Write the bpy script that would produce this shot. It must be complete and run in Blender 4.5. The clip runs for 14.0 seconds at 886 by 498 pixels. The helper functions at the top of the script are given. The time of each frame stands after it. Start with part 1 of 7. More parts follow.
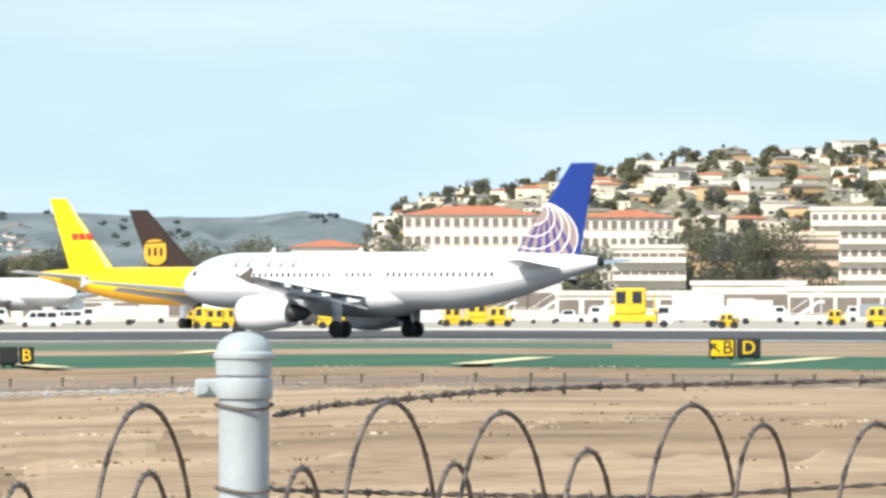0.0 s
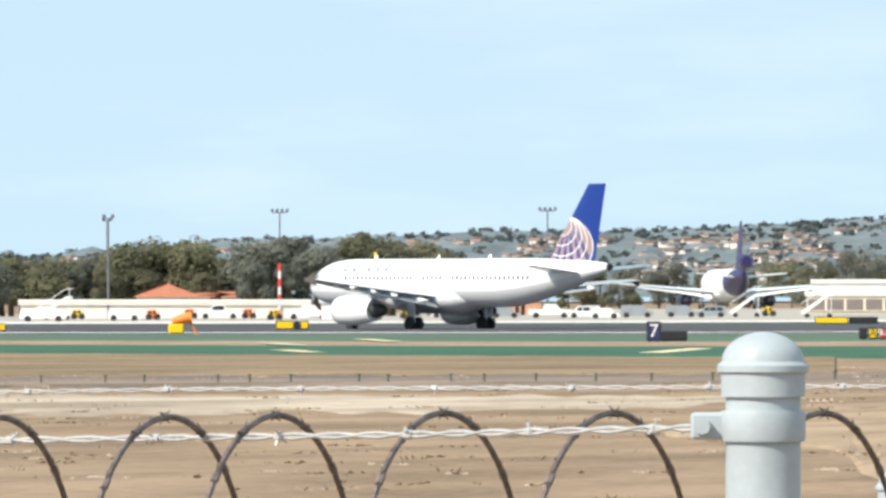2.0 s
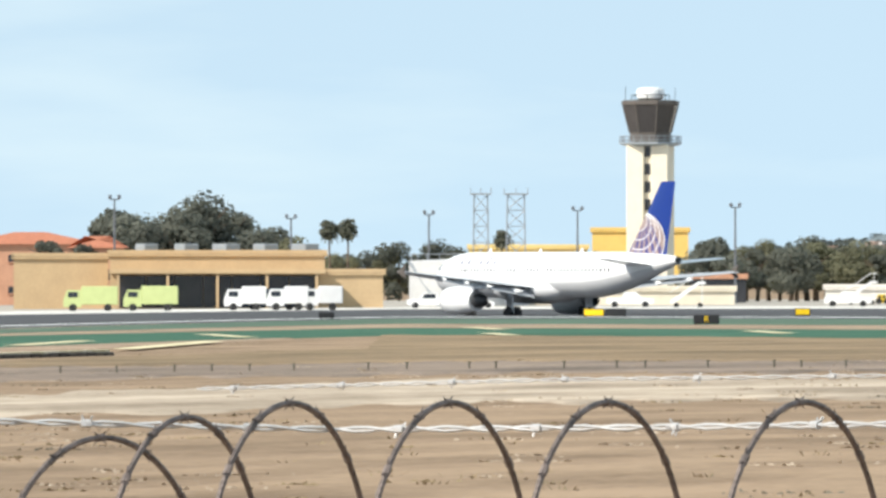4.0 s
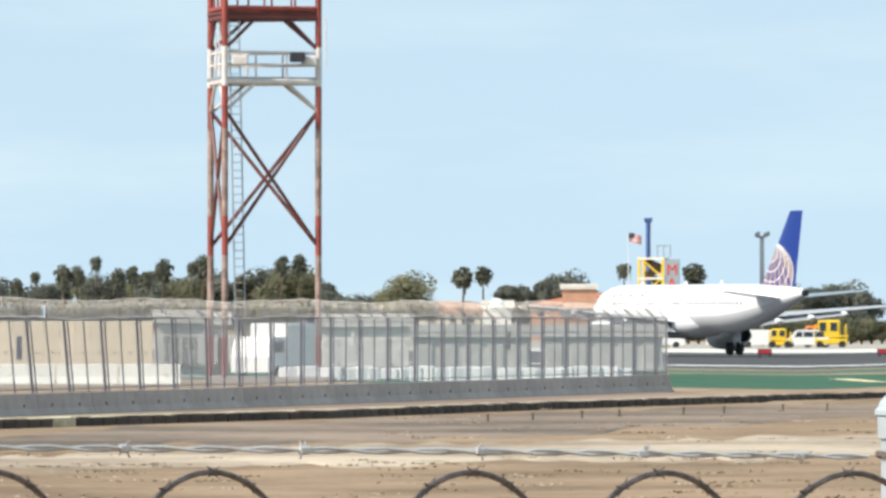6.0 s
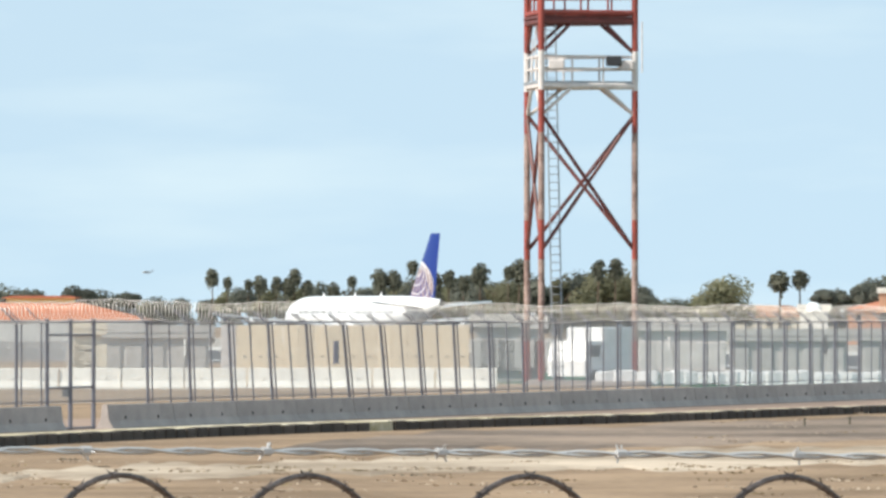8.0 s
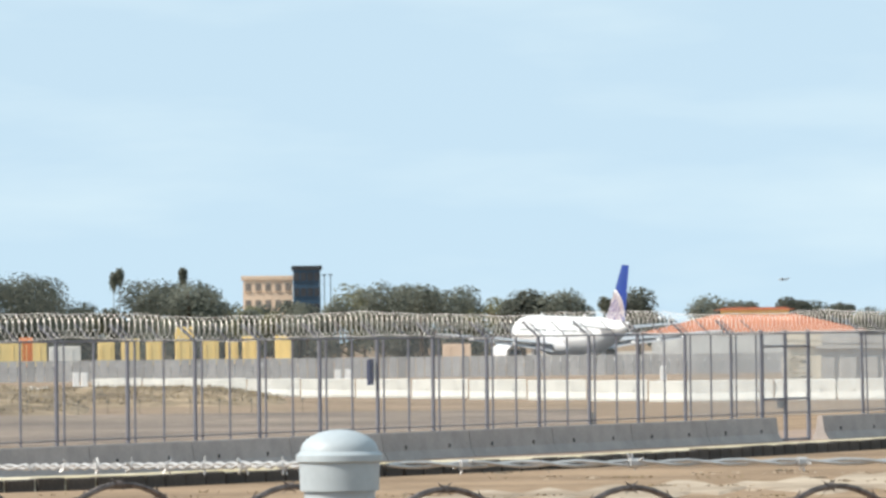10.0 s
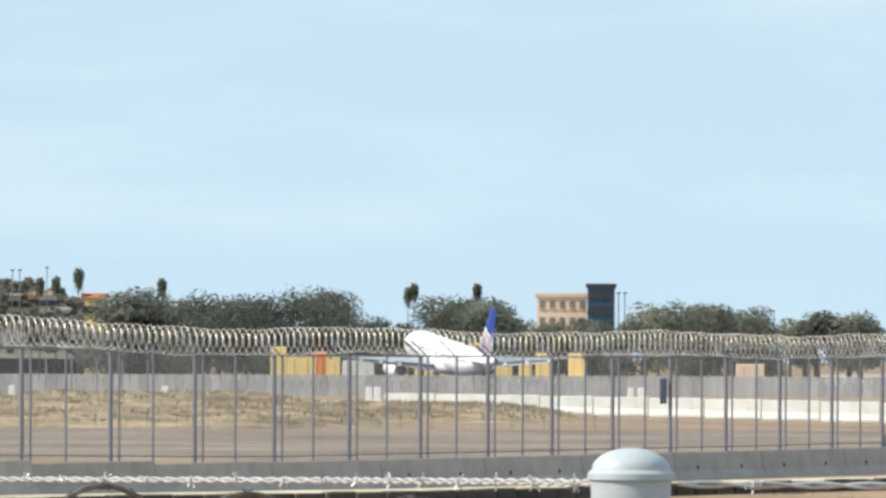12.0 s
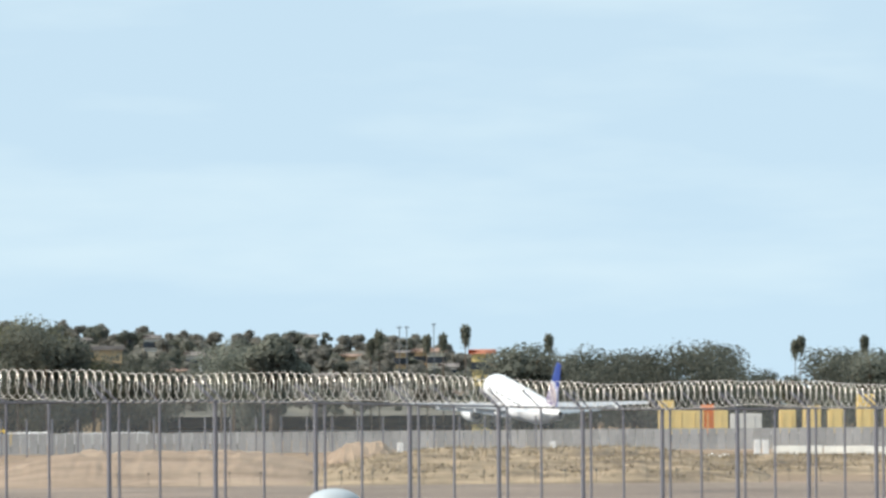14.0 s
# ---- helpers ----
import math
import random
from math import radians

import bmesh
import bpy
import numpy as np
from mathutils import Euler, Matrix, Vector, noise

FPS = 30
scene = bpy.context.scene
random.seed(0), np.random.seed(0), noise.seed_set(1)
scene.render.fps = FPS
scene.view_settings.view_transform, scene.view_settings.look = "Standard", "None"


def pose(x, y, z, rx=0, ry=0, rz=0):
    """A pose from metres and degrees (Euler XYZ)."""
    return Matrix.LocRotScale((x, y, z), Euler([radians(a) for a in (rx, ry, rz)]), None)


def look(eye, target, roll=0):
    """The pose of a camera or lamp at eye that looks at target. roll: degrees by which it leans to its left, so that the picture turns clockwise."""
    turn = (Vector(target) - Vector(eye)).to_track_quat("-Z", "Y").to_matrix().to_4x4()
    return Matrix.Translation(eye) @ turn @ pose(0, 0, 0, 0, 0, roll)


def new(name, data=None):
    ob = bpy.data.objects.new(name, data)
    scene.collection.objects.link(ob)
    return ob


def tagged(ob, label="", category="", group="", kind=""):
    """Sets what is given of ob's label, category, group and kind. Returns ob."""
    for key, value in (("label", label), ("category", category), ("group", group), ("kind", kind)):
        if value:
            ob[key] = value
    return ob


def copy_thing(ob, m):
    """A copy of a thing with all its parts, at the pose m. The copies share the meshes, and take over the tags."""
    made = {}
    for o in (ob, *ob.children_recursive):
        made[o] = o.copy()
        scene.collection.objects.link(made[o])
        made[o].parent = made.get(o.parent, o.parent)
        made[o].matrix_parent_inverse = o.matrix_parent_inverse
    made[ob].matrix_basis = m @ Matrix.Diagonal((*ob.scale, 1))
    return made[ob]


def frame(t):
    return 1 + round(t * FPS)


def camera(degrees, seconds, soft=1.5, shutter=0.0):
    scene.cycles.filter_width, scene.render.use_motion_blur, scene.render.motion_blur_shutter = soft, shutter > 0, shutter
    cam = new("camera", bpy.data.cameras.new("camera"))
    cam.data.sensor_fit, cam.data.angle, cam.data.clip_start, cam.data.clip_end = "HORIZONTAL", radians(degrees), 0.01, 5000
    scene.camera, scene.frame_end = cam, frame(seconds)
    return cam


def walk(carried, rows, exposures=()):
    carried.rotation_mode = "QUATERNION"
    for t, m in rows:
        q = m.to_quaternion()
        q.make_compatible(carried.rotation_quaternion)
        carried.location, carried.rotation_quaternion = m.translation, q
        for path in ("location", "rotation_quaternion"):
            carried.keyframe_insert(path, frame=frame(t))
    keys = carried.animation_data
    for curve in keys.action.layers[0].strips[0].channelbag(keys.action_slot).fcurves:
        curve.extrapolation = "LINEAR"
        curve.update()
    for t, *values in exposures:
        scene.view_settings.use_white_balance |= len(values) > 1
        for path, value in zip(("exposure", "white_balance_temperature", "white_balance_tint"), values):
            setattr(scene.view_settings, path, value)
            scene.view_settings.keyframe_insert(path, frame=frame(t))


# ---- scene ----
EYE = 3.3
LENS = 6.41
cam = camera(LENS, 14.0, soft=3.0)
PATH = [
    (0, pose(0, 0, EYE, 90.426, 0, 42.600)),
    (0.2, pose(0, 0, EYE, 90.426, 0, 43.132)),
    (0.4, pose(0, 0, EYE, 90.434, 0, 44.077)),
    (0.5, pose(0, 0, EYE, 90.417, 0, 44.675)),
    (0.6, pose(0, 0, EYE, 90.413, 0, 44.949)),
    (0.8, pose(0, 0, EYE, 90.401, 0, 45.624)),
    (1, pose(0, 0, EYE, 90.426, 0, 46.697)),
    (1.2, pose(0, 0, EYE, 90.401, 0, 47.429)),
    (1.4, pose(0, 0, EYE, 90.368, 0, 48.235)),
    (1.5, pose(0, 0, EYE, 90.381, 0, 49.025)),
    (1.6, pose(0, 0, EYE, 90.348, 0, 49.181)),
    (1.8, pose(0, 0, EYE, 90.319, 0, 49.312)),
    (2, pose(0, 0, EYE, 90.348, 0, 50.347)),
    (2.2, pose(0, 0, EYE, 90.344, 0, 51.436)),
    (2.5, pose(0, 0, EYE, 90.327, 0, 53.466)),
    (3, pose(0, 0, EYE, 90.311, 0, 54.706)),
    (3.2, pose(0, 0, EYE, 90.336, 0, 54.747)),
    (5.3, pose(0, 0, EYE, 90.368, 0, 60.161)),
    (5.5, pose(0, 0, EYE, 90.491, 0, 60.918)),
    (5.6, pose(0, 0, EYE, 90.475, 0, 61.720)),
    (6, pose(0, 0, EYE, 90.495, 0, 63.210)),
    (6.5, pose(0, 0, EYE, 90.512, 0, 64.029)),
    (7, pose(0, 0, EYE, 90.512, 0, 64.037)),
    (7.5, pose(0, 0, EYE, 90.585, 0, 64.016)),
    (7.6, pose(0, 0, EYE, 90.585, 0, 64.061)),
    (8, pose(0, 0, EYE, 90.524, 0, 65.502)),
    (8.4, pose(0, 0, EYE, 90.548, 0, 67.818)),
    (8.5, pose(0, 0, EYE, 90.565, 0, 68.093)),
    (8.7, pose(0, 0, EYE, 90.626, 0, 68.207)),
    (10.8, pose(0, 0, EYE, 90.704, 0.46, 72.268)),
    (11, pose(0, 0, EYE, 90.766, 0.08, 72.335)),
    (11.5, pose(0, 0, EYE, 90.601, -0.67, 72.376)),
    (12, pose(0, 0, EYE, 90.771, -0.22, 72.796)),
    (12.5, pose(0, 0, EYE, 90.810, 0.00, 73.941)),
    (12.9, pose(0, 0, EYE, 90.890, 0.27, 75.250)),
    (13, pose(0, 0, EYE, 90.953, 0.58, 75.561)),
    (13.5, pose(0, 0, EYE, 91.064, 0.30, 75.717)),
    (14, pose(0, 0, EYE, 91.170, 0.47, 75.602)),
]
walk(cam, PATH, [(0.0, 0.62), (1.5, 0.58), (3.0, 0.54), (5.5, 0.5), (14.0, 0.5)])

# ---------------------------------------------------------------- light
SUN_AZ, SUN_EL = 180.0, 40.0     # counterclockwise from north, degrees
world = bpy.data.worlds.new("sky")
scene.world = world
world.use_nodes = True
wn = world.node_tree
sky = wn.nodes.new("ShaderNodeTexSky")
sky.sky_type = "NISHITA"
sky.sun_disc = False
sky.sun_elevation = radians(SUN_EL)
sky.sun_rotation = radians(-SUN_AZ)
sky.air_density, sky.dust_density, sky.ozone_density = 1.0, 0.6, 1.5
bg = wn.nodes["Background"]
bg.inputs["Strength"].default_value = 0.15
co = wn.nodes.new("ShaderNodeTexCoord")
lift = wn.nodes.new("ShaderNodeVectorMath")       # the clear zone above the haze reaches down to the horizon
lift.operation = "ADD"
lift.inputs[1].default_value = (0, 0, 0.22)
wn.links.new(co.outputs["Generated"], lift.inputs[0])
wn.links.new(lift.outputs[0], sky.inputs["Vector"])
stretch = wn.nodes.new("ShaderNodeMapping")       # thin streaks of high cloud
stretch.inputs["Scale"].default_value = (14, 14, 75)
wn.links.new(co.outputs["Generated"], stretch.inputs["Vector"])
wisp = wn.nodes.new("ShaderNodeTexNoise")
wisp.inputs["Scale"].default_value, wisp.inputs["Detail"].default_value = 1.0, 5
wn.links.new(stretch.outputs[0], wisp.inputs["Vector"])
ramp = wn.nodes.new("ShaderNodeValToRGB")
ramp.color_ramp.elements[0].position, ramp.color_ramp.elements[1].position = 0.46, 0.80
ramp.color_ramp.elements[0].color, ramp.color_ramp.elements[1].color = (0, 0, 0, 1), (0.75, 0.75, 0.75, 1)
wn.links.new(wisp.outputs[0], ramp.inputs[0])
mix = wn.nodes.new("ShaderNodeMix")
mix.data_type = "RGBA"
wn.links.new(ramp.outputs[0], mix.inputs["Factor"])
wn.links.new(sky.outputs[0], mix.inputs["A"])
mix.inputs["B"].default_value = (4.6, 5.2, 5.6, 1)
veil = wn.nodes.new("ShaderNodeMix")              # even thin veil of bright air
veil.data_type = "RGBA"
veil.inputs["Factor"].default_value = 0.62
veil.inputs["B"].default_value = (3.3, 4.1, 4.22, 1)
wn.links.new(mix.outputs["Result"], veil.inputs["A"])
wn.links.new(veil.outputs["Result"], bg.inputs["Color"])
sun = new("sun", bpy.data.lights.new("sun", "SUN"))
sun.data.energy, sun.data.angle, sun.data.color = 4.2, radians(0.5), (1.0, 0.93, 0.82)
_a, _e = radians(SUN_AZ), radians(SUN_EL)
sun.matrix_world = look((0, 0, 0), (math.sin(_a) * math.cos(_e), -math.cos(_a) * math.cos(_e), -math.sin(_e)))


# ---------------------------------------------------------------- helpers
def az_of(b):
    """Azimuth (radians, counterclockwise from north) of a bearing b in 1/14000 rad left of the first view."""
    return radians(42.6) + b / 14000.0


def spot(b, d, z=0.0):
    a = az_of(b)
    return Vector((-math.sin(a) * d, math.cos(a) * d, z))


def up(e, d):
    """Height of a point e (1/14000 rad) above the eye's level at distance d."""
    return EYE + e * d / 14000.0


def facing(b, extra=0.0):
    """Turn about z by which local -y looks to the eye at bearing b."""
    return math.degrees(az_of(b)) + extra


def lerp_table(v, table):
    return float(np.interp(v, [r[0] for r in table], [r[1] for r in table]))


def ground_z(b, d):
    """The field lies a little higher in the east; the eye stands on a low bank."""
    z = lerp_table(b, [(-1500, 1.25), (0, 1.25), (1500, 0.75), (3000, 0.4), (4300, 0.0), (9500, 0.0)])
    z *= min(1.0, max(0.0, (d - 60) / 60.0))
    z -= lerp_table(b, [(6600, 0.0), (6950, 0.6)]) * min(1.0, max(0.0, (d - 650) / 150.0))   # the far western field lies lower
    return z


# ---------------------------------------------------------------- materials
def mat(name, color, rough=0.8, metal=0.0, vary=0.15, scale=1.0, bump=0.0, tint=None, coat=0.0, fine=8.0, per_object=0.0, span=0.14):
    m = bpy.data.materials.new(name)
    m.use_nodes = True
    nt = m.node_tree
    p = nt.nodes["Principled BSDF"]
    p.inputs["Roughness"].default_value, p.inputs["Metallic"].default_value = rough, metal
    p.inputs["Coat Weight"].default_value = coat
    co = nt.nodes.new("ShaderNodeTexCoord")
    n1 = nt.nodes.new("ShaderNodeTexNoise")
    n1.inputs["Scale"].default_value, n1.inputs["Detail"].default_value = scale, 6
    n2 = nt.nodes.new("ShaderNodeTexNoise")
    n2.inputs["Scale"].default_value, n2.inputs["Detail"].default_value = scale * fine, 4
    for n in (n1, n2):
        nt.links.new(co.outputs["Object"], n.inputs["Vector"])
    add = nt.nodes.new("ShaderNodeMath")
    add.operation = "MULTIPLY_ADD"
    nt.links.new(n1.outputs[0], add.inputs[0])
    add.inputs[1].default_value = 0.65
    half = nt.nodes.new("ShaderNodeMath")
    half.operation = "MULTIPLY"
    nt.links.new(n2.outputs[0], half.inputs[0])
    half.inputs[1].default_value = 0.35
    nt.links.new(half.outputs[0], add.inputs[2])
    ramp = nt.nodes.new("ShaderNodeValToRGB")
    c = Vector(color)
    t = Vector(tint) if tint else c
    lo, hi = c * (1 - vary), t * (1 + vary)
    ramp.color_ramp.elements[0].position, ramp.color_ramp.elements[1].position = 0.5 - span, 0.5 + span
    ramp.color_ramp.elements[0].color = (*[max(0, min(1, v)) for v in lo], 1)
    ramp.color_ramp.elements[1].color = (*[max(0, min(1, v)) for v in hi], 1)
    nt.links.new(add.outputs[0], ramp.inputs[0])
    out = ramp.outputs[0]
    if per_object:
        info = nt.nodes.new("ShaderNodeObjectInfo")
        mul = nt.nodes.new("ShaderNodeMapRange")
        nt.links.new(info.outputs["Random"], mul.inputs[0])
        mul.inputs[3].default_value, mul.inputs[4].default_value = 1 - per_object, 1 + per_object
        mix = nt.nodes.new("ShaderNodeVectorMath")
        mix.operation = "SCALE"
        nt.links.new(out, mix.inputs[0])
        nt.links.new(mul.outputs[0], mix.inputs["Scale"])
        out = mix.outputs[0]
    nt.links.new(out, p.inputs["Base Color"])
    if bump:
        b = nt.nodes.new("ShaderNodeBump")
        b.inputs["Strength"].default_value, b.inputs["Distance"].default_value = bump, 0.05 / max(scale, 0.05)
        nt.links.new(add.outputs[0], b.inputs["Height"])
        nt.links.new(b.outputs[0], p.inputs["Normal"])
    return m


M = {}
M["grass"] = mat("dry_grass", (0.215, 0.15, 0.098), 0.95, vary=0.16, scale=0.16, bump=0.3, tint=(0.295, 0.212, 0.142), fine=20, span=0.12)
M["dirt"] = mat("bare_dirt", (0.245, 0.167, 0.114), 0.95, vary=0.22, scale=0.12, bump=0.3, tint=(0.33, 0.25, 0.18), fine=14)
M["pale_dirt"] = mat("pale_dry_grass", (0.29, 0.228, 0.168), 0.95, vary=0.2, tint=(0.45, 0.375, 0.295), fine=12, scale=0.12, bump=0.3)
M["dry_tan"] = mat("dry_tan_ground", (0.27, 0.19, 0.125), 0.95, vary=0.2, scale=0.12, bump=0.3, tint=(0.38, 0.285, 0.195), fine=14)
M["brown_field"] = mat("brown_olive_field", (0.175, 0.128, 0.08), 0.95, vary=0.2, scale=0.1, bump=0.3, tint=(0.255, 0.185, 0.115), fine=14)
M["bank"] = mat("tufted_dry_bank", (0.15, 0.108, 0.065), 0.95, vary=0.2, scale=0.22, bump=0.5, tint=(0.33, 0.25, 0.16), fine=11, span=0.10)
M["asphalt"] = mat("asphalt", (0.075, 0.075, 0.08), 0.85, vary=0.2, scale=0.05, fine=20)
M["old_asphalt"] = mat("old_asphalt", (0.15, 0.12, 0.098), 0.9, vary=0.25, scale=0.1, fine=16, tint=(0.24, 0.185, 0.145))
M["apron"] = mat("apron_concrete", (0.38, 0.35, 0.31), 0.85, vary=0.1, scale=0.03, fine=12)
M["green"] = mat("green_painted_ground", (0.045, 0.112, 0.072), 0.85, vary=0.2, scale=0.08, fine=12)
M["line_white"] = mat("white_marking", (0.72, 0.72, 0.70), 0.7, vary=0.06, scale=1.0)
M["line_yellow"] = mat("yellow_marking", (0.66, 0.59, 0.38), 0.7, vary=0.08, scale=1.0)
M["white"] = mat("white_aircraft_paint", (0.82, 0.83, 0.84), 0.3, vary=0.015, scale=0.4, coat=0.3)
M["grey"] = mat("grey_aircraft_paint", (0.40, 0.42, 0.45), 0.35, vary=0.04, scale=0.5)
M["blue"] = mat("blue_tail_paint", (0.004, 0.03, 0.215), 0.4, vary=0.03, scale=0.5, coat=0.08)
M["dark"] = mat("dark_metal", (0.03, 0.032, 0.036), 0.5, vary=0.2, scale=2)
M["tyre"] = mat("tyre_rubber", (0.02, 0.02, 0.021), 0.8, vary=0.2, scale=3)
M["window"] = mat("window_glass", (0.03, 0.035, 0.045), 0.12, vary=0.1, scale=1)
M["belly"] = mat("pale_grey_aircraft_paint", (0.62, 0.63, 0.65), 0.35, vary=0.03, scale=0.5)
M["bare"] = mat("bare_aluminium", (0.55, 0.56, 0.58), 0.35, 0.8, vary=0.08, scale=2)
M["yellow"] = mat("yellow_aircraft_paint", (0.85, 0.56, 0.0), 0.35, vary=0.03, scale=0.4)
M["red"] = mat("red_paint", (0.60, 0.035, 0.02), 0.4, vary=0.05, scale=0.5)
M["brown"] = mat("brown_aircraft_paint", (0.035, 0.018, 0.012), 0.35, vary=0.06, scale=0.5)
M["gold"] = mat("gold_shield_paint", (0.75, 0.42, 0.03), 0.4, vary=0.04, scale=1)
M["purple"] = mat("purple_paint", (0.02, 0.014, 0.08), 0.4, vary=0.06, scale=0.5)
M["post"] = mat("grey_green_post_paint", (0.37, 0.415, 0.445), 0.5, vary=0.09, scale=18, bump=0.1, fine=6)
M["galv"] = mat("galvanised_steel", (0.52, 0.51, 0.505), 0.5, 0.4, vary=0.15, scale=20)
M["rust"] = mat("rusty_razor_steel", (0.09, 0.07, 0.065), 0.6, 0.3, vary=0.4, scale=25, tint=(0.17, 0.135, 0.12))
M["fpost"] = mat("blue_grey_fence_steel", (0.17, 0.17, 0.20), 0.5, 0.3, vary=0.12, scale=3)
M["concrete"] = mat("barrier_concrete", (0.39, 0.345, 0.32), 0.9, vary=0.14, scale=1.2, bump=0.15, per_object=0.08)
M["white_conc"] = mat("white_barrier_concrete", (0.82, 0.80, 0.74), 0.9, vary=0.12, scale=1.0)
M["cream"] = mat("cream_stucco", (0.73, 0.66, 0.535), 0.9, vary=0.06, scale=0.5)
M["stucco"] = mat("white_stucco", (0.72, 0.68, 0.62), 0.9, vary=0.08, scale=0.5, per_object=0.12)
M["tan"] = mat("tan_stucco", (0.50, 0.36, 0.21), 0.9, vary=0.08, scale=0.4)
M["ochre"] = mat("ochre_stucco", (0.72, 0.48, 0.14), 0.9, vary=0.08, scale=0.4)
M["tile"] = mat("terracotta_tile", (0.42, 0.155, 0.085), 0.85, vary=0.2, scale=1.5)
M["brick"] = mat("terracotta_wall", (0.52, 0.28, 0.18), 0.9, vary=0.15, scale=0.6)
M["roof_grey"] = mat("grey_roofing", (0.20, 0.18, 0.17), 0.9, vary=0.2, scale=0.6, per_object=0.25)
M["leaf"] = mat("dark_foliage", (0.135, 0.146, 0.122), 0.9, vary=0.2, scale=0.4, tint=(0.165, 0.173, 0.14), per_object=0.3)
M["leaf2"] = mat("olive_foliage", (0.18, 0.182, 0.112), 0.9, vary=0.2, scale=0.4, tint=(0.205, 0.2, 0.125), per_object=0.25)
# Foliage paled to grey, so the western grove has haze in its colour.
M["hazed_leaf"] = mat("haze_paled_foliage", (0.21, 0.205, 0.18), 0.9, vary=0.2, scale=0.4, tint=(0.25, 0.24, 0.21))
M["palm"] = mat("palm_foliage", (0.125, 0.136, 0.10), 0.85, vary=0.25, scale=0.8, tint=(0.16, 0.16, 0.12), per_object=0.2)
M["bark"] = mat("bark", (0.12, 0.09, 0.065), 0.95, vary=0.25, scale=1.5)
M["hill"] = mat("hillside_scrub", (0.15, 0.15, 0.09), 0.95, vary=0.35, scale=0.02, tint=(0.24, 0.21, 0.14))
# Far ridge: blue-grey base with the distance haze put into the colour.
M["far_hill"] = mat("hazed_scrub_hillside", (0.10, 0.13, 0.145), 0.95, vary=0.2, scale=0.012, tint=(0.145, 0.175, 0.185), fine=6)
M["steel_grey"] = mat("painted_steel", (0.30, 0.33, 0.36), 0.5, 0.3, vary=0.1, scale=2)
M["tank"] = mat("pale_grey_tank_paint", (0.50, 0.505, 0.51), 0.55, vary=0.08, scale=0.2)
M["orange"] = mat("aviation_orange", (0.28, 0.055, 0.04), 0.55, vary=0.25, scale=1.0)
M["faded"] = mat("faded_white_paint", (0.62, 0.58, 0.56), 0.6, vary=0.2, scale=1.5)
M["glass_and_shade"] = mat("dark_glass_and_bay_shade", (0.035, 0.035, 0.04), 0.15, vary=0.2, scale=0.5)
M["glass_blue"] = mat("blue_tinted_glass", (0.03, 0.06, 0.10), 0.15, vary=0.2, scale=0.5)
M["sign_yellow"] = mat("yellow_sign_face", (0.80, 0.52, 0.0), 0.6, vary=0.03, scale=2)
M["sign_black"] = mat("black_sign_face", (0.012, 0.012, 0.014), 0.6, vary=0.1, scale=2)
M["sign_red"] = mat("red_sign_face", (0.45, 0.02, 0.03), 0.6, vary=0.05, scale=2)
M["lime"] = mat("lime_green_paint", (0.48, 0.54, 0.24), 0.5, vary=0.06, scale=1)
M["vehicle_white"] = mat("white_vehicle_paint", (0.75, 0.75, 0.75), 0.4, vary=0.04, scale=1)
M["equip_yellow"] = mat("yellow_equipment_paint", (0.75, 0.50, 0.03), 0.5, vary=0.1, scale=1.5)
M["equip_orange"] = mat("orange_equipment_paint", (0.80, 0.20, 0.02), 0.5, vary=0.1, scale=1.5)
# Trees of the far ridge, greyed and blued to match its painted haze.
M["ridge_leaf"] = mat("hazed_ridge_foliage", (0.12, 0.14, 0.14), 0.95, vary=0.15, scale=0.05, tint=(0.14, 0.16, 0.155))
M["ridge_leaf2"] = mat("pale_hazed_ridge_foliage", (0.135, 0.152, 0.145), 0.95, vary=0.15, scale=0.05)
M["far_stucco"] = mat("weathered_stucco", (0.66, 0.60, 0.56), 0.9, vary=0.15, scale=0.05)
M["far_tile"] = mat("weathered_tile", (0.34, 0.23, 0.18), 0.9, vary=0.2, scale=0.05)
M["site_yellow"] = mat("dusty_yellow_paint", (0.84, 0.60, 0.22), 0.7, vary=0.1, scale=0.6)
M["line_white2"] = mat("pale_shoulder_concrete", (0.62, 0.60, 0.56), 0.85, vary=0.1, scale=0.05, fine=15)
M["green2"] = mat("faded_green_paint", (0.085, 0.135, 0.095), 0.85, vary=0.2, scale=0.08, fine=12)
M["olive_grass"] = mat("olive_dry_grass", (0.23, 0.175, 0.10), 0.95, vary=0.25, scale=0.3)
M["sign_navy"] = mat("navy_sign_face", (0.012, 0.02, 0.09), 0.6, vary=0.1, scale=2)
M["tile2"] = mat("muted_tile", (0.32, 0.17, 0.11), 0.9, vary=0.2, scale=0.5)
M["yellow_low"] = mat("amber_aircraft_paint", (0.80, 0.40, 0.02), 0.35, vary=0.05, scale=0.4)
M["cream_light"] = mat("pale_cream_stucco", (0.74, 0.70, 0.62), 0.9, vary=0.05, scale=0.5)
M["ochre_light"] = mat("light_ochre_stucco", (0.76, 0.58, 0.24), 0.9, vary=0.08, scale=0.4)
M["cab_brown"] = mat("brown_cab_cladding", (0.10, 0.085, 0.075), 0.6, vary=0.1, scale=0.8)
M["cab_glass"] = mat("brown_cab_glass", (0.05, 0.045, 0.045), 0.2, vary=0.2, scale=0.4)
M["mast"] = mat("grey_mast_steel", (0.16, 0.17, 0.19), 0.5, 0.4, vary=0.1, scale=1)
M["mast_blue"] = mat("blue_mast_paint", (0.05, 0.10, 0.26), 0.5, vary=0.08, scale=1)
M["lattice"] = mat("galvanised_lattice", (0.32, 0.34, 0.37), 0.5, 0.4, vary=0.1, scale=1)
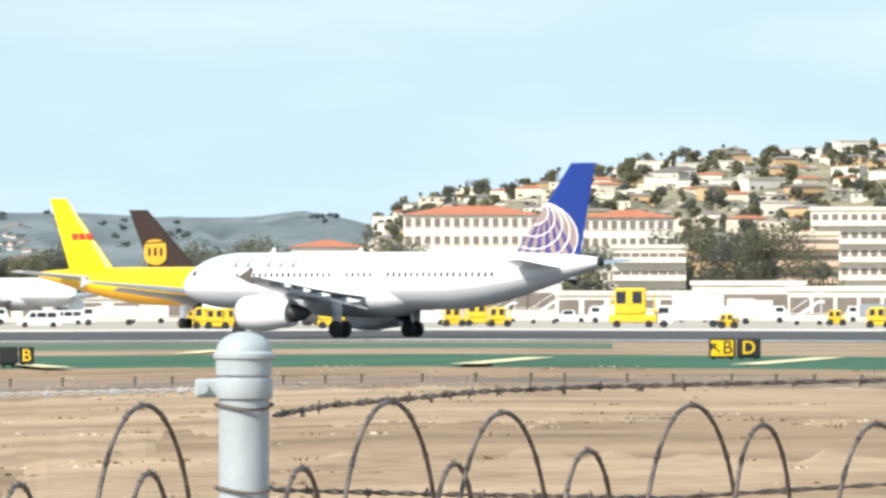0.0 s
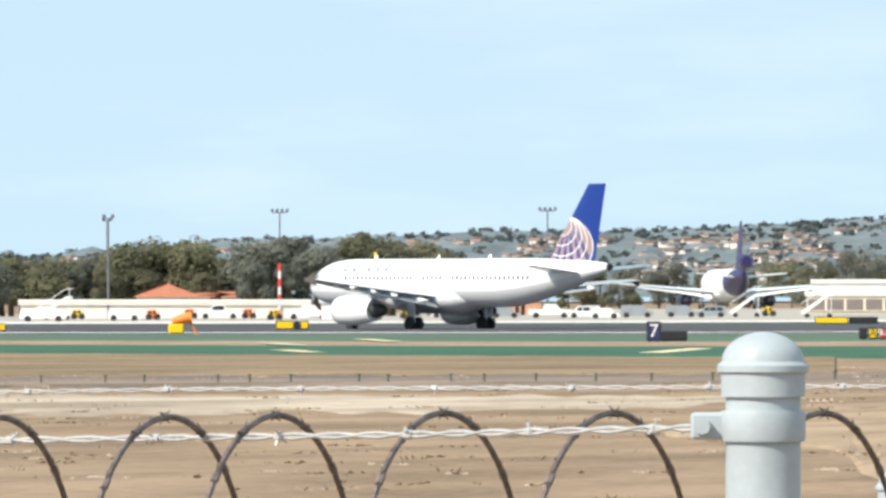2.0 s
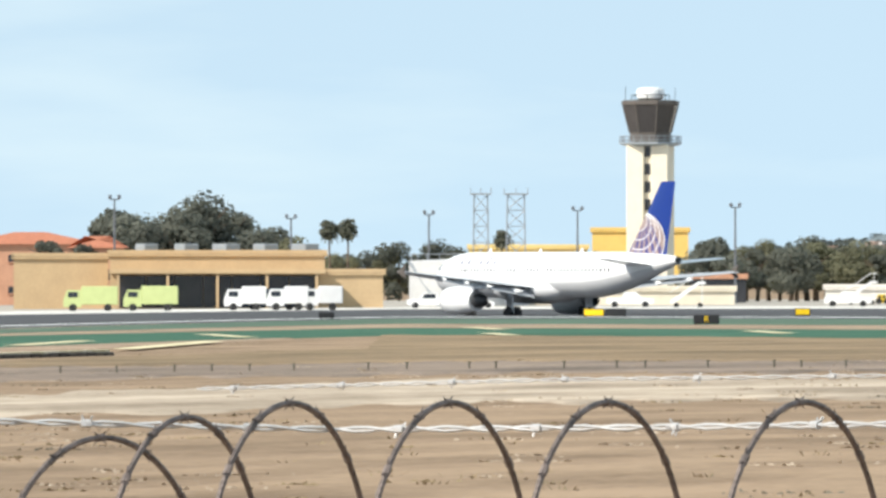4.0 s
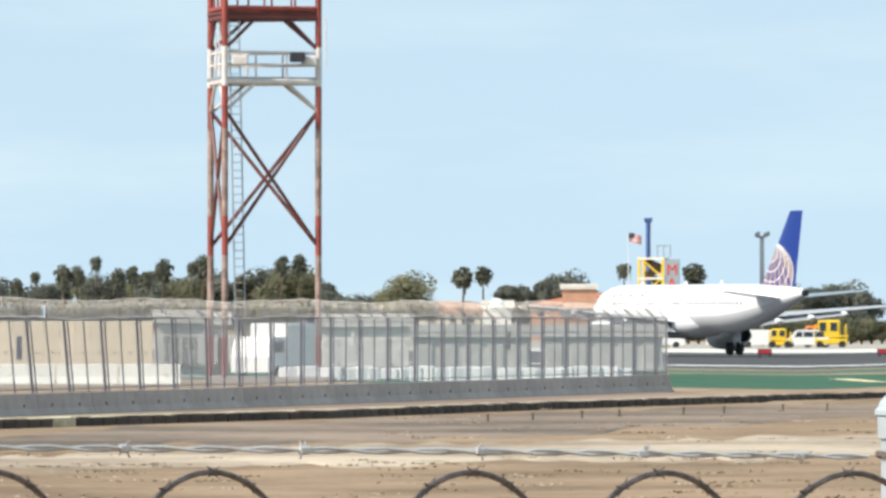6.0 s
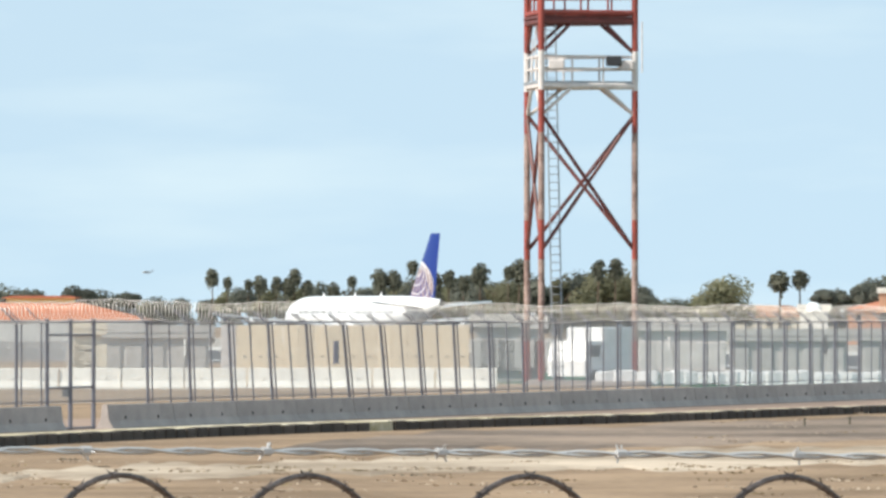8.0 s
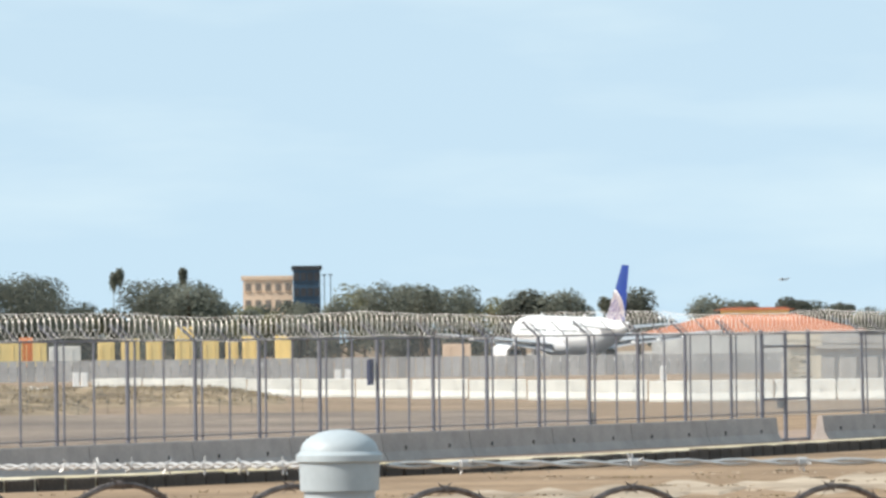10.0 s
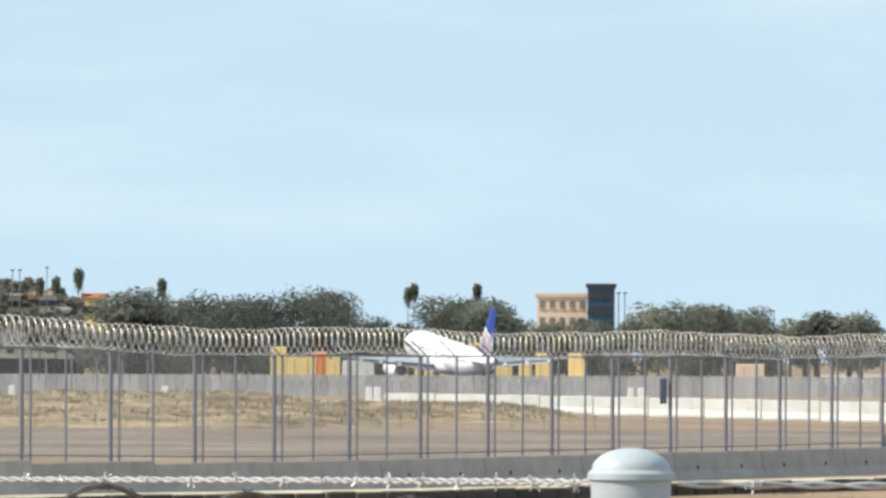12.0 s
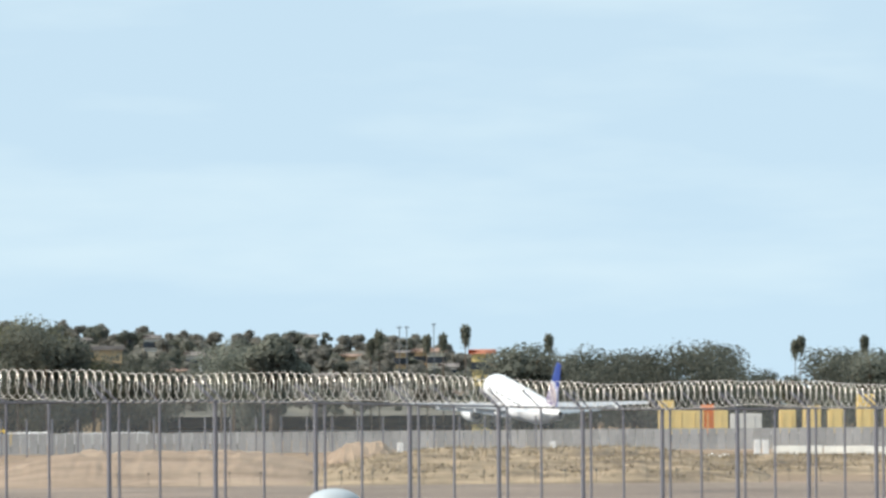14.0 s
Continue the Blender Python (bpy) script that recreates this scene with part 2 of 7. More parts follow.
M["road"] = mat("pale_worn_road", (0.30, 0.222, 0.178), 0.9, vary=0.14, scale=0.15, fine=14)
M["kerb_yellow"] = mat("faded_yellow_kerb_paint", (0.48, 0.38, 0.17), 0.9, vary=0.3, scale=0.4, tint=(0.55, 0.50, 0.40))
M["kerb_dark"] = mat("shade_dark_block", (0.075, 0.06, 0.05), 0.9, vary=0.3, scale=1.5, per_object=0.3)
M["screen"] = mat("grey_screen_slats", (0.36, 0.355, 0.355), 0.7, vary=0.12, scale=0.6, per_object=0.15)
M["coil"] = mat("bright_razor_coil", (0.72, 0.69, 0.65), 0.4, 0.4, vary=0.25, scale=3)
M["rusty"] = mat("worn_rusty_paint", (0.22, 0.13, 0.11), 0.7, vary=0.35, scale=1.2, tint=(0.33, 0.24, 0.21))
M["brace_red"] = mat("dark_red_steel", (0.13, 0.035, 0.03), 0.55, vary=0.3, scale=1.0)
M["mesh"] = mat("chain_link_mesh", (0.74, 0.73, 0.72), 0.5, 0.0, vary=0.05, scale=2)
_nt = M["mesh"].node_tree
_t = _nt.nodes.new("ShaderNodeBsdfTransparent")
_m = _nt.nodes.new("ShaderNodeMixShader")
_m.inputs[0].default_value = 0.38
_nt.links.new(_t.outputs[0], _m.inputs[1])
_nt.links.new(_nt.nodes["Principled BSDF"].outputs[0], _m.inputs[2])
_nt.links.new(_m.outputs[0], _nt.nodes["Material Output"].inputs["Surface"])


M["fine_mesh"] = M["mesh"].copy()
M["fine_mesh"].name = "fine_chain_link_mesh"
for _n in M["fine_mesh"].node_tree.nodes:
    if _n.type == "MIX_SHADER":
        _n.inputs[0].default_value = 0.17


def translucent(m, amount):
    """Leaves let part of the light through."""
    nt = m.node_tree
    p = nt.nodes["Principled BSDF"]
    t = nt.nodes.new("ShaderNodeBsdfTranslucent")
    nt.links.new(p.inputs["Base Color"].links[0].from_socket, t.inputs["Color"])
    mx = nt.nodes.new("ShaderNodeMixShader")
    mx.inputs[0].default_value = amount
    nt.links.new(p.outputs[0], mx.inputs[1])
    nt.links.new(t.outputs[0], mx.inputs[2])
    nt.links.new(mx.outputs[0], nt.nodes["Material Output"].inputs["Surface"])


for k in ("grass", "dirt", "pale_dirt", "dry_tan", "brown_field", "asphalt", "old_asphalt", "apron", "green", "green2", "road", "bank", "line_white2", "line_yellow"):
    M[k].node_tree.nodes["Principled BSDF"].inputs["Specular IOR Level"].default_value = 0.12   # rough ground has little sheen
for k in ("leaf", "leaf2", "hazed_leaf", "palm", "ridge_leaf", "ridge_leaf2"):
    translucent(M[k], 0.5)
M["ply"] = mat("pale_tan_plywood", (0.76, 0.64, 0.47), 0.85, vary=0.07, scale=0.6, per_object=0.10)
M["sand"] = mat("sandy_stucco", (0.68, 0.51, 0.38), 0.9, vary=0.06, scale=0.4)
M["scrub"] = mat("dark_scrub", (0.08, 0.078, 0.062), 0.95, vary=0.3, scale=0.03, tint=(0.125, 0.115, 0.09))
M["panel_grey"] = mat("weathered_grey_panel", (0.46, 0.445, 0.43), 0.85, vary=0.16, scale=0.5)
M["dim_glass"] = mat("shaded_window_glass", (0.20, 0.17, 0.15), 0.3, vary=0.15, scale=0.5)


# ---------------------------------------------------------------- mesh helpers
def finish(bm, name, material, smooth=False):
    me = bpy.data.meshes.new(name)
    bmesh.ops.recalc_face_normals(bm, faces=bm.faces)
    bm.to_mesh(me)
    bm.free()
    if smooth:
        for p in me.polygons:
            p.use_smooth = True
    for m in (material if isinstance(material, (list, tuple)) else [material]):
        me.materials.append(m)
    return me


def part(name, bm, material, parent=None, label="", m=None, smooth=False):
    me = finish(bm, name, material, smooth)
    if smooth:
        me.set_sharp_from_angle(angle=radians(40))
    ob = new(name, me)
    ob.parent = parent
    if m is not None:
        ob.matrix_local = m
    if label:
        tagged(ob, label)
    return ob


def thing(name, m, label, category, group="", kind=""):
    ob = new(name)
    ob.matrix_world = m
    ob.empty_display_size = 0.3
    return tagged(ob, label, category, group, kind)


def at(b, d, z=None, turn=0.0):
    """Pose at a bearing and distance, local -y towards the eye."""
    p = spot(b, d, ground_z(b, d) if z is None else z)
    return pose(p.x, p.y, p.z, 0, 0, facing(b, turn))


def box(bm, cx, cy, cz, sx, sy, sz, m=None, bevel=0.0, mi=0):
    mm = Matrix.LocRotScale((cx, cy, cz), None, (sx, sy, sz))
    r = bmesh.ops.create_cube(bm, size=1, matrix=(m @ mm) if m is not None else mm)
    fs = set(f for v in r["verts"] for f in v.link_faces)
    if bevel:
        es = list(set(e for v in r["verts"] for e in v.link_edges))
        g = bmesh.ops.bevel(bm, geom=es, offset=bevel, segments=1, affect="EDGES")
        fs = set(g["faces"]) | {f for f in fs if f.is_valid}
    for f in fs:
        f.material_index = mi
    return bm


def bar(bm, p, q, r, n=6, r2=None, mi=0, caps=True):
    p, q = Vector(p), Vector(q)
    v = q - p
    if v.length < 1e-6:
        return bm
    m = Matrix.Translation((p + q) / 2) @ v.to_track_quat("Z", "Y").to_matrix().to_4x4()
    g = bmesh.ops.create_cone(bm, cap_ends=caps, segments=n, radius1=r, radius2=r if r2 is None else r2, depth=v.length, matrix=m)
    if mi:
        for f in set(f for w in g["verts"] for f in w.link_faces):
            f.material_index = mi
    return bm


def tube(bm, pts, r, n=6, closed_ends=True):
    """A tube of radius r along pts (r a number or a list)."""
    rings = []
    pts = [Vector(p) for p in pts]
    for i, p in enumerate(pts):
        t = (pts[min(i + 1, len(pts) - 1)] - pts[max(i - 1, 0)]).normalized()
        q = t.to_track_quat("Z", "Y")
        ri = r[i] if isinstance(r, (list, tuple)) else r
        rings.append([bm.verts.new(p + q @ Vector((ri * math.cos(2 * math.pi * k / n), ri * math.sin(2 * math.pi * k / n), 0))) for k in range(n)])
    for a, b in zip(rings, rings[1:]):
        for k in range(n):
            bm.faces.new((a[k], a[(k + 1) % n], b[(k + 1) % n], b[k]))
    if closed_ends:
        bm.faces.new(rings[0][::-1])
        bm.faces.new(rings[-1])
    return bm


def loft(bm, rings, cap=True, mi=None):
    vs = [[bm.verts.new(p) for p in ring] for ring in rings]
    n = len(vs[0])
    for i, (a, b) in enumerate(zip(vs, vs[1:])):
        for k in range(n):
            f = bm.faces.new((a[k], a[(k + 1) % n], b[(k + 1) % n], b[k]))
            if mi is not None:
                f.material_index = mi(i, k)
    if cap:
        bm.faces.new(vs[0][::-1])
        bm.faces.new(vs[-1])
    return bm


def lathe(bm, prof, n=16, m=None):
    """prof: (radius, z) from bottom to top."""
    rings = []
    for r, z in prof:
        ring = [Vector((max(r, 1e-4) * math.cos(2 * math.pi * k / n), max(r, 1e-4) * math.sin(2 * math.pi * k / n), z)) for k in range(n)]
        rings.append([m @ v for v in ring] if m is not None else ring)
    return loft(bm, rings)


def prism(bm, outline, y0, y1, m=None, mi=0):
    """An outline in x, z pulled along y."""
    a = [bm.verts.new((m or Matrix()) @ Vector((x, y0, z))) for x, z in outline]
    b = [bm.verts.new((m or Matrix()) @ Vector((x, y1, z))) for x, z in outline]
    n = len(outline)
    fs = [bm.faces.new(a), bm.faces.new(b[::-1])]
    fs += [bm.faces.new((a[k], b[k], b[(k + 1) % n], a[(k + 1) % n])) for k in range(n)]
    for f in fs:
        f.material_index = mi
    return bm


# ---------------------------------------------------------------- ground
def sheet(name, near, far, b0, b1, material, lift, label, step=60, kind="structure", rows=2, wavy=0.0, skirt=4.0):
    """A strip of ground between two lines given by distance over bearing."""
    bm = bmesh.new()
    last = None
    n = max(2, int((b1 - b0) / step))
    for i in range(n + 1):
        b = b0 + (b1 - b0) * i / n
        d0, d1 = near(b) + wavy * noise.noise((b * 0.013, 1.7, lift * 90)), far(b) + wavy * noise.noise((b * 0.017, 8.3, lift * 70))
        ring = [bm.verts.new(spot(b, d0 - skirt, ground_z(b, d0) - 0.05))]
        for k in range(rows):
            d = d0 + (d1 - d0) * k / (rows - 1)
            ring.append(bm.verts.new(spot(b, d, ground_z(b, d) + lift)))
        ring.append(bm.verts.new(spot(b, d1 + skirt, ground_z(b, d1) - 0.05)))
        if last:
            for k in range(rows + 1):
                bm.faces.new((last[k], ring[k], ring[k + 1], last[k + 1]))
        last = ring
    me = finish(bm, name, material)
    if sum(p.normal.z for p in me.polygons) < 0:
        me.flip_normals()
    ob = new(name, me)
    return tagged(ob, label, "ground", kind=kind)


def build_ground():
    bm = bmesh.new()
    radii = [0.0, 4, 8, 14, 20, 40, 60, 75, 90, 105, 120, 150, 200, 300, 400, 500, 600, 700, 850, 1000, 1300, 1800, 2600, 4500]
    nb = 160
    rows = []
    for r in radii[1:]:
        row = []
        for k in range(nb):
            a = 2 * math.pi * k / nb
            b = (a - radians(42.6)) * 14000
            if b > 14000 * math.pi * 1.2:
                b -= 14000 * 2 * math.pi
            z = ground_z(max(-1500, min(9500, b)), r) if -9000 < b < 17000 else 0.0
            if r < 20:
                z += 1.5 * min(1.0, (20 - r) / 10.0)
            row.append(bm.verts.new((-math.sin(a) * r, math.cos(a) * r, z)))
        rows.append(row)
    c = bm.verts.new((0, 0, 1.5))
    for k in range(nb):
        bm.faces.new((c, rows[0][k], rows[0][(k + 1) % nb]))
    for a, b in zip(rows, rows[1:]):
        for k in range(nb):
            bm.faces.new((a[k], b[k], b[(k + 1) % nb], a[(k + 1) % nb]))
    me = finish(bm, "ground", M["grass"], True)
    if sum(p.normal.z for p in me.polygons) < 0:
        me.flip_normals()
    tagged(new("ground", me), "dry brown grass airfield ground", "ground", kind="structure")


def north(table):
    """Distance to a line whose northing is given over bearing."""
    return lambda b: lerp_table(b, table) / math.cos(az_of(b))


RUN_FAR = [(-1200, 520), (1000, 520), (3400, 470), (4400, 350), (9500, 335)]
RUN_NEAR = [(-1200, 348), (1000, 352), (3400, 350), (4400, 240), (9500, 245)]
GR_FAR = [(-1200, 243), (1000, 255), (3400, 278), (4400, 215), (9500, 215)]
GR_NEAR = [(-1200, 201), (1000, 212), (3400, 245), (4400, 175), (9500, 175)]
build_ground()
sheet("runway", north(RUN_NEAR), north(RUN_FAR), -1100, 9400, M["asphalt"], 0.06, "dark asphalt runway", rows=5)
sheet("apron", north([(b, y + 40) for b, y in RUN_FAR]), lambda b: 1680 if b < 1750 else (1250 if b < 5000 else 1500), -1100, 9400, M["apron"], 0.08, "pale concrete apron beyond the runway", rows=6)
sheet("verge", north(GR_NEAR), north(GR_FAR), -1100, 5600, M["green"], 0.09, "green painted infield strip", rows=3)


# ---------------------------------------------------------------- aircraft
def airliner(name, m, label, L=37.57, R=1.98, H=11.76, span=34.1, colors=None, gear_x=17.7, engine_x=13.0, engine_y=5.75,
             engine_r=1.15, engine_l=4.4, wing_x=12.2, fin_style="plain", fin_root=29.9, detail=True, axis=None, fin_top=None, fin_chord=None, fin_tip=2.1, fin_sweep=0.80):
    """A twin-jet airliner, nose along +x, origin on the ground under the main gear."""
    col = dict(body=M["white"], belly=M["grey"], fin=M["blue"], engine=M["white"], wing=M["grey"], fin_low=None)
    col.update(colors or {})
    th = thing(name, m, label, "airliner")
    zc = axis or (R + 1.9)                        # height of the fuselage axis
    X = lambda s: gear_x - s                      # s: metres aft of the nose
    # fuselage
    bm = bmesh.new()
    rings, n = [], 36
    stations = [(0, 0.05, -0.45), (0.15, 0.35, -0.42), (0.5, 0.72, -0.36), (1.0, 1.05, -0.28), (1.7, 1.38, -0.18), (2.6, 1.66, -0.09), (3.6, 1.84, -0.03), (4.8, 1.95, 0),
                (6.0, 1.98, 0), (9, 1.98, 0), (13, 1.98, 0), (18, 1.98, 0), (23, 1.98, 0), (25.5, 1.96, 0.02), (28, 1.80, 0.17), (30.5, 1.52, 0.42), (33, 1.14, 0.72), (35, 0.78, 0.98), (36.6, 0.47, 1.15), (37.4, 0.30, 1.22), (37.57, 0.16, 1.24)]
    k = L / 37.57
    for s, r, dz in stations:
        rr, hh = r * R / 1.98, dz * R / 1.98
        rings.append([Vector((X(s * k), rr * math.sin(2 * math.pi * j / n), zc + hh + rr * math.cos(2 * math.pi * j / n))) for j in range(n)])
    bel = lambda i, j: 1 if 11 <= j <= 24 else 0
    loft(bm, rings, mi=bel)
    body = part("fuselage", bm, [col["body"], col["belly"]], th, smooth=True)
    # wings with slats, flaps and flap fairings
    root, tip = 7.0 * k, 1.6 * k
    sweep = 0.50
    half = span / 2

    def wing_pt(y, f, t, side):
        """y from the axis, f 0..1 chord, t thickness."""
        lead = wing_x * k + (y - R * 0.6) * sweep
        kink = half * 0.38
        ch = (root + (3.9 * k - root) * min(1, y / kink)) if y < kink else 3.9 * k + (tip - 3.9 * k) * (y - kink) / (half - kink)
        z = zc - R * 0.62 + (y - R * 0.5) * 0.09 + t * ch
        return Vector((X(lead + f * ch), side * y, z))
    foil = [(0.0, 0.0), (0.04, 0.045), (0.2, 0.075), (0.45, 0.075), (0.75, 0.04), (1.0, 0.003), (0.75, -0.02), (0.45, -0.045), (0.2, -0.05), (0.04, -0.03)]
    for side in (1, -1):
        bm = bmesh.new()
        ys = [R * 0.3, R * 0.95, half * 0.38, half * 0.7, half * 0.97, half]
        loft(bm, [[wing_pt(y, f, t, side) for f, t in foil] for y in ys])
        w = part("wing", bm, col["wing"], th, smooth=True)
        bm = bmesh.new()                          # lowered flap
        loft(bm, [[wing_pt(y, 0.80 + 0.26 * f, t * 0.4 - 0.05 - 0.10 * f, side) for f, t in foil] for y in (R * 1.15, half * 0.38, half * 0.76)])
        part("flap", bm, col["wing"], w, smooth=True)
        bm = bmesh.new()                          # pale leading edge slat
        loft(bm, [[wing_pt(y, -0.02 + 0.12 * f, t * 0.75 - 0.012, side) for f, t in foil] for y in (R * 1.5, half * 0.55, half * 0.96)])
        part("slat", bm, M["bare"], w, smooth=True)
        for fy in (0.24, 0.42, 0.58, 0.74) if detail else ():
            bm = bmesh.new()
            p0, p1 = wing_pt(half * fy, 0.45, -0.06, side), wing_pt(half * fy, 1.22, -0.09, side)
            tube(bm, [p0, p0.lerp(p1, 0.25), p0.lerp(p1, 0.6), p1], [0.05, 0.22, 0.24, 0.04], 8)
            part("flap_fairing", bm, M["white"], w, smooth=True)
        bm = bmesh.new()                          # wing-tip fence
        e = wing_pt(half, 0.3, 0, side)
        prism(bm, [(e.x + 0.4, e.z), (e.x - 0.75, e.z + 0.62), (e.x - 1.0, e.z + 0.6), (e.x - 0.7, e.z), (e.x - 1.0, e.z - 0.45), (e.x - 0.75, e.z - 0.5)], e.y - 0.04, e.y + 0.04)
        part("wingtip_fence", bm, M["cab_brown"] if detail else col["wing"], w)
        # horizontal stabilizer
        bm = bmesh.new()
        hs, ha = 6.2 * k, 30.6 * k

        def st(y, f, t):
            ch = (4.0 - 2.4 * y / hs) * k
            return Vector((X(ha + y * 0.55 + f * ch), side * y, zc + 0.75 * R / 1.98 + y * 0.10 + t * ch * 0.8))
        loft(bm, [[st(y, f, t) for f, t in foil] for y in (0.3, 1.2, hs * 0.6, hs)])
        part("stabilizer", bm, col.get("stab", M["white"]), th, smooth=True)
        # engine
        bm = bmesh.new()
        ez, er, el = zc - R * 1.12, engine_r, engine_l
        ex = X(engine_x * k - 2.3)
        mm = Matrix.Translation((ex, side * engine_y, ez)) @ Euler((0, radians(-90), 0)).to_matrix().to_4x4()
        lathe(bm, [(er * 0.78, 0.35), (er * 0.86, 0.02), (er * 0.93, 0.0), (er * 0.99, 0.15), (er * 1.05, 0.9), (er * 1.04, el * 0.5), (er * 0.9, el * 0.78), (er * 0.78, el), (er * 0.72, el)], 24, Matrix.Translation((0, 0, 0)) @ mm)
        eng = part("engine", bm, col["engine"], th, smooth=True)
        bm = bmesh.new()
        lathe(bm, [(er * 0.74, el * 0.7), (er * 0.55, el * 0.98), (er * 0.42, el * 1.22), (er * 0.1, el * 1.36)], 20, mm)
        part("exhaust_cone", bm, M["dark"], eng, smooth=True)
        bm = bmesh.new()
        lathe(bm, [(er * 0.90, 0.10), (er * 0.87, -0.02), (er * 0.95, -0.01), (er * 1.0, 0.16), (er * 0.985, 0.22)], 24, mm)
        part("inlet_lip", bm, M["bare"], eng, smooth=True)
        bm = bmesh.new()
        lathe(bm, [(er * 0.8, 0.4), (0.05, 0.36), (0.02, 0.1)], 16, mm)
        part("fan", bm, M["dark"], eng, smooth=True)
        bm = bmesh.new()
        prism(bm, [(ex - 0.7, ez + er * 0.9), (ex - el * 0.4, ez + er * 1.35), (ex - el * 1.1, ez + er * 1.45), (ex - el * 1.2, ez + er * 0.85), (ex - el * 0.6, ez + er * 0.7)], side * engine_y - 0.16, side * engine_y + 0.16)
        part("pylon", bm, col["wing"], eng)
        # main gear
        gz = 0.58
        bm = bmesh.new()
        gy = side * 3.8 * k
        bar(bm, (0, gy, gz), (0.1, gy * 0.98, zc - R * 0.55), 0.13, 8)
        bar(bm, (0.1, gy, gz + 0.9), (1.1, gy * 0.8, zc - R * 0.6), 0.07, 6)
        box(bm, 0.02, gy + side * 0.32, gz + 1.1, 0.9, 0.05, 1.5)
        gear = part("main_gear", bm, M["bare"], th)
        for o in (-0.44, 0.44):
            bm = bmesh.new()
            mw = Matrix.Translation((0, gy + o, gz)) @ Euler((radians(90), 0, 0)).to_matrix().to_4x4()
            lathe(bm, [(0.25, -0.2), (0.5, -0.2), (0.58, -0.12), (0.58, 0.12), (0.5, 0.2), (0.25, 0.2)], 18, mw)
            part("wheel", bm, M["tyre"], gear, smooth=True)
    bm = bmesh.new()                              # belly fairing
    bs = [(10.3, 0.3), (11.5, 0.85), (13.5, 1.1), (17.5, 1.12), (20, 1.0), (22.5, 0.3)]
    loft(bm, [[Vector((X(s * k), R * 1.08 * r * math.sin(2 * math.pi * j / 20), zc - R * 0.62 + R * 0.58 * r * math.cos(2 * math.pi * j / 20))) for j in range(20)] for s, r in bs])
    part("belly_fairing", bm, col["belly"], th, smooth=True)
    bm = bmesh.new()
    nx = X(5.07 * k)
    bar(bm, (nx, 0, 0.4), (nx + 0.1, 0, zc - R * 0.7), 0.09, 8)
    ng = part("nose_gear", bm, M["bare"], th)
    for o in (-0.25, 0.25):
        bm = bmesh.new()
        lathe(bm, [(0.15, -0.11), (0.34, -0.11), (0.38, -0.06), (0.38, 0.06), (0.34, 0.11), (0.15, 0.11)], 16, Matrix.Translation((nx, o, 0.38)) @ Euler((radians(90), 0, 0)).to_matrix().to_4x4())
        part("nose_wheel", bm, M["tyre"], ng, smooth=True)
    # fin: a lens-shaped section from root to tip
    zr, zt = zc + R * 0.78, fin_top or H
    fx0 = fin_root * k
    fx1 = (fx0 + fin_chord + 1.2 * k) if fin_chord else 36.9 * k
    tx0 = fx0 + (zt - zr) * fin_sweep
    tx1 = tx0 + fin_tip * k

    def fin_pt(h, f, side):
        a, b = fx0 + (tx0 - fx0) * h, fx1 - 1.2 * k + (tx1 - fx1 + 1.2 * k) * h
        return Vector((X(a + (b - a) * f), side * 0.30 * (1 - 0.55 * h) * (1 - (2 * f - 0.7) ** 2 / 1.7) if 0 < f < 1 else 0.0, zr + (zt - zr) * h))
    bm = bmesh.new()
    fr = [0, 0.06, 0.2, 0.4, 0.7, 1.0]
    sect = [(f, 1) for f in fr] + [(f, -1) for f in fr[-2:0:-1]]
    loft(bm, [[fin_pt(h, f, s) for f, s in sect] for h in (0, 0.2, 0.4, 0.6, 0.8, 0.97, 1.0)])
    fin = part("fin", bm, col["fin"], th, smooth=True)
    if fin_style == "globe":
        # grey-blue globe with white meridians and parallels on each side
        ux, uz = (tx0 - fx0) / 235.0, (zt - zr) / 420.0   # drawing units: the fin is 235 by 420 of them
        for side in (1, -1):
            def on_fin(x, z):
                h = max(0.0, min(1.0, (z - zr) / (zt - zr)))
                a, b = fx0 + (tx0 - fx0) * h, fx1 - 1.2 * k + (tx1 - fx1 + 1.2 * k) * h
                f = (x - a) / (b - a)
                if f < 0.02 or f > 0.98 or z < zr + 0.02:
                    return None
                p = fin_pt(h, f, side)
                p.y = side * (abs(p.y) + 0.012)
                return p
            bm = bmesh.new()
            bl = bmesh.new()
            grid = {}
            nu = 54
            for i in range(nu + 1):
                for j in range(nu + 1):
                    a, c = 270.0 * i / nu, 255.0 * j / nu
                    p = on_fin(fx0 + a * ux, zr + 0.02 + c * uz)
                    if p and ((a - 97) / 166) ** 2 + ((c - 90) / 160) ** 2 < 1:
                        grid[i, j] = (bm.verts.new(p), math.degrees(math.atan2(a - 140, 265 - c)), ((a - 97) / 54) ** 2 + ((c - 198) / 52) ** 2)
            for (i, j), v in list(grid.items()):
                q = [grid.get(w) for w in ((i, j), (i + 1, j), (i + 1, j + 1), (i, j + 1))]
                if all(q):
                    f = bm.faces.new([w[0] for w in q])
                    f.material_index = 1 if v[1] < 24 and v[2] > 1 and (v[1] / 9.5) % 1 < 0.5 else 0
            part("globe_panel", bm, [M["globe"], M["globe_blue"]], fin)
            lines = []
            for ry in (52, 78, 106, 133, 160):
                lines.append([(fx0 + (97 + ry * 1.04 * math.sin(t)) * ux, zr + (250 - ry + ry * math.cos(t)) * uz) for t in np.linspace(0.3, 4.7, 60)])
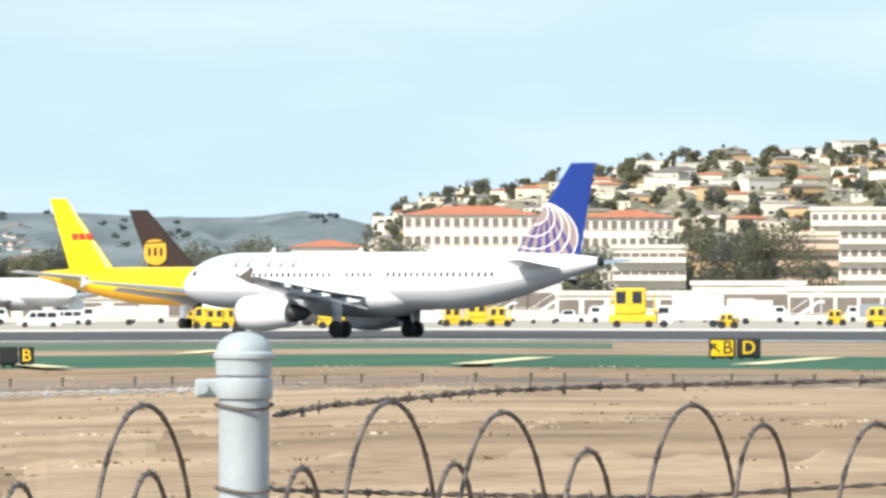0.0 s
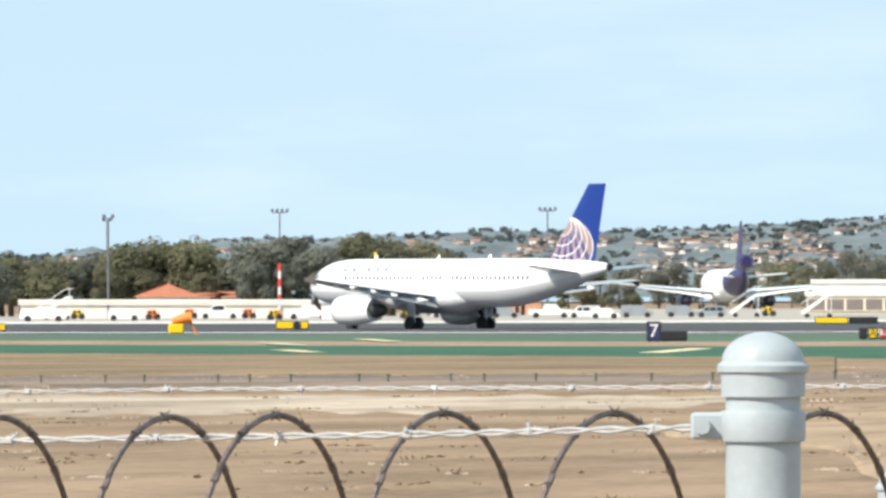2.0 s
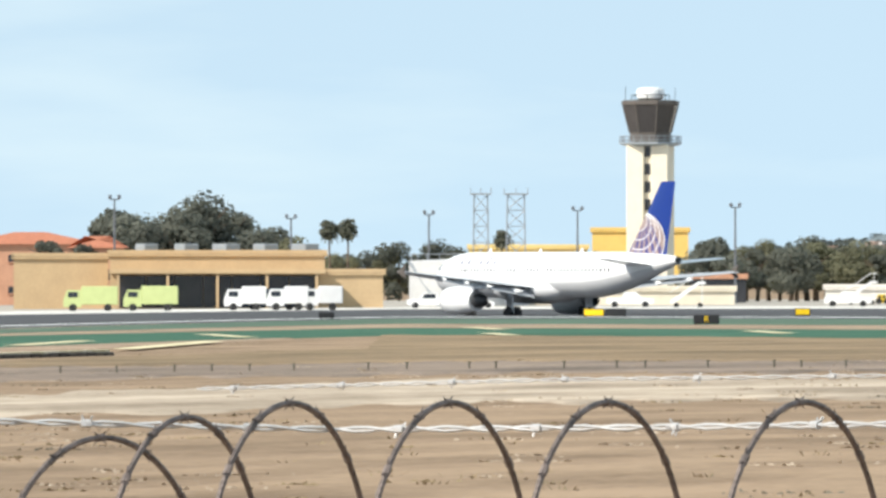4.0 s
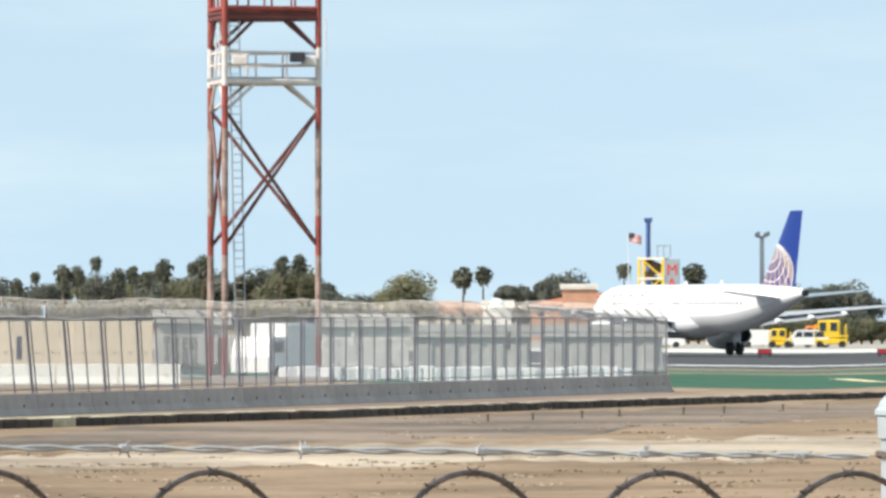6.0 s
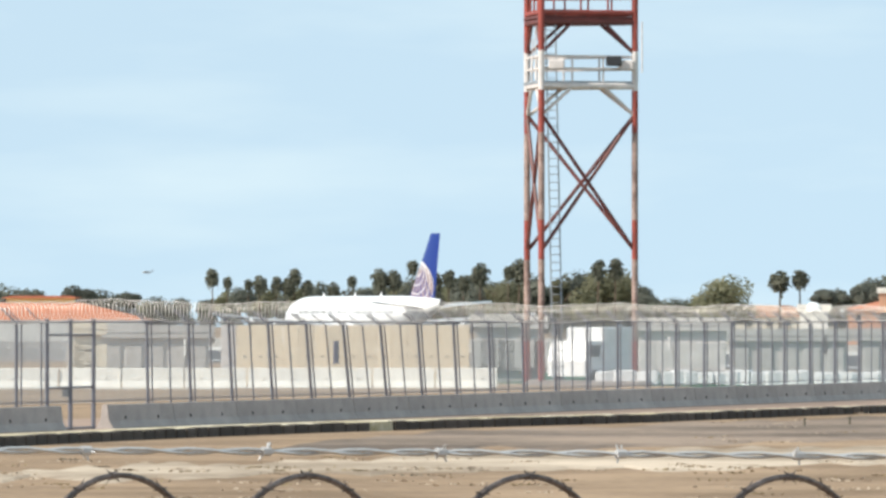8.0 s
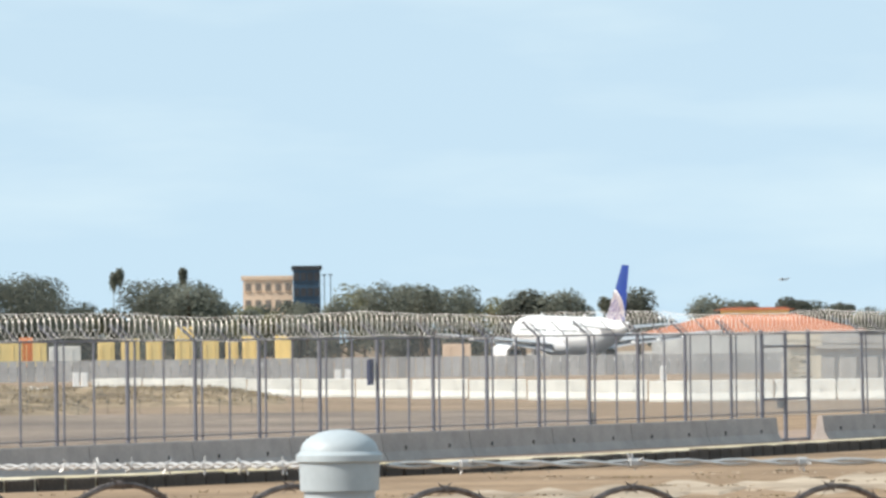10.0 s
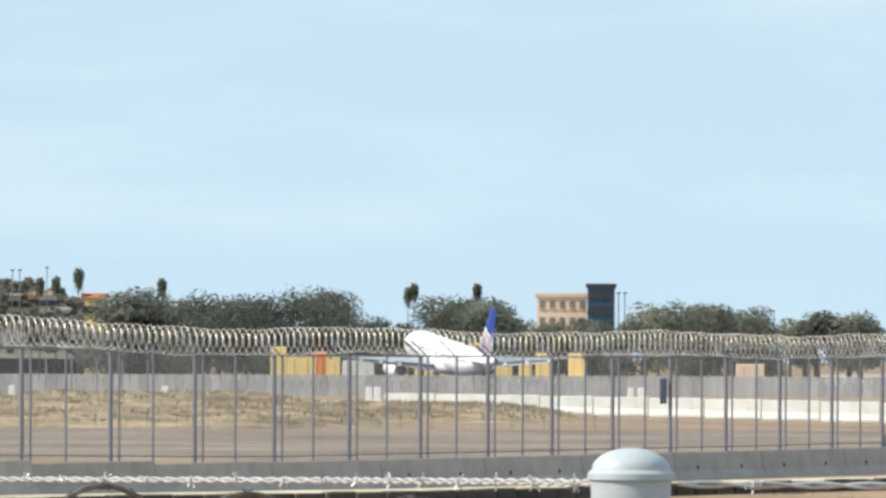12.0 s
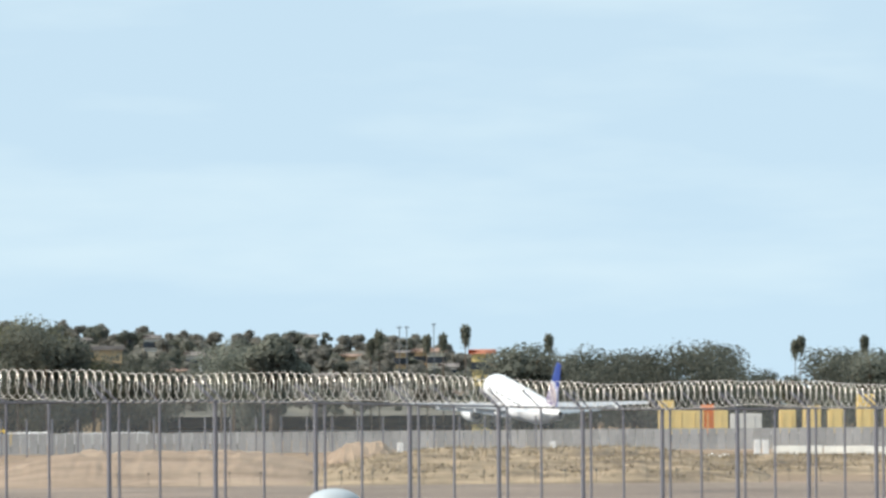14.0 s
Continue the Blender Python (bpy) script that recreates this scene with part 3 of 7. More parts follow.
            for ln in lines:
                for (x0, z0), (x1, z1) in zip(ln, ln[1:]):
                    p, q = on_fin(x0, z0), on_fin(x1, z1)
                    if p and q and (p - q).length > 0.004:
                        d = (q - p).normalized()
                        s = d.cross(Vector((0, side, 0))) * (0.05 if abs(d.z) > 0.7 else 0.04)
                        o = Vector((0, side * 0.012, 0))
                        bl.faces.new([bl.verts.new(w + o) for w in (p + s, q + s, q - s, p - s)])
            part("globe_grid", bl, M["globe_white"], fin)
    if detail:
        # cabin windows, doors, cockpit glass
        for side in (1, -1):
            def skin(s, z, o=0.015):
                r = np.interp(s / k, [a[0] for a in stations], [a[1] for a in stations]) * R / 1.98
                h = z - zc - np.interp(s / k, [a[0] for a in stations], [a[2] for a in stations]) * R / 1.98
                return Vector((X(s), side * (math.sqrt(max(0.01, r * r - h * h)) + o), z))
            wz = zc + 0.42
            for i in range(44):
                s = 6.6 + i * 0.53
                if i in (17, 18, 24, 25):
                    continue
                bm = bmesh.new()
                bm.faces.new([bm.verts.new(skin(s + a, wz + c)) for a, c in ((-.1, -.17), (.1, -.17), (.12, 0), (.1, .17), (-.1, .17), (-.12, 0))])
                part("cabin_window", bm, M["window"], body)
            for s in (4.9, 31.0):
                bm = bmesh.new()
                r = 1.0 if s < 20 else 0.75
                for a, c, e, g in ((-.42, -.95, -.39, .9), (.39, -.95, .42, .9), (-.42, .87, .42, .9)):
                    if s < 20:
                        bm.faces.new([bm.verts.new(skin(s + q, zc + w, 0.012)) for q, w in ((a, c), (e, c), (e, g), (a, g))])
                if s < 20:
                    part("door_outline", bm, M["grey"], body)
                else:
                    bm.free()
            bm = bmesh.new()
            for s0, s1, z0, z1 in ((1.75, 2.35, 0.35, 0.85), (2.4, 2.95, 0.42, 0.95)):
                def ck(s, h):
                    r = np.interp(s, [a[0] for a in stations], [a[1] for a in stations]) * R / 1.98
                    dz = np.interp(s, [a[0] for a in stations], [a[2] for a in stations]) * R / 1.98
                    h = min(h, r * 0.93)
                    return Vector((X(s), side * (math.sqrt(max(0.01, r * r - (h - dz) ** 2)) + 0.02), zc + h))
                bm.faces.new([bm.verts.new(p) for p in (ck(s0, z0), ck(s1, z0 + 0.02), ck(s1, z1), ck(s0 + 0.2, z1 - 0.1))])
            part("cockpit_window", bm, M["window"], body)
            lettering(th, body, (0.62, 0.62, 0.18, 0.6, 0.55, 0.62), gear_x - 5.9, side, zc, R)
        for s, h in ((8.0, 0.35), (16.0, 0.3), (22.5, 0.35)):
            bm = bmesh.new()
            prism(bm, [(X(s), zc + R - 0.02), (X(s + 0.45), zc + R - 0.02), (X(s + 0.4), zc + R + h), (X(s + 0.25), zc + R + h)], -0.03, 0.03)
            part("antenna", bm, M["white"], body)
        bm = bmesh.new()
        lathe(bm, [(0.2, 0), (0.3, 0.04), (0.3, 0.25)], 12, Matrix.Translation((X(37.62), 0, zc + 1.24)) @ Euler((0, radians(90), 0)).to_matrix().to_4x4())
        part("exhaust_pipe", bm, M["dark"], body)
    return th


def lettering(th, parent, s, x, side, zc, R):
    """The title above the windows, as plain grey bars on the skin."""
    off = 0.0
    for w in s:
        bm = bmesh.new()
        pts = []
        for px, h in ((off, 0.92), (off + w, 0.92), (off + w + 0.12, 1.30), (off + w + 0.2, 1.52), (off + 0.2, 1.52), (off + 0.12, 1.30)):
            pts.append(bm.verts.new((x - px, side * (math.sqrt(R * R - h * h) + 0.02), zc + h)))
        bm.faces.new(pts)
        part("title_bar", bm, M["title"], parent)
        off += w + 0.55


M["globe"] = mat("tan_globe_paint", (0.30, 0.22, 0.21), 0.4, vary=0.08, scale=0.8)
M["globe_blue"] = mat("violet_globe_paint", (0.055, 0.05, 0.19), 0.4, vary=0.08, scale=0.8)
M["globe_white"] = mat("white_globe_grid", (0.80, 0.80, 0.80), 0.4, vary=0.02, scale=1)
M["title"] = mat("grey_title_paint", (0.22, 0.23, 0.28), 0.4, vary=0.03, scale=1)
jet = airliner("passenger_jet", Matrix(), "white twin-engine airliner with blue tail and globe", fin_style="globe", colors=dict(fin=M["blue"], wing=M["grey"], belly=M["belly"]))


# ---------------------------------------------------------------- airfield ground
def between(table):
    return lambda b: lerp_table(b, table)


sheet("runway_edge_line", north([(b, y + 14) for b, y in RUN_NEAR]), north([(b, y + 17) for b, y in RUN_NEAR]), -1100, 9400, M["line_white"], 0.075, "white painted runway edge line")
sheet("shoulder", north([(b, y + 4) for b, y in RUN_FAR]), north([(b, y + 38) for b, y in RUN_FAR]), -1100, 9400, M["line_white2"], 0.085, "pale concrete shoulder beside the runway")
sheet("verge_far", north([(-1200, 292), (1000, 288), (3400, 308), (4400, 222), (9500, 222)]), north([(-1200, 318), (1000, 344), (3400, 347), (4400, 232), (9500, 236)]), -300, 4900, M["green2"], 0.085, "faded green painted strip by the runway", rows=2)
sheet("taxiway_shoulder", north([(-1200, 205), (1000, 216), (3400, 250), (4400, 150), (9500, 150)]), north(RUN_NEAR), -1100, 9400, M["dirt"], 0.05, "bare brown soil between runway and infield", rows=3)
sheet("old_track", between([(-1200, 200), (0, 208), (1500, 228), (3300, 258), (4400, 255), (5000, 214), (5640, 205), (5900, 200)]), between([(-1200, 222), (0, 232), (1500, 258), (3300, 292), (4400, 296), (5000, 258), (5640, 232), (5900, 203)]), -1100, 5900, M["old_asphalt"], 0.05, "dark worn earth track across the grass", step=25, wavy=9)
sheet("pale_verge", between([(1250, 190), (1700, 182), (3300, 196), (5200, 180), (7400, 150)]), between([(1250, 191), (1700, 206), (3300, 240), (5200, 200), (7400, 151)]), 1250, 7400, M["pale_dirt"], 0.04, "pale dry trampled grass", step=25, wavy=9)

sheet("field_strip", between([(1200, 256), (1500, 261), (3300, 295), (4400, 300)]), lambda b: north(GR_NEAR)(b) - 4 if b < 3450 else lerp_table(b, [(3450, 352), (4400, 303)]), 1200, 4400, M["brown_field"], 0.07, "brown olive dry grass beside the track", step=25, wavy=5)
sheet("tan_field", between([(-1100, 70), (500, 70), (1500, 150)]), between([(-1100, 196), (500, 204), (1500, 152)]), -1100, 1500, M["dry_tan"], 0.04, "dry tan ground before the track", step=25, rows=4, wavy=9)


def ribbon(name, p, q, w, material, label):
    """A painted line on the ground from p to q (bearing, distance)."""
    bm = bmesh.new()
    a, b = spot(*p), spot(*q)
    s = (b - a).normalized().cross(Vector((0, 0, 1))) * w / 2
    n = 8
    last = None
    for i in range(n + 1):
        c = a.lerp(b, i / n)
        bb = p[0] + (q[0] - p[0]) * i / n
        c.z = ground_z(bb, c.xy.length) + 0.12
        now = (bm.verts.new(c + s), bm.verts.new(c - s))
        if last:
            bm.faces.new((last[0], last[1], now[1], now[0]))
        last = now
    tagged(part(name, bm, material), label, "marking", kind="structure")


for b, d, db, dd in ((722, 300, 90, 26), (-106, 292, -130, 36), (-610, 290, -150, 38), (425, 375, -60, 25), (2150, 380, 60, 20), (2010, 470, 60, 30), (1480, 360, -90, 26),
                     (3240, 485, 60, 25), (2740, 430, 70, 25), (3215, 430, 50, 20), (3700, 440, 80, 30), (2180, 440, 60, 22), (4010, 400, -130, 26), (3800, 380, -160, 40), (4300, 400, 70, 22)):
    ribbon("taxi_line", (b - db / 2, d - dd / 2), (b + db / 2, d + dd / 2), 1.2, M["line_yellow"], "faded yellow painted taxi line")


# stubs along the old track
def stub_proto():
    bm = bmesh.new()
    bar(bm, (0, 0, 0), (0, 0, 0.27), 0.035, 6)
    box(bm, 0, 0, 0.275, 0.09, 0.09, 0.03)
    return finish(bm, "marker_stub", M["scrub"])


_stub = stub_proto()
for i in range(66):
    b = -760 + i * 88 + random.uniform(-30, 30)
    d = lerp_table(b, [(-1200, 206), (0, 214), (1500, 236), (3300, 268), (4400, 276), (5400, 222)])
    ob = new("marker_stub", _stub)
    ob.matrix_world = Matrix.Translation(spot(b, d, ground_z(b, d)))
    tagged(ob, "short dark marker stub beside the track", "marker", "track marker stubs")


# ---------------------------------------------------------------- airfield signs
def text_mesh(s, size, depth=0.01):
    cu = bpy.data.curves.new("text", "FONT")
    cu.body, cu.size, cu.extrude, cu.align_x, cu.align_y = s, size, depth, "CENTER", "CENTER"
    ob = bpy.data.objects.new("text", cu)
    scene.collection.objects.link(ob)
    dg = bpy.context.evaluated_depsgraph_get()
    me = bpy.data.meshes.new_from_object(ob.evaluated_get(dg))
    bpy.data.objects.remove(ob)
    bpy.data.curves.remove(cu)
    return me


def writing(s, size, material, parent, x, y, z, depth=0.01):
    me = text_mesh(s, size, depth)
    me.materials.clear()
    me.materials.append(material)
    ob = new("lettering", me)
    ob.parent = parent
    ob.matrix_local = pose(x, y, z, 90, 0, 0)
    return ob


def field_sign(b, d, panels, h, z, label):
    """Airfield guidance sign: panels are (width, face, text, text colour)."""
    th = thing("airfield_sign", at(b, d), label, "sign", "airfield signs")
    total = sum(p[0] for p in panels)
    x = -total / 2
    for w, face, s, tc in panels:
        bm = bmesh.new()
        box(bm, x + w / 2, 0, z + h / 2, w - 0.04, 0.35, h, bevel=0.04)
        pn = part("panel", bm, M["sign_black"], th)
        bm = bmesh.new()
        box(bm, x + w / 2, -0.19, z + h / 2, w - 0.2, 0.03, h - 0.16)
        part("face", bm, face, pn)
        if s:
            writing(s, h * 0.95, tc, pn, x + w / 2, -0.215, z + h / 2)
        for o in (0.2, w - 0.2):
            bm = bmesh.new()
            bar(bm, (x + o, 0, -0.1), (x + o, 0, z + 0.05), 0.06, 6)
            part("leg", bm, M["dark"], th)
        x += w
    return th


def arrow(parent, x, z, size, material):
    """Arrow to the upper left on a sign face."""
    bm = bmesh.new()
    for p, q in (((0.5, -0.5), (-0.5, 0.5)), ((-0.5, 0.5), (0.15, 0.45)), ((-0.5, 0.5), (-0.45, -0.15))):
        bar(bm, (x + p[0] * size, -0.215, z + p[1] * size), (x + q[0] * size, -0.215, z + q[1] * size), size * 0.11, 6)
    part("arrow", bm, material, parent)


SY, SB, SR, BK = M["sign_yellow"], M["sign_black"], M["sign_red"], M["sign_black"]
bd = field_sign(-516, 300, [(1.05, SY, "  B", BK), (0.95, SB, "D", SY)], 0.75, 0.15, "yellow and black taxiway sign on the infield")
arrow(bd.children[0], -0.72, 0.52, 0.3, BK)
field_sign(754, 300, [(0.75, SB, "", BK), (0.62, SB, "B", SY)], 0.68, 0.15, "black taxiway sign with a yellow letter")
field_sign(1125, 440, [(0.5, SB, "", BK), (0.6, SY, "A", BK), (1.0, SR, "9-27", M["line_white"])], 0.62, 0.1, "red and black runway holding sign")
field_sign(987, 520, [(1.35, SB, "", BK)], 0.65, 0.1, "back of a black airfield sign")
field_sign(960, 430, [(0.8, SB, "", BK)], 0.7, 0.1, "small black airfield sign back")
field_sign(1520, 440, [(0.85, M["sign_navy"], "7", M["line_white"])], 1.1, 0.1, "black distance sign with white number seven")
field_sign(1484, 442, [(1.5, SB, "", BK)], 0.55, 0.1, "long black airfield sign back")
field_sign(2160, 640, [(1.5, SY, "", BK), (0.5, SB, "", SY), (0.7, SY, "", BK)], 0.7, 0.1, "yellow and black taxiway sign by the runway")
field_sign(3030, 640, [(1.75, SY, "", BK), (1.75, SB, "", BK)], 0.65, 0.1, "yellow and black sign by the runway")
field_sign(2850, 520, [(1.75, SB, "R", SY)], 0.6, 0.1, "low black sign with a yellow letter")
field_sign(2680, 640, [(1.3, SY, "", BK)], 0.6, 0.1, "small yellow taxiway sign")
field_sign(3522, 640, [(1.3, SB, "", BK)], 0.5, 0.1, "small dark airfield sign back")
field_sign(4155, 480, [(1.8, SY, "\u2190B4", BK)], 0.8, 0.15, "yellow taxiway sign with arrow and number")
field_sign(4467, 640, [(1.2, SR, "", BK)], 0.45, 0.3, "low red holding sign beside the runway")
field_sign(4258, 640, [(1.0, SR, "", BK)], 0.45, 0.3, "low red holding sign beside the runway")
field_sign(1180, 700, [(3.0, SY, "", BK), (2.6, SB, "", BK)], 0.6, 0.1, "yellow and black sign beyond the runway")


def windcone(b, d):
    """Orange cone on a bent stand."""
    th = thing("orange_windsock", at(b, d), "orange windsock lying low over its stand", "windsock")
    bm = bmesh.new()
    bar(bm, (0.9, 0, 0), (0.3, 0, 1.2), 0.08, 6)
    part("stand", bm, M["equip_orange"], th)
    bm = bmesh.new()
    tube(bm, [(0.5, 0, 1.3), (0, 0, 1.25), (-0.9, 0, 1.0)], [0.45, 0.4, 0.25], 10)
    part("sock", bm, M["equip_orange"], th, smooth=True)
    bm = bmesh.new()
    box(bm, -0.6, 0, 0.5, 1.1, 0.6, 0.7, bevel=0.1)
    part("lamp_housing", bm, M["sign_yellow"], th)


windcone(2350, 560)

# ---------------------------------------------------------------- hills
HOUSES = []
RIDGE_NEAR = [(-1300, 300), (-784, 282), (-660, 272), (-500, 262), (-380, 250), (-216, 218), (-66, 200), (60, 170), (110, 140), (150, 90), (190, 20), (240, -40)]
RIDGE_FAR = [(-1300, 120), (100, 140), (180, 160), (250, 172), (340, 160), (500, 160), (640, 168), (760, 168), (820, 170), (930, 148), (1290, 130), (1600, 114), (1800, 118), (2050, 104), (2300, 98), (2450, 86), (2650, 66), (2850, 46), (3050, 25), (3250, 5), (3500, -30)]


def hill(name, ridge, d0, d1, base, material, label, rough, b0, b1):
    bm = bmesh.new()
    rows, nr, nb = [], 14, 130
    for j in range(nr + 1):
        f = j / nr
        row = []
        for i in range(nb + 1):
            b = b0 + (b1 - b0) * i / nb
            d = d0 + (d1 - d0) * f
            top = lerp_table(b, ridge)
            e = base + (top - base) * (1 - (1 - f) ** 1.6) if top > base else top
            z = up(e, d) + rough * noise.noise((b * 0.02, d * 0.01, 3.0)) * min(1, f * 3) * min(1, (1 - f) * 4)
            row.append(bm.verts.new(spot(b, d, max(z, -2.0))))
        rows.append(row)
    back = [bm.verts.new(v.co * 1.25 - Vector((0, 0, v.co.z * 1.25 + 3))) for v in rows[-1]]
    rows.append(back)
    for a, c in zip(rows, rows[1:]):
        for i in range(nb):
            bm.faces.new((a[i], a[i + 1], c[i + 1], c[i]))
    me = finish(bm, name, material, True)
    if sum(p.normal.z for p in me.polygons) < 0:
        me.flip_normals()
    tagged(new(name, me), label, "hill", kind="structure")


def on_hill(ridge, d0, d1, base, b, f):
    top = lerp_table(b, ridge)
    d = d0 + (d1 - d0) * f
    return d, up(base + (top - base) * (1 - (1 - f) ** 1.6), d)


NEAR = (RIDGE_NEAR, 1800, 2900, -10)
FAR = (RIDGE_FAR, 3300, 4500, 0)
hill("hill", *NEAR, M["hill"], "scrubby hillside covered with houses", 4.0, -1250, 240)
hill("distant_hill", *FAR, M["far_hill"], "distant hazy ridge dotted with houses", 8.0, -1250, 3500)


# ---------------------------------------------------------------- houses
def house_proto(w, dp, h, roof, wall, seed, flat=False):
    rnd = random.Random(seed)
    th = thing("house", Matrix(), "pale stucco house with low roof on the hillside" if flat else "stucco house with pitched tile roof on the hillside", "house", "hillside houses")
    bm = bmesh.new()
    box(bm, 0, dp / 2, h / 2 - 1.5, w, dp, h + 3)
    body = part("wall", bm, wall, th)
    bm = bmesh.new()
    if flat:
        box(bm, 0, dp / 2, h + 0.12, w + 0.8, dp + 0.8, 0.3)
    else:
        o = 0.5
        v = [bm.verts.new(p) for p in ((-w / 2 - o, -o, h), (w / 2 + o, -o, h), (w / 2 + o, dp + o, h), (-w / 2 - o, dp + o, h), (-w / 4, dp / 2, h + w * 0.13), (w / 4, dp / 2, h + w * 0.13))]
        for f in ((0, 1, 5, 4), (1, 2, 5), (2, 3, 4, 5), (3, 0, 4), (3, 2, 1, 0)):
            bm.faces.new([v[i] for i in f])
    part("roof", bm, roof, th)
    nwin = max(2, int(w / 2.6))
    for fl in range(max(1, int(h / 3))):
        for i in range(nwin):
            if rnd.random() < 0.2:
                continue
            bm = bmesh.new()
            ww = rnd.uniform(0.8, 1.5)
            box(bm, -w / 2 + (i + 0.5) * w / nwin, -0.02, 1.6 + fl * 3.0, ww, 0.12, 1.0)
            part("window", bm, M["window"], body)
    if rnd.random() < 0.5:
        bm = bmesh.new()
        box(bm, rnd.uniform(-w / 4, w / 4), -0.9, 3.0, w * 0.4, 1.8, 0.15)
        box(bm, rnd.uniform(-w / 4, w / 4), -1.75, 3.5, w * 0.4, 0.06, 0.9)
        part("balcony", bm, wall, body)
    th.matrix_world = pose(0, 0, -60)
    return th


PROTOS = [house_proto(9, 8, 3.4, M["tile"], M["stucco"], 1), house_proto(9, 8, 5.2, M["tile"], M["cream"], 2), house_proto(8, 7, 3.2, M["roof_grey"], M["stucco"], 3),
          house_proto(11, 8, 3.4, M["roof_grey"], M["stucco"], 4), house_proto(8, 7, 3.2, M["stucco"], M["stucco"], 5, True), house_proto(12, 8, 5.6, M["stucco"], M["stucco"], 6, True),
          house_proto(10, 8, 5.6, M["roof_grey"], M["tan"], 7), house_proto(12, 8, 6.0, M["stucco"], M["cream"], 8, True)]
rnd = random.Random(11)
for f, n in ((0.16, 9), (0.24, 14), (0.32, 15), (0.40, 16), (0.48, 16), (0.56, 16), (0.64, 17), (0.72, 17), (0.80, 17), (0.88, 15), (0.97, 10)):
    for i in range(n):
        b = -860 + (i + rnd.random() * 0.8) * 980 / n
        if lerp_table(b, RIDGE_NEAR) < 110 or (f < 0.3 and -170 < b < 90):
            continue
        ff = min(0.99, f + rnd.uniform(-0.03, 0.03))
        d, z = on_hill(*NEAR, b, ff)
        p = spot(b, d, z)
        k = rnd.randrange(8)
        g = rnd.uniform(0.62, 0.92)
        copy_thing(PROTOS[k], pose(p.x, p.y, p.z - 0.5, 0, 0, facing(b, rnd.uniform(-35, 35))) @ Matrix.Diagonal((g * 1.2, g, g * 0.85, 1)))
for pr in PROTOS:
    for o in (*pr.children_recursive, pr):
        bpy.data.objects.remove(o)

# far-off houses: too many to count
bm = bmesh.new()
rnd = random.Random(5)
for i in range(2700):
    b = rnd.uniform(-300, 3050)
    f = rnd.uniform(0.1, 0.8) ** 0.9
    if noise.noise((b * 0.011, f * 3.0, 4.0)) < -0.12:
        continue
    top = lerp_table(b, RIDGE_FAR)
    if top < 30 or (b < 720 and f > 0.22) or f > 0.72:
        continue
    d, z = on_hill(*FAR, b, f)
    p = spot(b, d, z)
    w, h = rnd.uniform(2.2, 5.5), rnd.uniform(0.9, 1.8)
    m = pose(p.x, p.y, p.z, 0, 0, facing(b, rnd.uniform(-50, 50)))
    box(bm, 0, 0, h / 2 - 1, w, 7, h + 2, m, mi=0)
    box(bm, 0, 0, h + 0.3, w + 0.8, 8, 0.6, m, mi=1 if rnd.random() < 0.6 else 2)
tagged(part("distant_houses", bm, [M["far_stucco"], M["far_tile"], M["roof_grey"]]), "many small pale houses on the distant ridge", "houses", kind="stuff")


# ---------------------------------------------------------------- trees
def crown_mesh(name, spread, height, n, seed, leaf=0.55, lobes=7, material=None):
    """Many small leaf clumps round several lobes, with an uneven outline and gaps."""
    rnd = random.Random(seed)
    cs = []
    for i in range(lobes):
        a = 2 * math.pi * i / lobes + rnd.uniform(-0.5, 0.5)
        r = spread * rnd.uniform(0.15, 0.62)
        cs.append((Vector((r * math.cos(a), r * math.sin(a), height * rnd.uniform(0.28, 0.8))), rnd.uniform(0.28, 0.5) * spread))
    cs.append((Vector((0, 0, height * 0.72)), spread * 0.5))
    vs, fs = [], []
    for i in range(n):
        c, r = cs[rnd.randrange(len(cs))]
        u = Vector((rnd.gauss(0, 1), rnd.gauss(0, 1), rnd.gauss(0, 1))).normalized()
        p = c + Vector((u.x * r, u.y * r, u.z * r * 0.8)) * (rnd.random() ** 0.33)
        if p.z < height * 0.12:
            continue
        q = (u + Vector((rnd.gauss(0, 0.3), rnd.gauss(0, 0.3), rnd.gauss(0, 0.3)))).to_track_quat("Z", "Y").to_matrix()
        s = leaf * rnd.uniform(0.6, 1.5)
        k = len(vs)
        for x, y, z in ((-s, -s * 0.6, 0), (s * 0.9, -s * 0.5, 0.15 * s), (s * 0.7, s * 0.7, 0), (-s * 0.8, s * 0.5, 0.2 * s)):
            vs.append(p + q @ Vector((x, y, z)))
        fs.append((k, k + 1, k + 2, k + 3))
    me = bpy.data.meshes.new(name)
    me.from_pydata(vs, [], fs)
    me.materials.append(material or M["leaf"])
    return me


def trunk_mesh(height, r, seed, limbs=5):
    rnd = random.Random(seed)
    bm = bmesh.new()
    top = Vector((rnd.uniform(-0.4, 0.4), rnd.uniform(-0.4, 0.4), height * 0.55))
    tube(bm, [(0, 0, -0.3), top * 0.5, top], [r * 1.3, r, r * 0.6], 8)
    for i in range(limbs):
        a = rnd.uniform(0, 6.28)
        e = Vector((math.cos(a) * height * 0.28, math.sin(a) * height * 0.28, height * rnd.uniform(0.6, 0.82)))
        tube(bm, [top * rnd.uniform(0.55, 0.95), (top + e) / 2, e], [r * 0.5, r * 0.3, r * 0.12], 5)
    return finish(bm, "trunk", M["bark"], True)


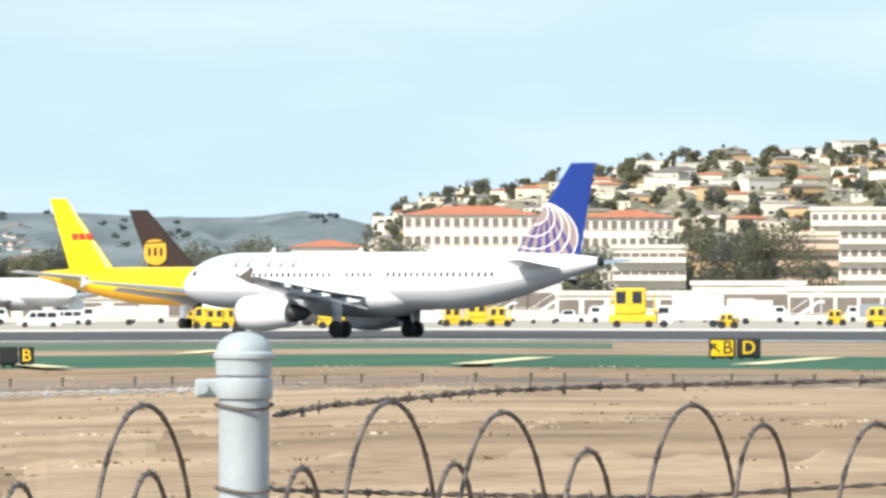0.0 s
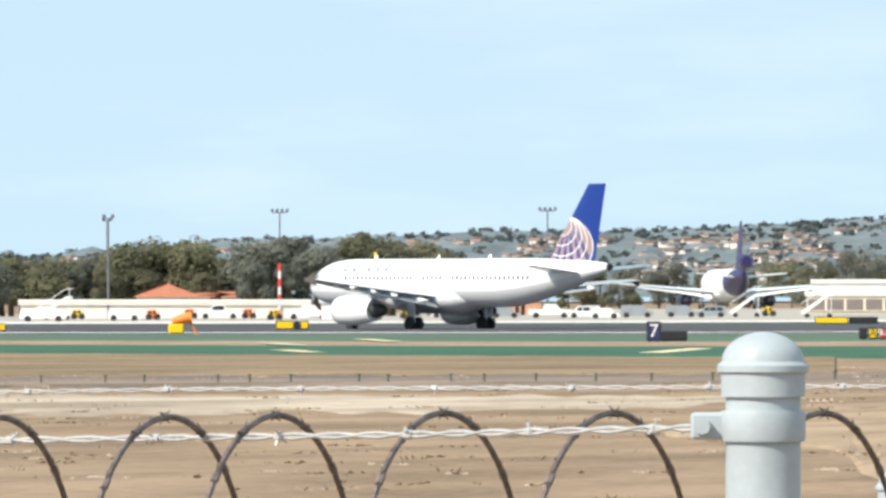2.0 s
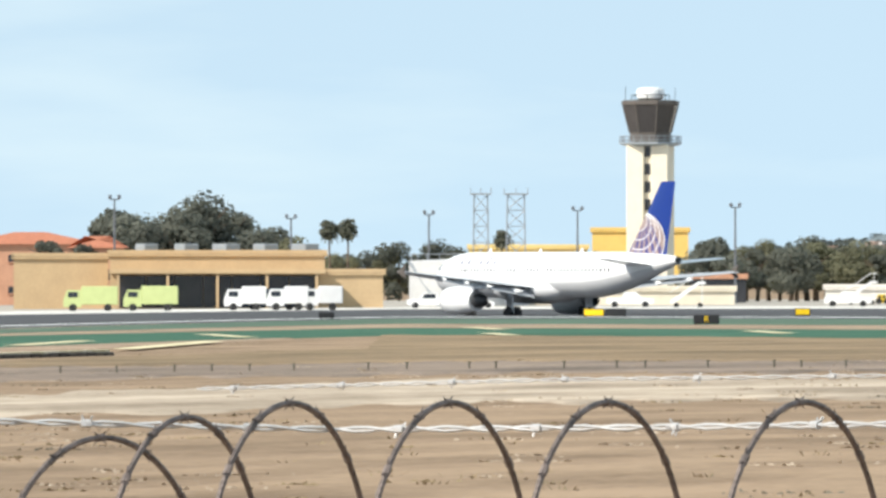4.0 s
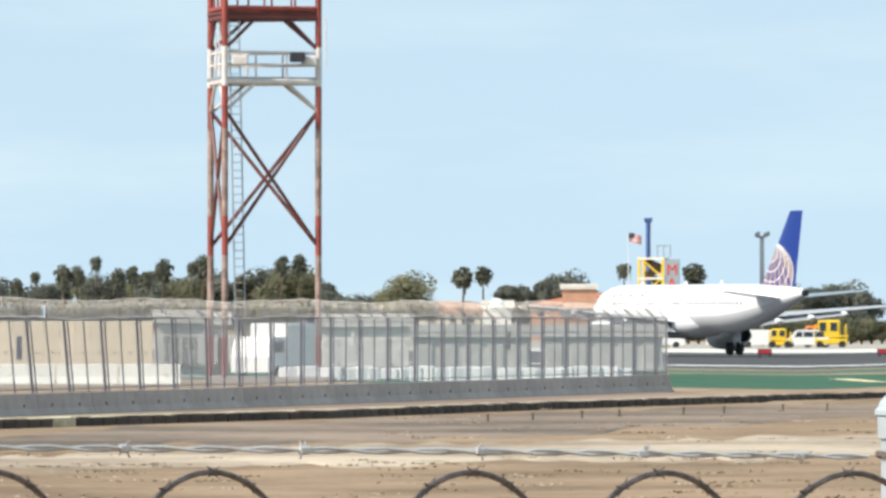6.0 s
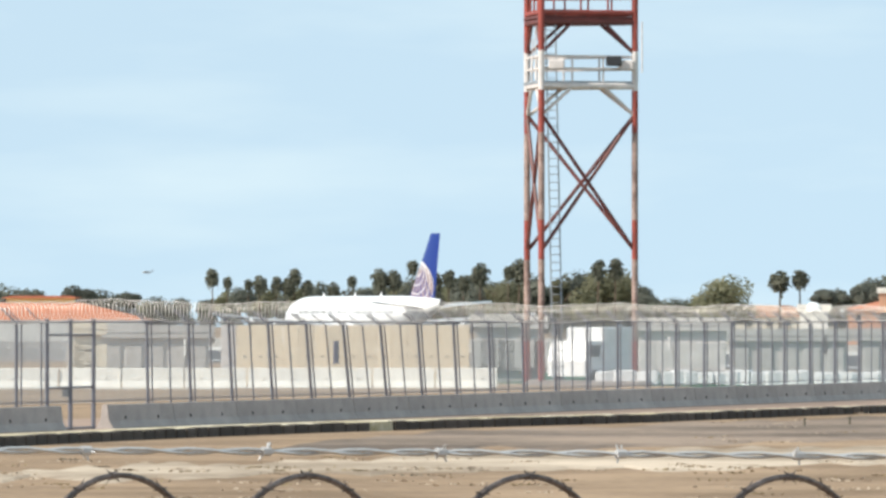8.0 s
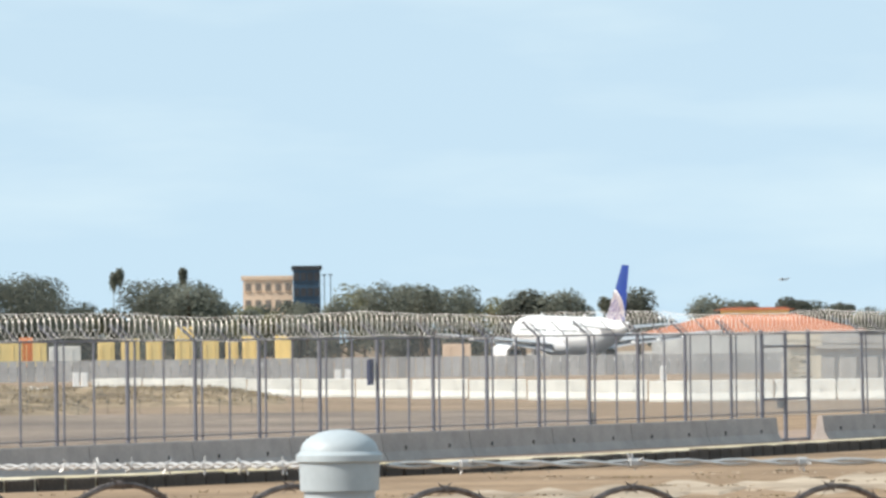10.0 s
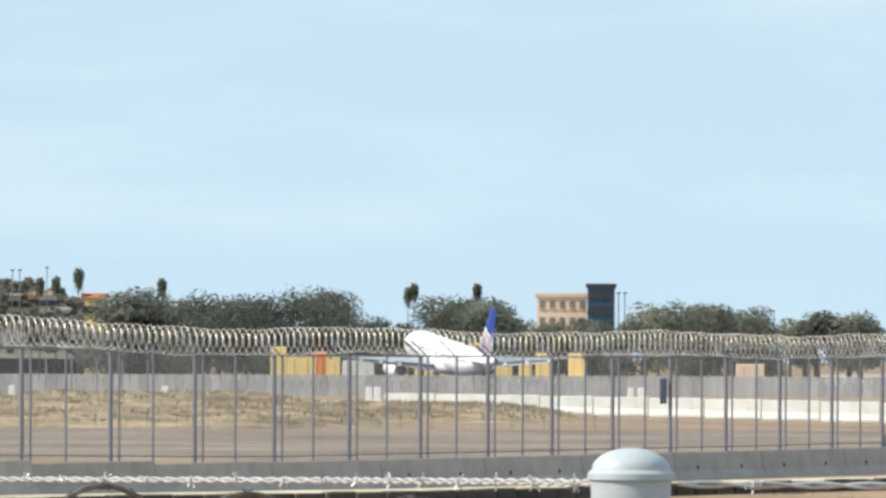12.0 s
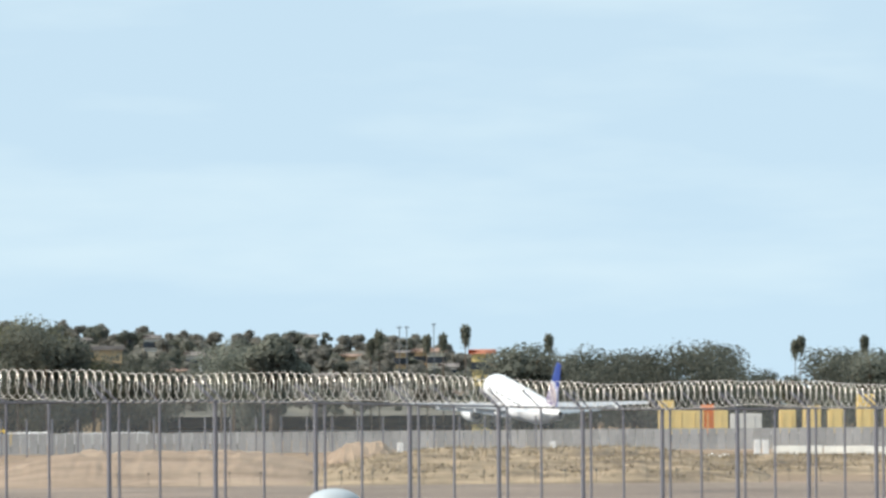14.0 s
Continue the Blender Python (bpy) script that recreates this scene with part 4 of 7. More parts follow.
TREES = []
for i in range(7):
    hgt, spr = (10, 10, 12, 9, 8, 12, 9)[i], (4.6, 5.4, 4.4, 5.0, 3.4, 2.6, 6.0)[i]
    TREES.append((hgt, spr, crown_mesh("crown", spr, hgt, 4200, 40 + i, 0.19, 10, M["leaf"]), crown_mesh("crown", spr, hgt, 4200, 80 + i, 0.19, 10, M["leaf2"]), trunk_mesh(hgt, 0.32, 20 + i)))


def tree(b, d, e_top, kind=None, olive=False, wide=1.0, z=None, label=None):
    k = rnd.randrange(7) if kind is None else kind
    hgt, spr, dark, ol, tr = TREES[k]
    zg = ground_z(b, d) if z is None else z
    s = (up(e_top, d) - zg) / (hgt * 0.98)
    p = spot(b, d, zg)
    th = thing("tree", Matrix.LocRotScale(p, Euler((0, 0, rnd.uniform(0, 6.28))), (s * wide, s * wide, s)), label or ("olive-green broadleaf tree with uneven crown" if olive else "dark green broadleaf tree with uneven crown"), "tree", "airfield trees")
    for nme, me in (("trunk", tr), ("crown", ol if olive else dark)):
        o = new(nme, me)
        o.parent = th
    return th


def palm_meshes(height, seed):
    r = random.Random(seed)
    bm = bmesh.new()
    tube(bm, [(0, 0, -0.3), (0.15, 0, height * 0.5), (0.05, 0.1, height)], [0.24, 0.15, 0.13], 8)
    tr = finish(bm, "trunk", M["bark"], True)
    bm = bmesh.new()
    for i in range(260):                          # fan leaves packed into a ball
        u = Vector((r.gauss(0, 1), r.gauss(0, 1), r.gauss(0, 1))).normalized()
        p = Vector((0, 0, height + 0.15)) + Vector((u.x * 1.25, u.y * 1.25, u.z * 1.3)) * r.uniform(0.35, 1.0)
        q = (u + Vector((r.gauss(0, 0.5), r.gauss(0, 0.5), r.gauss(0, 0.5)))).to_track_quat("Z", "Y")
        s = r.uniform(0.18, 0.38)
        bm.faces.new([bm.verts.new(p + q @ Vector(v)) for v in ((-s, -s * 0.5, 0), (s, -s * 0.4, 0.1), (s * 0.6, s * 0.7, 0), (-s * 0.7, s * 0.5, 0.08))])
    for i in range(26):
        a, el = r.uniform(0, 6.28), r.uniform(-0.9, 1.3)
        ln = r.uniform(1.2, 1.75)
        last = None
        for j in range(5):
            f = j / 4
            rr = ln * f * math.cos(el) * (1 - 0.12 * f)
            zz = ln * f * math.sin(el) - 0.75 * f * f
            w = 0.34 * (1 - f * 0.8) * (0.5 + f if f < 0.5 else 1)
            c = Vector((rr * math.cos(a), rr * math.sin(a), height + zz))
            s = Vector((-math.sin(a), math.cos(a), 0.25)) * w
            now = (bm.verts.new(c + s), bm.verts.new(c - s))
            if last:
                bm.faces.new((last[0], last[1], now[1], now[0]))
            last = now
    for i in range(24):                           # dead skirt
        a = r.uniform(0, 6.28)
        c = Vector((0.25 * math.cos(a), 0.25 * math.sin(a), height))
        e = Vector((0.75 * math.cos(a), 0.75 * math.sin(a), height - r.uniform(0.5, 1.1)))
        s = Vector((-math.sin(a), math.cos(a), 0)) * 0.2
        bm.faces.new([bm.verts.new(v) for v in (c + s, c - s, e - s, e + s)])
    return tr, finish(bm, "crown", M["palm"])


PALMS = [(h, *palm_meshes(h, h)) for h in (7, 9, 12)]


def palm(b, d, e_top, k=None, label="fan palm with round crown on a slim trunk", z=None, slim=1.0):
    hgt, tr, cr = PALMS[rnd.randrange(3) if k is None else k]
    zg = ground_z(b, d) if z is None else z
    s = (up(e_top, d) - zg) / (hgt + 1.45)
    th = thing("palm_tree", Matrix.LocRotScale(spot(b, d, zg), Euler((0, 0, rnd.uniform(0, 6.28))), (s * 1.05 * slim, s * 1.05 * slim, s)), label, "palm tree", "airfield palms")
    for nme, me in (("trunk", tr), ("crown", cr)):
        o = new(nme, me)
        o.parent = th


def grove(name, rows, label, leaves=260, leaf=0.5, olive=0.3, mats=("leaf", "leaf2")):
    """Many trees that nobody could count, as one mesh. rows: bearing, distance, height of the top, width factor, ground."""
    r = random.Random(len(rows) + int(rows[0][0]) + 9000)
    vs, fs, mi = [], [], []
    for b, d, e_top, wide, zg in rows:
        base = spot(b, d, ground_z(b, d) if zg is None else zg)
        h = (up(e_top, d) - base.z) * 1.05
        spread = h * r.uniform(0.34, 0.55) * wide
        lobes = [(Vector((r.uniform(-0.6, 0.6) * spread, r.uniform(-0.6, 0.6) * spread, h * r.uniform(0.12, 0.8))), r.uniform(0.32, 0.52) * spread) for _ in range(6)]
        lobes.append((Vector((0, 0, h * 0.78)), min(spread * 0.5, h * 0.24)))
        shade = 1 if r.random() < olive else 0
        k = len(vs)
        for a in range(5):
            t = 2 * math.pi * a / 5
            vs += [base + Vector((0.3 * math.cos(t), 0.3 * math.sin(t), -0.3)), base + Vector((0.16 * math.cos(t), 0.16 * math.sin(t), h * 0.6))]
        for a in range(5):
            fs.append((k + 2 * a, k + (2 * a + 2) % 10, k + (2 * a + 3) % 10, k + 2 * a + 1))
            mi.append(2)
        for _ in range(leaves):
            c, q = lobes[r.randrange(7)]
            u = Vector((r.gauss(0, 1), r.gauss(0, 1), r.gauss(0, 1))).normalized()
            p = base + c + Vector((u.x * q, u.y * q, u.z * q * 0.85)) * r.random() ** 0.33
            rot = (u + Vector((r.gauss(0, 0.3), r.gauss(0, 0.3), r.gauss(0, 0.3)))).to_track_quat("Z", "Y").to_matrix()
            s = leaf * r.uniform(0.6, 1.5)
            k = len(vs)
            vs += [p + rot @ Vector(v) for v in ((-s, -s * 0.6, 0), (s * 0.9, -s * 0.5, 0.15 * s), (s * 0.7, s * 0.7, 0), (-s * 0.8, s * 0.5, 0.2 * s))]
            fs.append((k, k + 1, k + 2, k + 3))
            mi.append(shade)
    me = bpy.data.meshes.new(name)
    me.from_pydata(vs, [], fs)
    for m in (M[mats[0]], M[mats[1]], M["bark"]):
        me.materials.append(m)
    me.polygons.foreach_set("material_index", mi)
    tagged(new(name, me), label, "trees", kind="stuff")


def tree_line(b0, b1, d, lo, hi, n, olive=0.3, wide=1.0):
    rows = [(b0 + (b1 - b0) * (i + rnd.uniform(0.1, 0.9)) / n, d + rnd.uniform(-25, 25), rnd.uniform(lo, hi), wide) for i in range(n)]
    if d >= 1200:
        grove("grove", [(*q, None) for q in rows], "distant belt of dark green trees", 2600, 0.20, olive)
        return
    for b, dd, e, w in rows:
        tree(b, dd, e, None, rnd.random() < olive, w)


rnd = random.Random(3)
# on the near hill
rows = []
for i in range(360):
    b, f = rnd.uniform(-860, 130), rnd.uniform(0.03, 0.99)
    d, z = on_hill(*NEAR, b, f)
    if lerp_table(b, RIDGE_NEAR) > 60:
        rows.append((b, d - 6, (z - EYE) * 14000 / d + rnd.uniform(12, 34), rnd.uniform(1.0, 1.7), z - 0.5))
grove("hillside_trees", rows, "dark green trees among the hillside houses", 420, 0.38, 0.7)
rows = []
for i in range(1700):
    b, f = rnd.uniform(-200, 3150), rnd.choice((rnd.uniform(0.03, 0.5), rnd.uniform(0.05, 0.98), rnd.uniform(0.6, 0.97)))
    d, z = on_hill(*FAR, b, f)
    if lerp_table(b, RIDGE_FAR) > 25 and not (b < 780 and f > 0.2 and i % 7):
        rows.append((b, d, (z - EYE) * 14000 / d + rnd.uniform(3, 9), rnd.uniform(1.8, 3.6), z - 0.5))
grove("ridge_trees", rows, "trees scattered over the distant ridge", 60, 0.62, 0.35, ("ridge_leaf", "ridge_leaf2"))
for b, e in ((-386, 275), (-436, 282), (-496, 290), (-205, 250), (-66, 225), (-130, 228), (40, 205), (-30, 218), (-590, 275), (-700, 285)):
    d, z = on_hill(*NEAR, b, 0.97)
    palm(b, d, e, 2, "tall palm on the hill crest", z=z - 1)
for b, e in ((-576, 85), (-672, 82)):
    palm(b, 1300, e, 0, "bushy palm in front of the hill")
tree_line(-620, -420, 1420, 120, 160, 7, 0.2, 1.2)
tree_line(-300, -190, 1420, 100, 140, 4, 0.2, 1.2)
tree_line(60, 130, 1420, 110, 150, 4, 0.5, 1.1)
tree_line(274, 360, 1350, 110, 138, 4, 0.2)
tree_line(380, 480, 1350, 90, 125, 5, 0.2)
tree_line(640, 790, 1350, 80, 118, 7, 0.3)
tree_line(930, 1290, 1750, 45, 90, 15, 0.3)
tree_line(1290, 1700, 1750, 40, 70, 12, 0.6)
tree_line(1740, 1860, 1120, 30, 52, 7, 1.0, 1.3)
tree_line(1860, 1930, 1100, 80, 110, 3, 0.5)
tree_line(1930, 2140, 1080, 96, 120, 6, 0.5, 1.1)
tree_line(2140, 2280, 1080, 50, 84, 5, 0.5, 1.0)
tree_line(2270, 2500, 1080, 35, 68, 7, 0.5)
tree(2440, 1080, 106, 1, True)
tree(2402, 1085, 100, 3)
tree(2320, 1080, 108, 1, True)
tree(2352, 1080, 104, 0, True)
tree(2238, 1080, 112, 3)
tree(2172, 1090, 129, 2)
tree_line(2480, 2700, 1120, 64, 96, 12, 0.4)
tree_line(2690, 2880, 1120, 54, 88, 10, 0.4)
tree_line(3150, 3260, 1300, 50, 80, 5, 0.3)
tree_line(3270, 3460, 1250, 40, 82, 9, 0.4)
tree_line(3460, 3580, 1200, 30, 60, 6, 0.4)
tree_line(3575, 3700, 1100, 80, 140, 6, 0.3)
tree(3740, 1100, 172, 1, False, 1.0)
tree(3700, 1110, 150, 2)
tree(3775, 1090, 140, 0)
tree_line(3780, 3900, 1100, 104, 138, 8, 0.3)
tree_line(4300, 4440, 1000, 55, 90, 5, 0.3)
tree(4180, 1000, 100, 5)
tree(4010, 1000, 98, 5)
tree(3948, 1000, 90, 5)
for b, e in ((3518, 110), (3485, 112), (4591, 97), (4716, 97), (4964, 91), (5001, 90)):
    palm(b, 1150, e)
for b, e, w in ((4807, 92, 0.9), (4855, 74, 0.9), (4900, 72, 1.1), (4925, 78, 1.2), (5106, 82, 1.2), (4680, 50, 1.3), (4740, 52, 1.2)):
    tree(b, 1120, e, None, b > 5000, w)
for b, e in ((5290, 112), (5321, 110), (5460, 112), (5650, 110), (5683, 92), (5708, 94), (5757, 82), (5790, 70), (5837, 74), (5858, 94), (5890, 80), (5920, 82), (5977, 80), (6005, 94), (5585, 92), (5530, 104), (5480, 100), (5560, 82), (5940, 76), (5870, 78), (5610, 88)):
    palm(b, 1150, e, slim=0.74)
tree_line(5255, 5400, 1180, 84, 104, 9, 0.2, 0.85)
tree_line(5420, 5640, 1180, 70, 92, 14, 0.2, 0.85)
tree_line(5130, 5260, 1190, 40, 64, 7, 0.3, 1.1)
tree_line(5640, 6010, 1200, 35, 72, 16, 0.3)
tree_line(6050, 6240, 1180, 40, 66, 6, 0.3)
for b, e, w in ((6230, 68, 1.1), (6330, 72, 1.0), (6390, 76, 1.1), (6513, 86, 0.9), (6640, 90, 1.0), (6660, 85, 1.0), (6716, 94, 1.1), (6738, 88, 1.2)):
    tree(b, 1150, e, None, False, w)
palm(6572, 1150, 68)
tree_line(6760, 6980, 1250, 60, 92, 9, 0.2, 1.1)
tree_line(6985, 7030, 1250, 84, 98, 2, 0.1, 1.0)
tree_line(6900, 6970, 1250, 84, 102, 3, 0.1, 1.0)
tree_line(7030, 7280, 1250, 46, 76, 13, 0.4)
tree_line(7273, 7420, 1220, 84, 108, 6, 0.1, 1.2)
tree(7305, 1215, 112, 1, False, 1.1)
tree_line(7420, 7560, 1250, 40, 72, 7, 0.4)
tree_line(7540, 7655, 1200, 98, 118, 6, 0.05, 1.5)
tree_line(7665, 7800, 1200, 92, 112, 7, 0.05, 1.5)
tree_line(7800, 7980, 1200, 92, 116, 8, 0.05, 1.3)
tree(7928, 1195, 128, 1, False, 1.1)
# a gentle rise with houses and trees in the west
RISE = ([(7880, 0), (7980, 62), (8060, 98), (8200, 108), (8420, 116), (8600, 126), (8800, 138), (9200, 146)], 1320, 1700, -8)
hill("west_rise", *RISE, M["scrub"], "gentle scrubby rise covered with houses and trees", 1.0, 7880, 9200)
rows = []
for i in range(430):
    b, f = rnd.uniform(7960, 9000), rnd.uniform(0.02, 0.99)
    d, z = on_hill(*RISE, b, f)
    rows.append((b, d - 5, (z - EYE) * 14000 / d + rnd.uniform(10, 34), rnd.uniform(0.9, 1.7), z - 0.5))
grove("hillside_trees", rows, "haze-paled trees among houses on the rise", 800, 0.28, 0.65, ("leaf", "hazed_leaf"))
for i in range(32):
    b, f = 7985 + i * 31 + rnd.uniform(-9, 9), rnd.uniform(0.08, 0.96)
    d, z = on_hill(*RISE, b, f)
    e = (z - EYE) * 14000 / d
    HOUSES.append((b, rnd.uniform(9, 16), d - 24, e - 8, e + rnd.uniform(14, 26)))
tree_line(8389, 8460, 1300, 112, 134, 4, 0.2, 1.1)
tree_line(8560, 8760, 1275, 76, 118, 12, 0.5)
tree_line(8700, 8950, 1250, 120, 176, 10, 0.3)
for b, e in ((7318, 130), (7430, 130), (7441, 122), (7876, 137), (8023, 155), (8063, 140), (8092, 138), (8177, 146), (8191, 131)):
    palm(b, 1250, e, 2, slim=0.5)
tree(8363, 1250, 145, 4, False)
tree(8805, 1240, 178, 1, False)
tree(8768, 1242, 158, 3, False)
tree(8880, 1240, 165, 0, False)


# ---------------------------------------------------------------- parked aircraft
def heading_pose(b, d, turn, z=None):
    """turn: degrees by which the nose (local +x) is turned from the right-hand side of the view, towards the eye if negative."""
    p = spot(b, d, ground_z(b, d) if z is None else z)
    return pose(p.x, p.y, p.z, 0, 0, facing(b) + turn)


W75 = dict(L=47.3, R=2.0, H=13.6, span=38.0, gear_x=24.0, engine_x=13.5, engine_y=6.5, engine_r=1.35, engine_l=5.0, wing_x=12.6, fin_root=29.4, detail=False, axis=4.4, fin_chord=6.0, fin_tip=1.75, fin_sweep=0.86)
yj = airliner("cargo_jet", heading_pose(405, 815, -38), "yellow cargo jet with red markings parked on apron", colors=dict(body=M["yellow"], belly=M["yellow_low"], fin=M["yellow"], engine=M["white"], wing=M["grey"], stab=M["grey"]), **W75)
for dx, w in ((5.0, 1.9), (2.6, 1.9), (0.2, 1.9)):
    bm = bmesh.new()
    last = None
    for k in range(7):
        g = radians(2 + k * 8.5)
        lean = 0.6 * k / 6
        now = [bm.verts.new((5.5 + dx + lean + a, -2.07 * math.cos(g), 4.4 + 2.07 * math.sin(g))) for a in (0, w)]
        if last:
            bm.faces.new((last[0], last[1], now[1], now[0]))
        last = now
    part("red_emblem_bar", bm, M["red"], yj)
for dx in (0, 0.95, 1.9):
    bm = bmesh.new()
    prism(bm, [(-18.5 + dx, 9.3), (-17.75 + dx, 9.3), (-17.9 + dx, 9.95), (-18.65 + dx, 9.95)], -0.33, -0.2)
    part("red_emblem_bar", bm, M["red"], yj)
for s in range(2):
    bm = bmesh.new()
    box(bm, 21.4 + s * 0.75, -1.15 + s * 0.42, 5.15, 0.5, 0.3, 0.45)
    part("cockpit_window", bm, M["window"], yj)
bj = airliner("cargo_jet", heading_pose(230, 925, -8), "white cargo jet with dark brown tail and gold shield", colors=dict(body=M["white"], belly=M["white"], fin=M["brown"], engine=M["white"], wing=M["grey"], stab=M["brown"]), **W75)
bm = bmesh.new()
shield = [(1.35 * math.sin(a) * (0.96 if math.cos(a) > 0 else 1.0), (1.25 if math.cos(a) > 0 else 1.75) * math.copysign(abs(math.cos(a)) ** 0.55, math.cos(a))) for a in np.linspace(0, 2 * math.pi, 25)[:-1]]
prism(bm, [(-18.6 + x, 8.9 + z) for x, z in shield], -0.42, -0.30)
prism(bm, [(-18.6 + x, 8.9 + z) for x, z in shield], 0.30, 0.42)
sh = part("gold_shield", bm, M["gold"], bj)
bm = bmesh.new()
prism(bm, [(-19.75, 9.75), (-17.45, 9.95), (-17.45, 9.75), (-19.75, 9.6)], -0.45, -0.41)
part("brown_emblem_line", bm, M["brown"], sh)
for x in (-19.3, -18.6, -17.9):
    bm = bmesh.new()
    box(bm, x, -0.44, 8.7, 0.3, 0.06, 0.95)
    part("brown_emblem_bar", bm, M["brown"], sh)
pj = airliner("cargo_jet", heading_pose(771, 1085, -68), "pale grey cargo jet with purple tail parked on apron", colors=dict(body=M["white"], belly=M["grey"], fin=M["purple"], engine=M["grey"], wing=M["grey"], stab=M["white"]), **W75)


def paint_rear(th, x0, slope, z0):
    """The dark tail colour runs down over the rear fuselage."""
    for o in th.children:
        if o.name.startswith("fuselage"):
            o.data.materials.append(M["purple"])
            for f in o.data.polygons:
                if f.center.x < x0 - slope * abs(f.center.z - z0):
                    f.material_index = 2


paint_rear(pj, -9.0, 1.0, 4.0)
# three-engined freighter seen from behind
tj = airliner("cargo_trijet", heading_pose(1387, 1600, 97), "white three-engined cargo jet with purple tail", L=55.0, R=3.0, H=17.7, span=50.0, gear_x=30.0, engine_x=17.0, engine_y=8.5, engine_r=1.5, engine_l=6.0, wing_x=14.0, fin_root=27.5, detail=False, axis=5.2,
              colors=dict(body=M["white"], belly=M["white"], fin=M["purple"], engine=M["purple"], wing=M["white"], stab=M["white"]))
bm = bmesh.new()
lathe(bm, [(1.0, 0), (1.4, 1), (1.5, 5), (1.2, 8), (1.0, 8.2)], 20, Matrix.Translation((-21.5, 0, 9.6)) @ Euler((0, radians(90), 0)).to_matrix().to_4x4() @ Matrix.Translation((0, 0, -8)))
part("tail_engine", bm, M["purple"], tj, smooth=True)
paint_rear(tj, -10.0, 1.2, 4.5)


# ---------------------------------------------------------------- buildings
def block(name, b0, b1, d, e0, e1, depth, wall, label, roof=None, rows=0, cols=0, win=None, roof_over=0.6, pitched=False, rise=0.22, turn=0.0, win_size=(1.4, 1.3), group="", balcony=None):
    """A building between two bearings, with windows, roof and parapet."""
    bc = (b0 + b1) / 2
    w = abs(b0 - b1) * d / 14000
    z0 = ground_z(bc, d) - 0.2 if e0 is None else up(e0, d)
    z1 = up(e1, d)
    h = z1 - z0
    p = spot(bc, d, z0)
    th = thing(name, pose(p.x, p.y, p.z, 0, 0, facing(bc, turn)), label, "building", group)
    bm = bmesh.new()
    box(bm, 0, depth / 2, h / 2, w, depth, h)
    body = part("wall", bm, wall, th)
    bm = bmesh.new()
    if pitched:
        o, rh = roof_over, min(depth, w) * rise
        v = [bm.verts.new(q) for q in ((-w / 2 - o, -o, h), (w / 2 + o, -o, h), (w / 2 + o, depth + o, h), (-w / 2 - o, depth + o, h), (-w / 2 + depth / 2, depth / 2, h + rh), (w / 2 - depth / 2, depth / 2, h + rh))]
        for f in ((0, 1, 5, 4), (1, 2, 5), (2, 3, 4, 5), (3, 0, 4), (3, 2, 1, 0)):
            bm.faces.new([v[i] for i in f])
    else:
        box(bm, 0, depth / 2, h + 0.15, w + roof_over, depth + roof_over, 0.3)
        box(bm, 0, -roof_over / 2 + 0.1, h + 0.45, w + roof_over, 0.2, 0.5)
    part("roof", bm, roof or wall, th)
    for r in range(rows):
        for c in range(cols):
            bm = bmesh.new()
            box(bm, -w / 2 + (c + 0.5) * w / cols, -0.02, h * (r + 0.55) / rows, win_size[0], 0.14, win_size[1], bevel=0.03)
            wd = part("window", bm, win or M["window"], body)
            bm = bmesh.new()
            box(bm, -w / 2 + (c + 0.5) * w / cols, -0.12, h * (r + 0.55) / rows - win_size[1] / 2 - 0.06, win_size[0] + 0.3, 0.22, 0.1)
            part("sill", bm, wall, wd)
    for r in range(rows if balcony else 0):
        bm = bmesh.new()
        z = h * (r + 0.55) / rows - win_size[1] / 2 - 0.35
        box(bm, 0, -0.8, z, w, 1.6, 0.2)
        box(bm, 0, -1.56, z + 0.45, w, 0.1, 0.9)
        part("balcony", bm, balcony, body)
    return th, body, w, h


# hotel with red tiled roofs below the hill
block("hotel", 70, -170, 1480, None, 165, 16, M["cream_light"], "long cream building with red tile roof", M["tile"], 6, 14, M["dim_glass"], pitched=True, rise=0.11, win_size=(1.1, 1.5))
block("hotel", -245, -410, 1470, None, 160, 14, M["cream_light"], "long low cream building with red tile roof", M["tile"], 6, 10, M["dim_glass"], pitched=True, rise=0.11, win_size=(1.1, 1.5))
block("hotel", 270, 140, 1400, None, 108, 12, M["cream_light"], "cream building with low red roof", M["tile"], 2, 7, M["dim_glass"], pitched=True, rise=0.11, win_size=(1.1, 1.4))
block("apartment_building", -566, -700, 1440, None, 128, 14, M["cream"], "sandy apartment building with balconies", None, 5, 9, M["dim_glass"], win_size=(1.5, 1.4), balcony=M["sand"])
block("apartment_building", -650, -840, 1520, None, 172, 14, M["cream_light"], "pale apartment block with deep window bays", None, 6, 11, M["dim_glass"], win_size=(1.2, 1.8), balcony=M["cream_light"])
block("apartment_building", -300, -430, 1430, None, 105, 12, M["cream_light"], "white apartment building with flat roof", None, 4, 8, M["dim_glass"], balcony=M["stucco"])
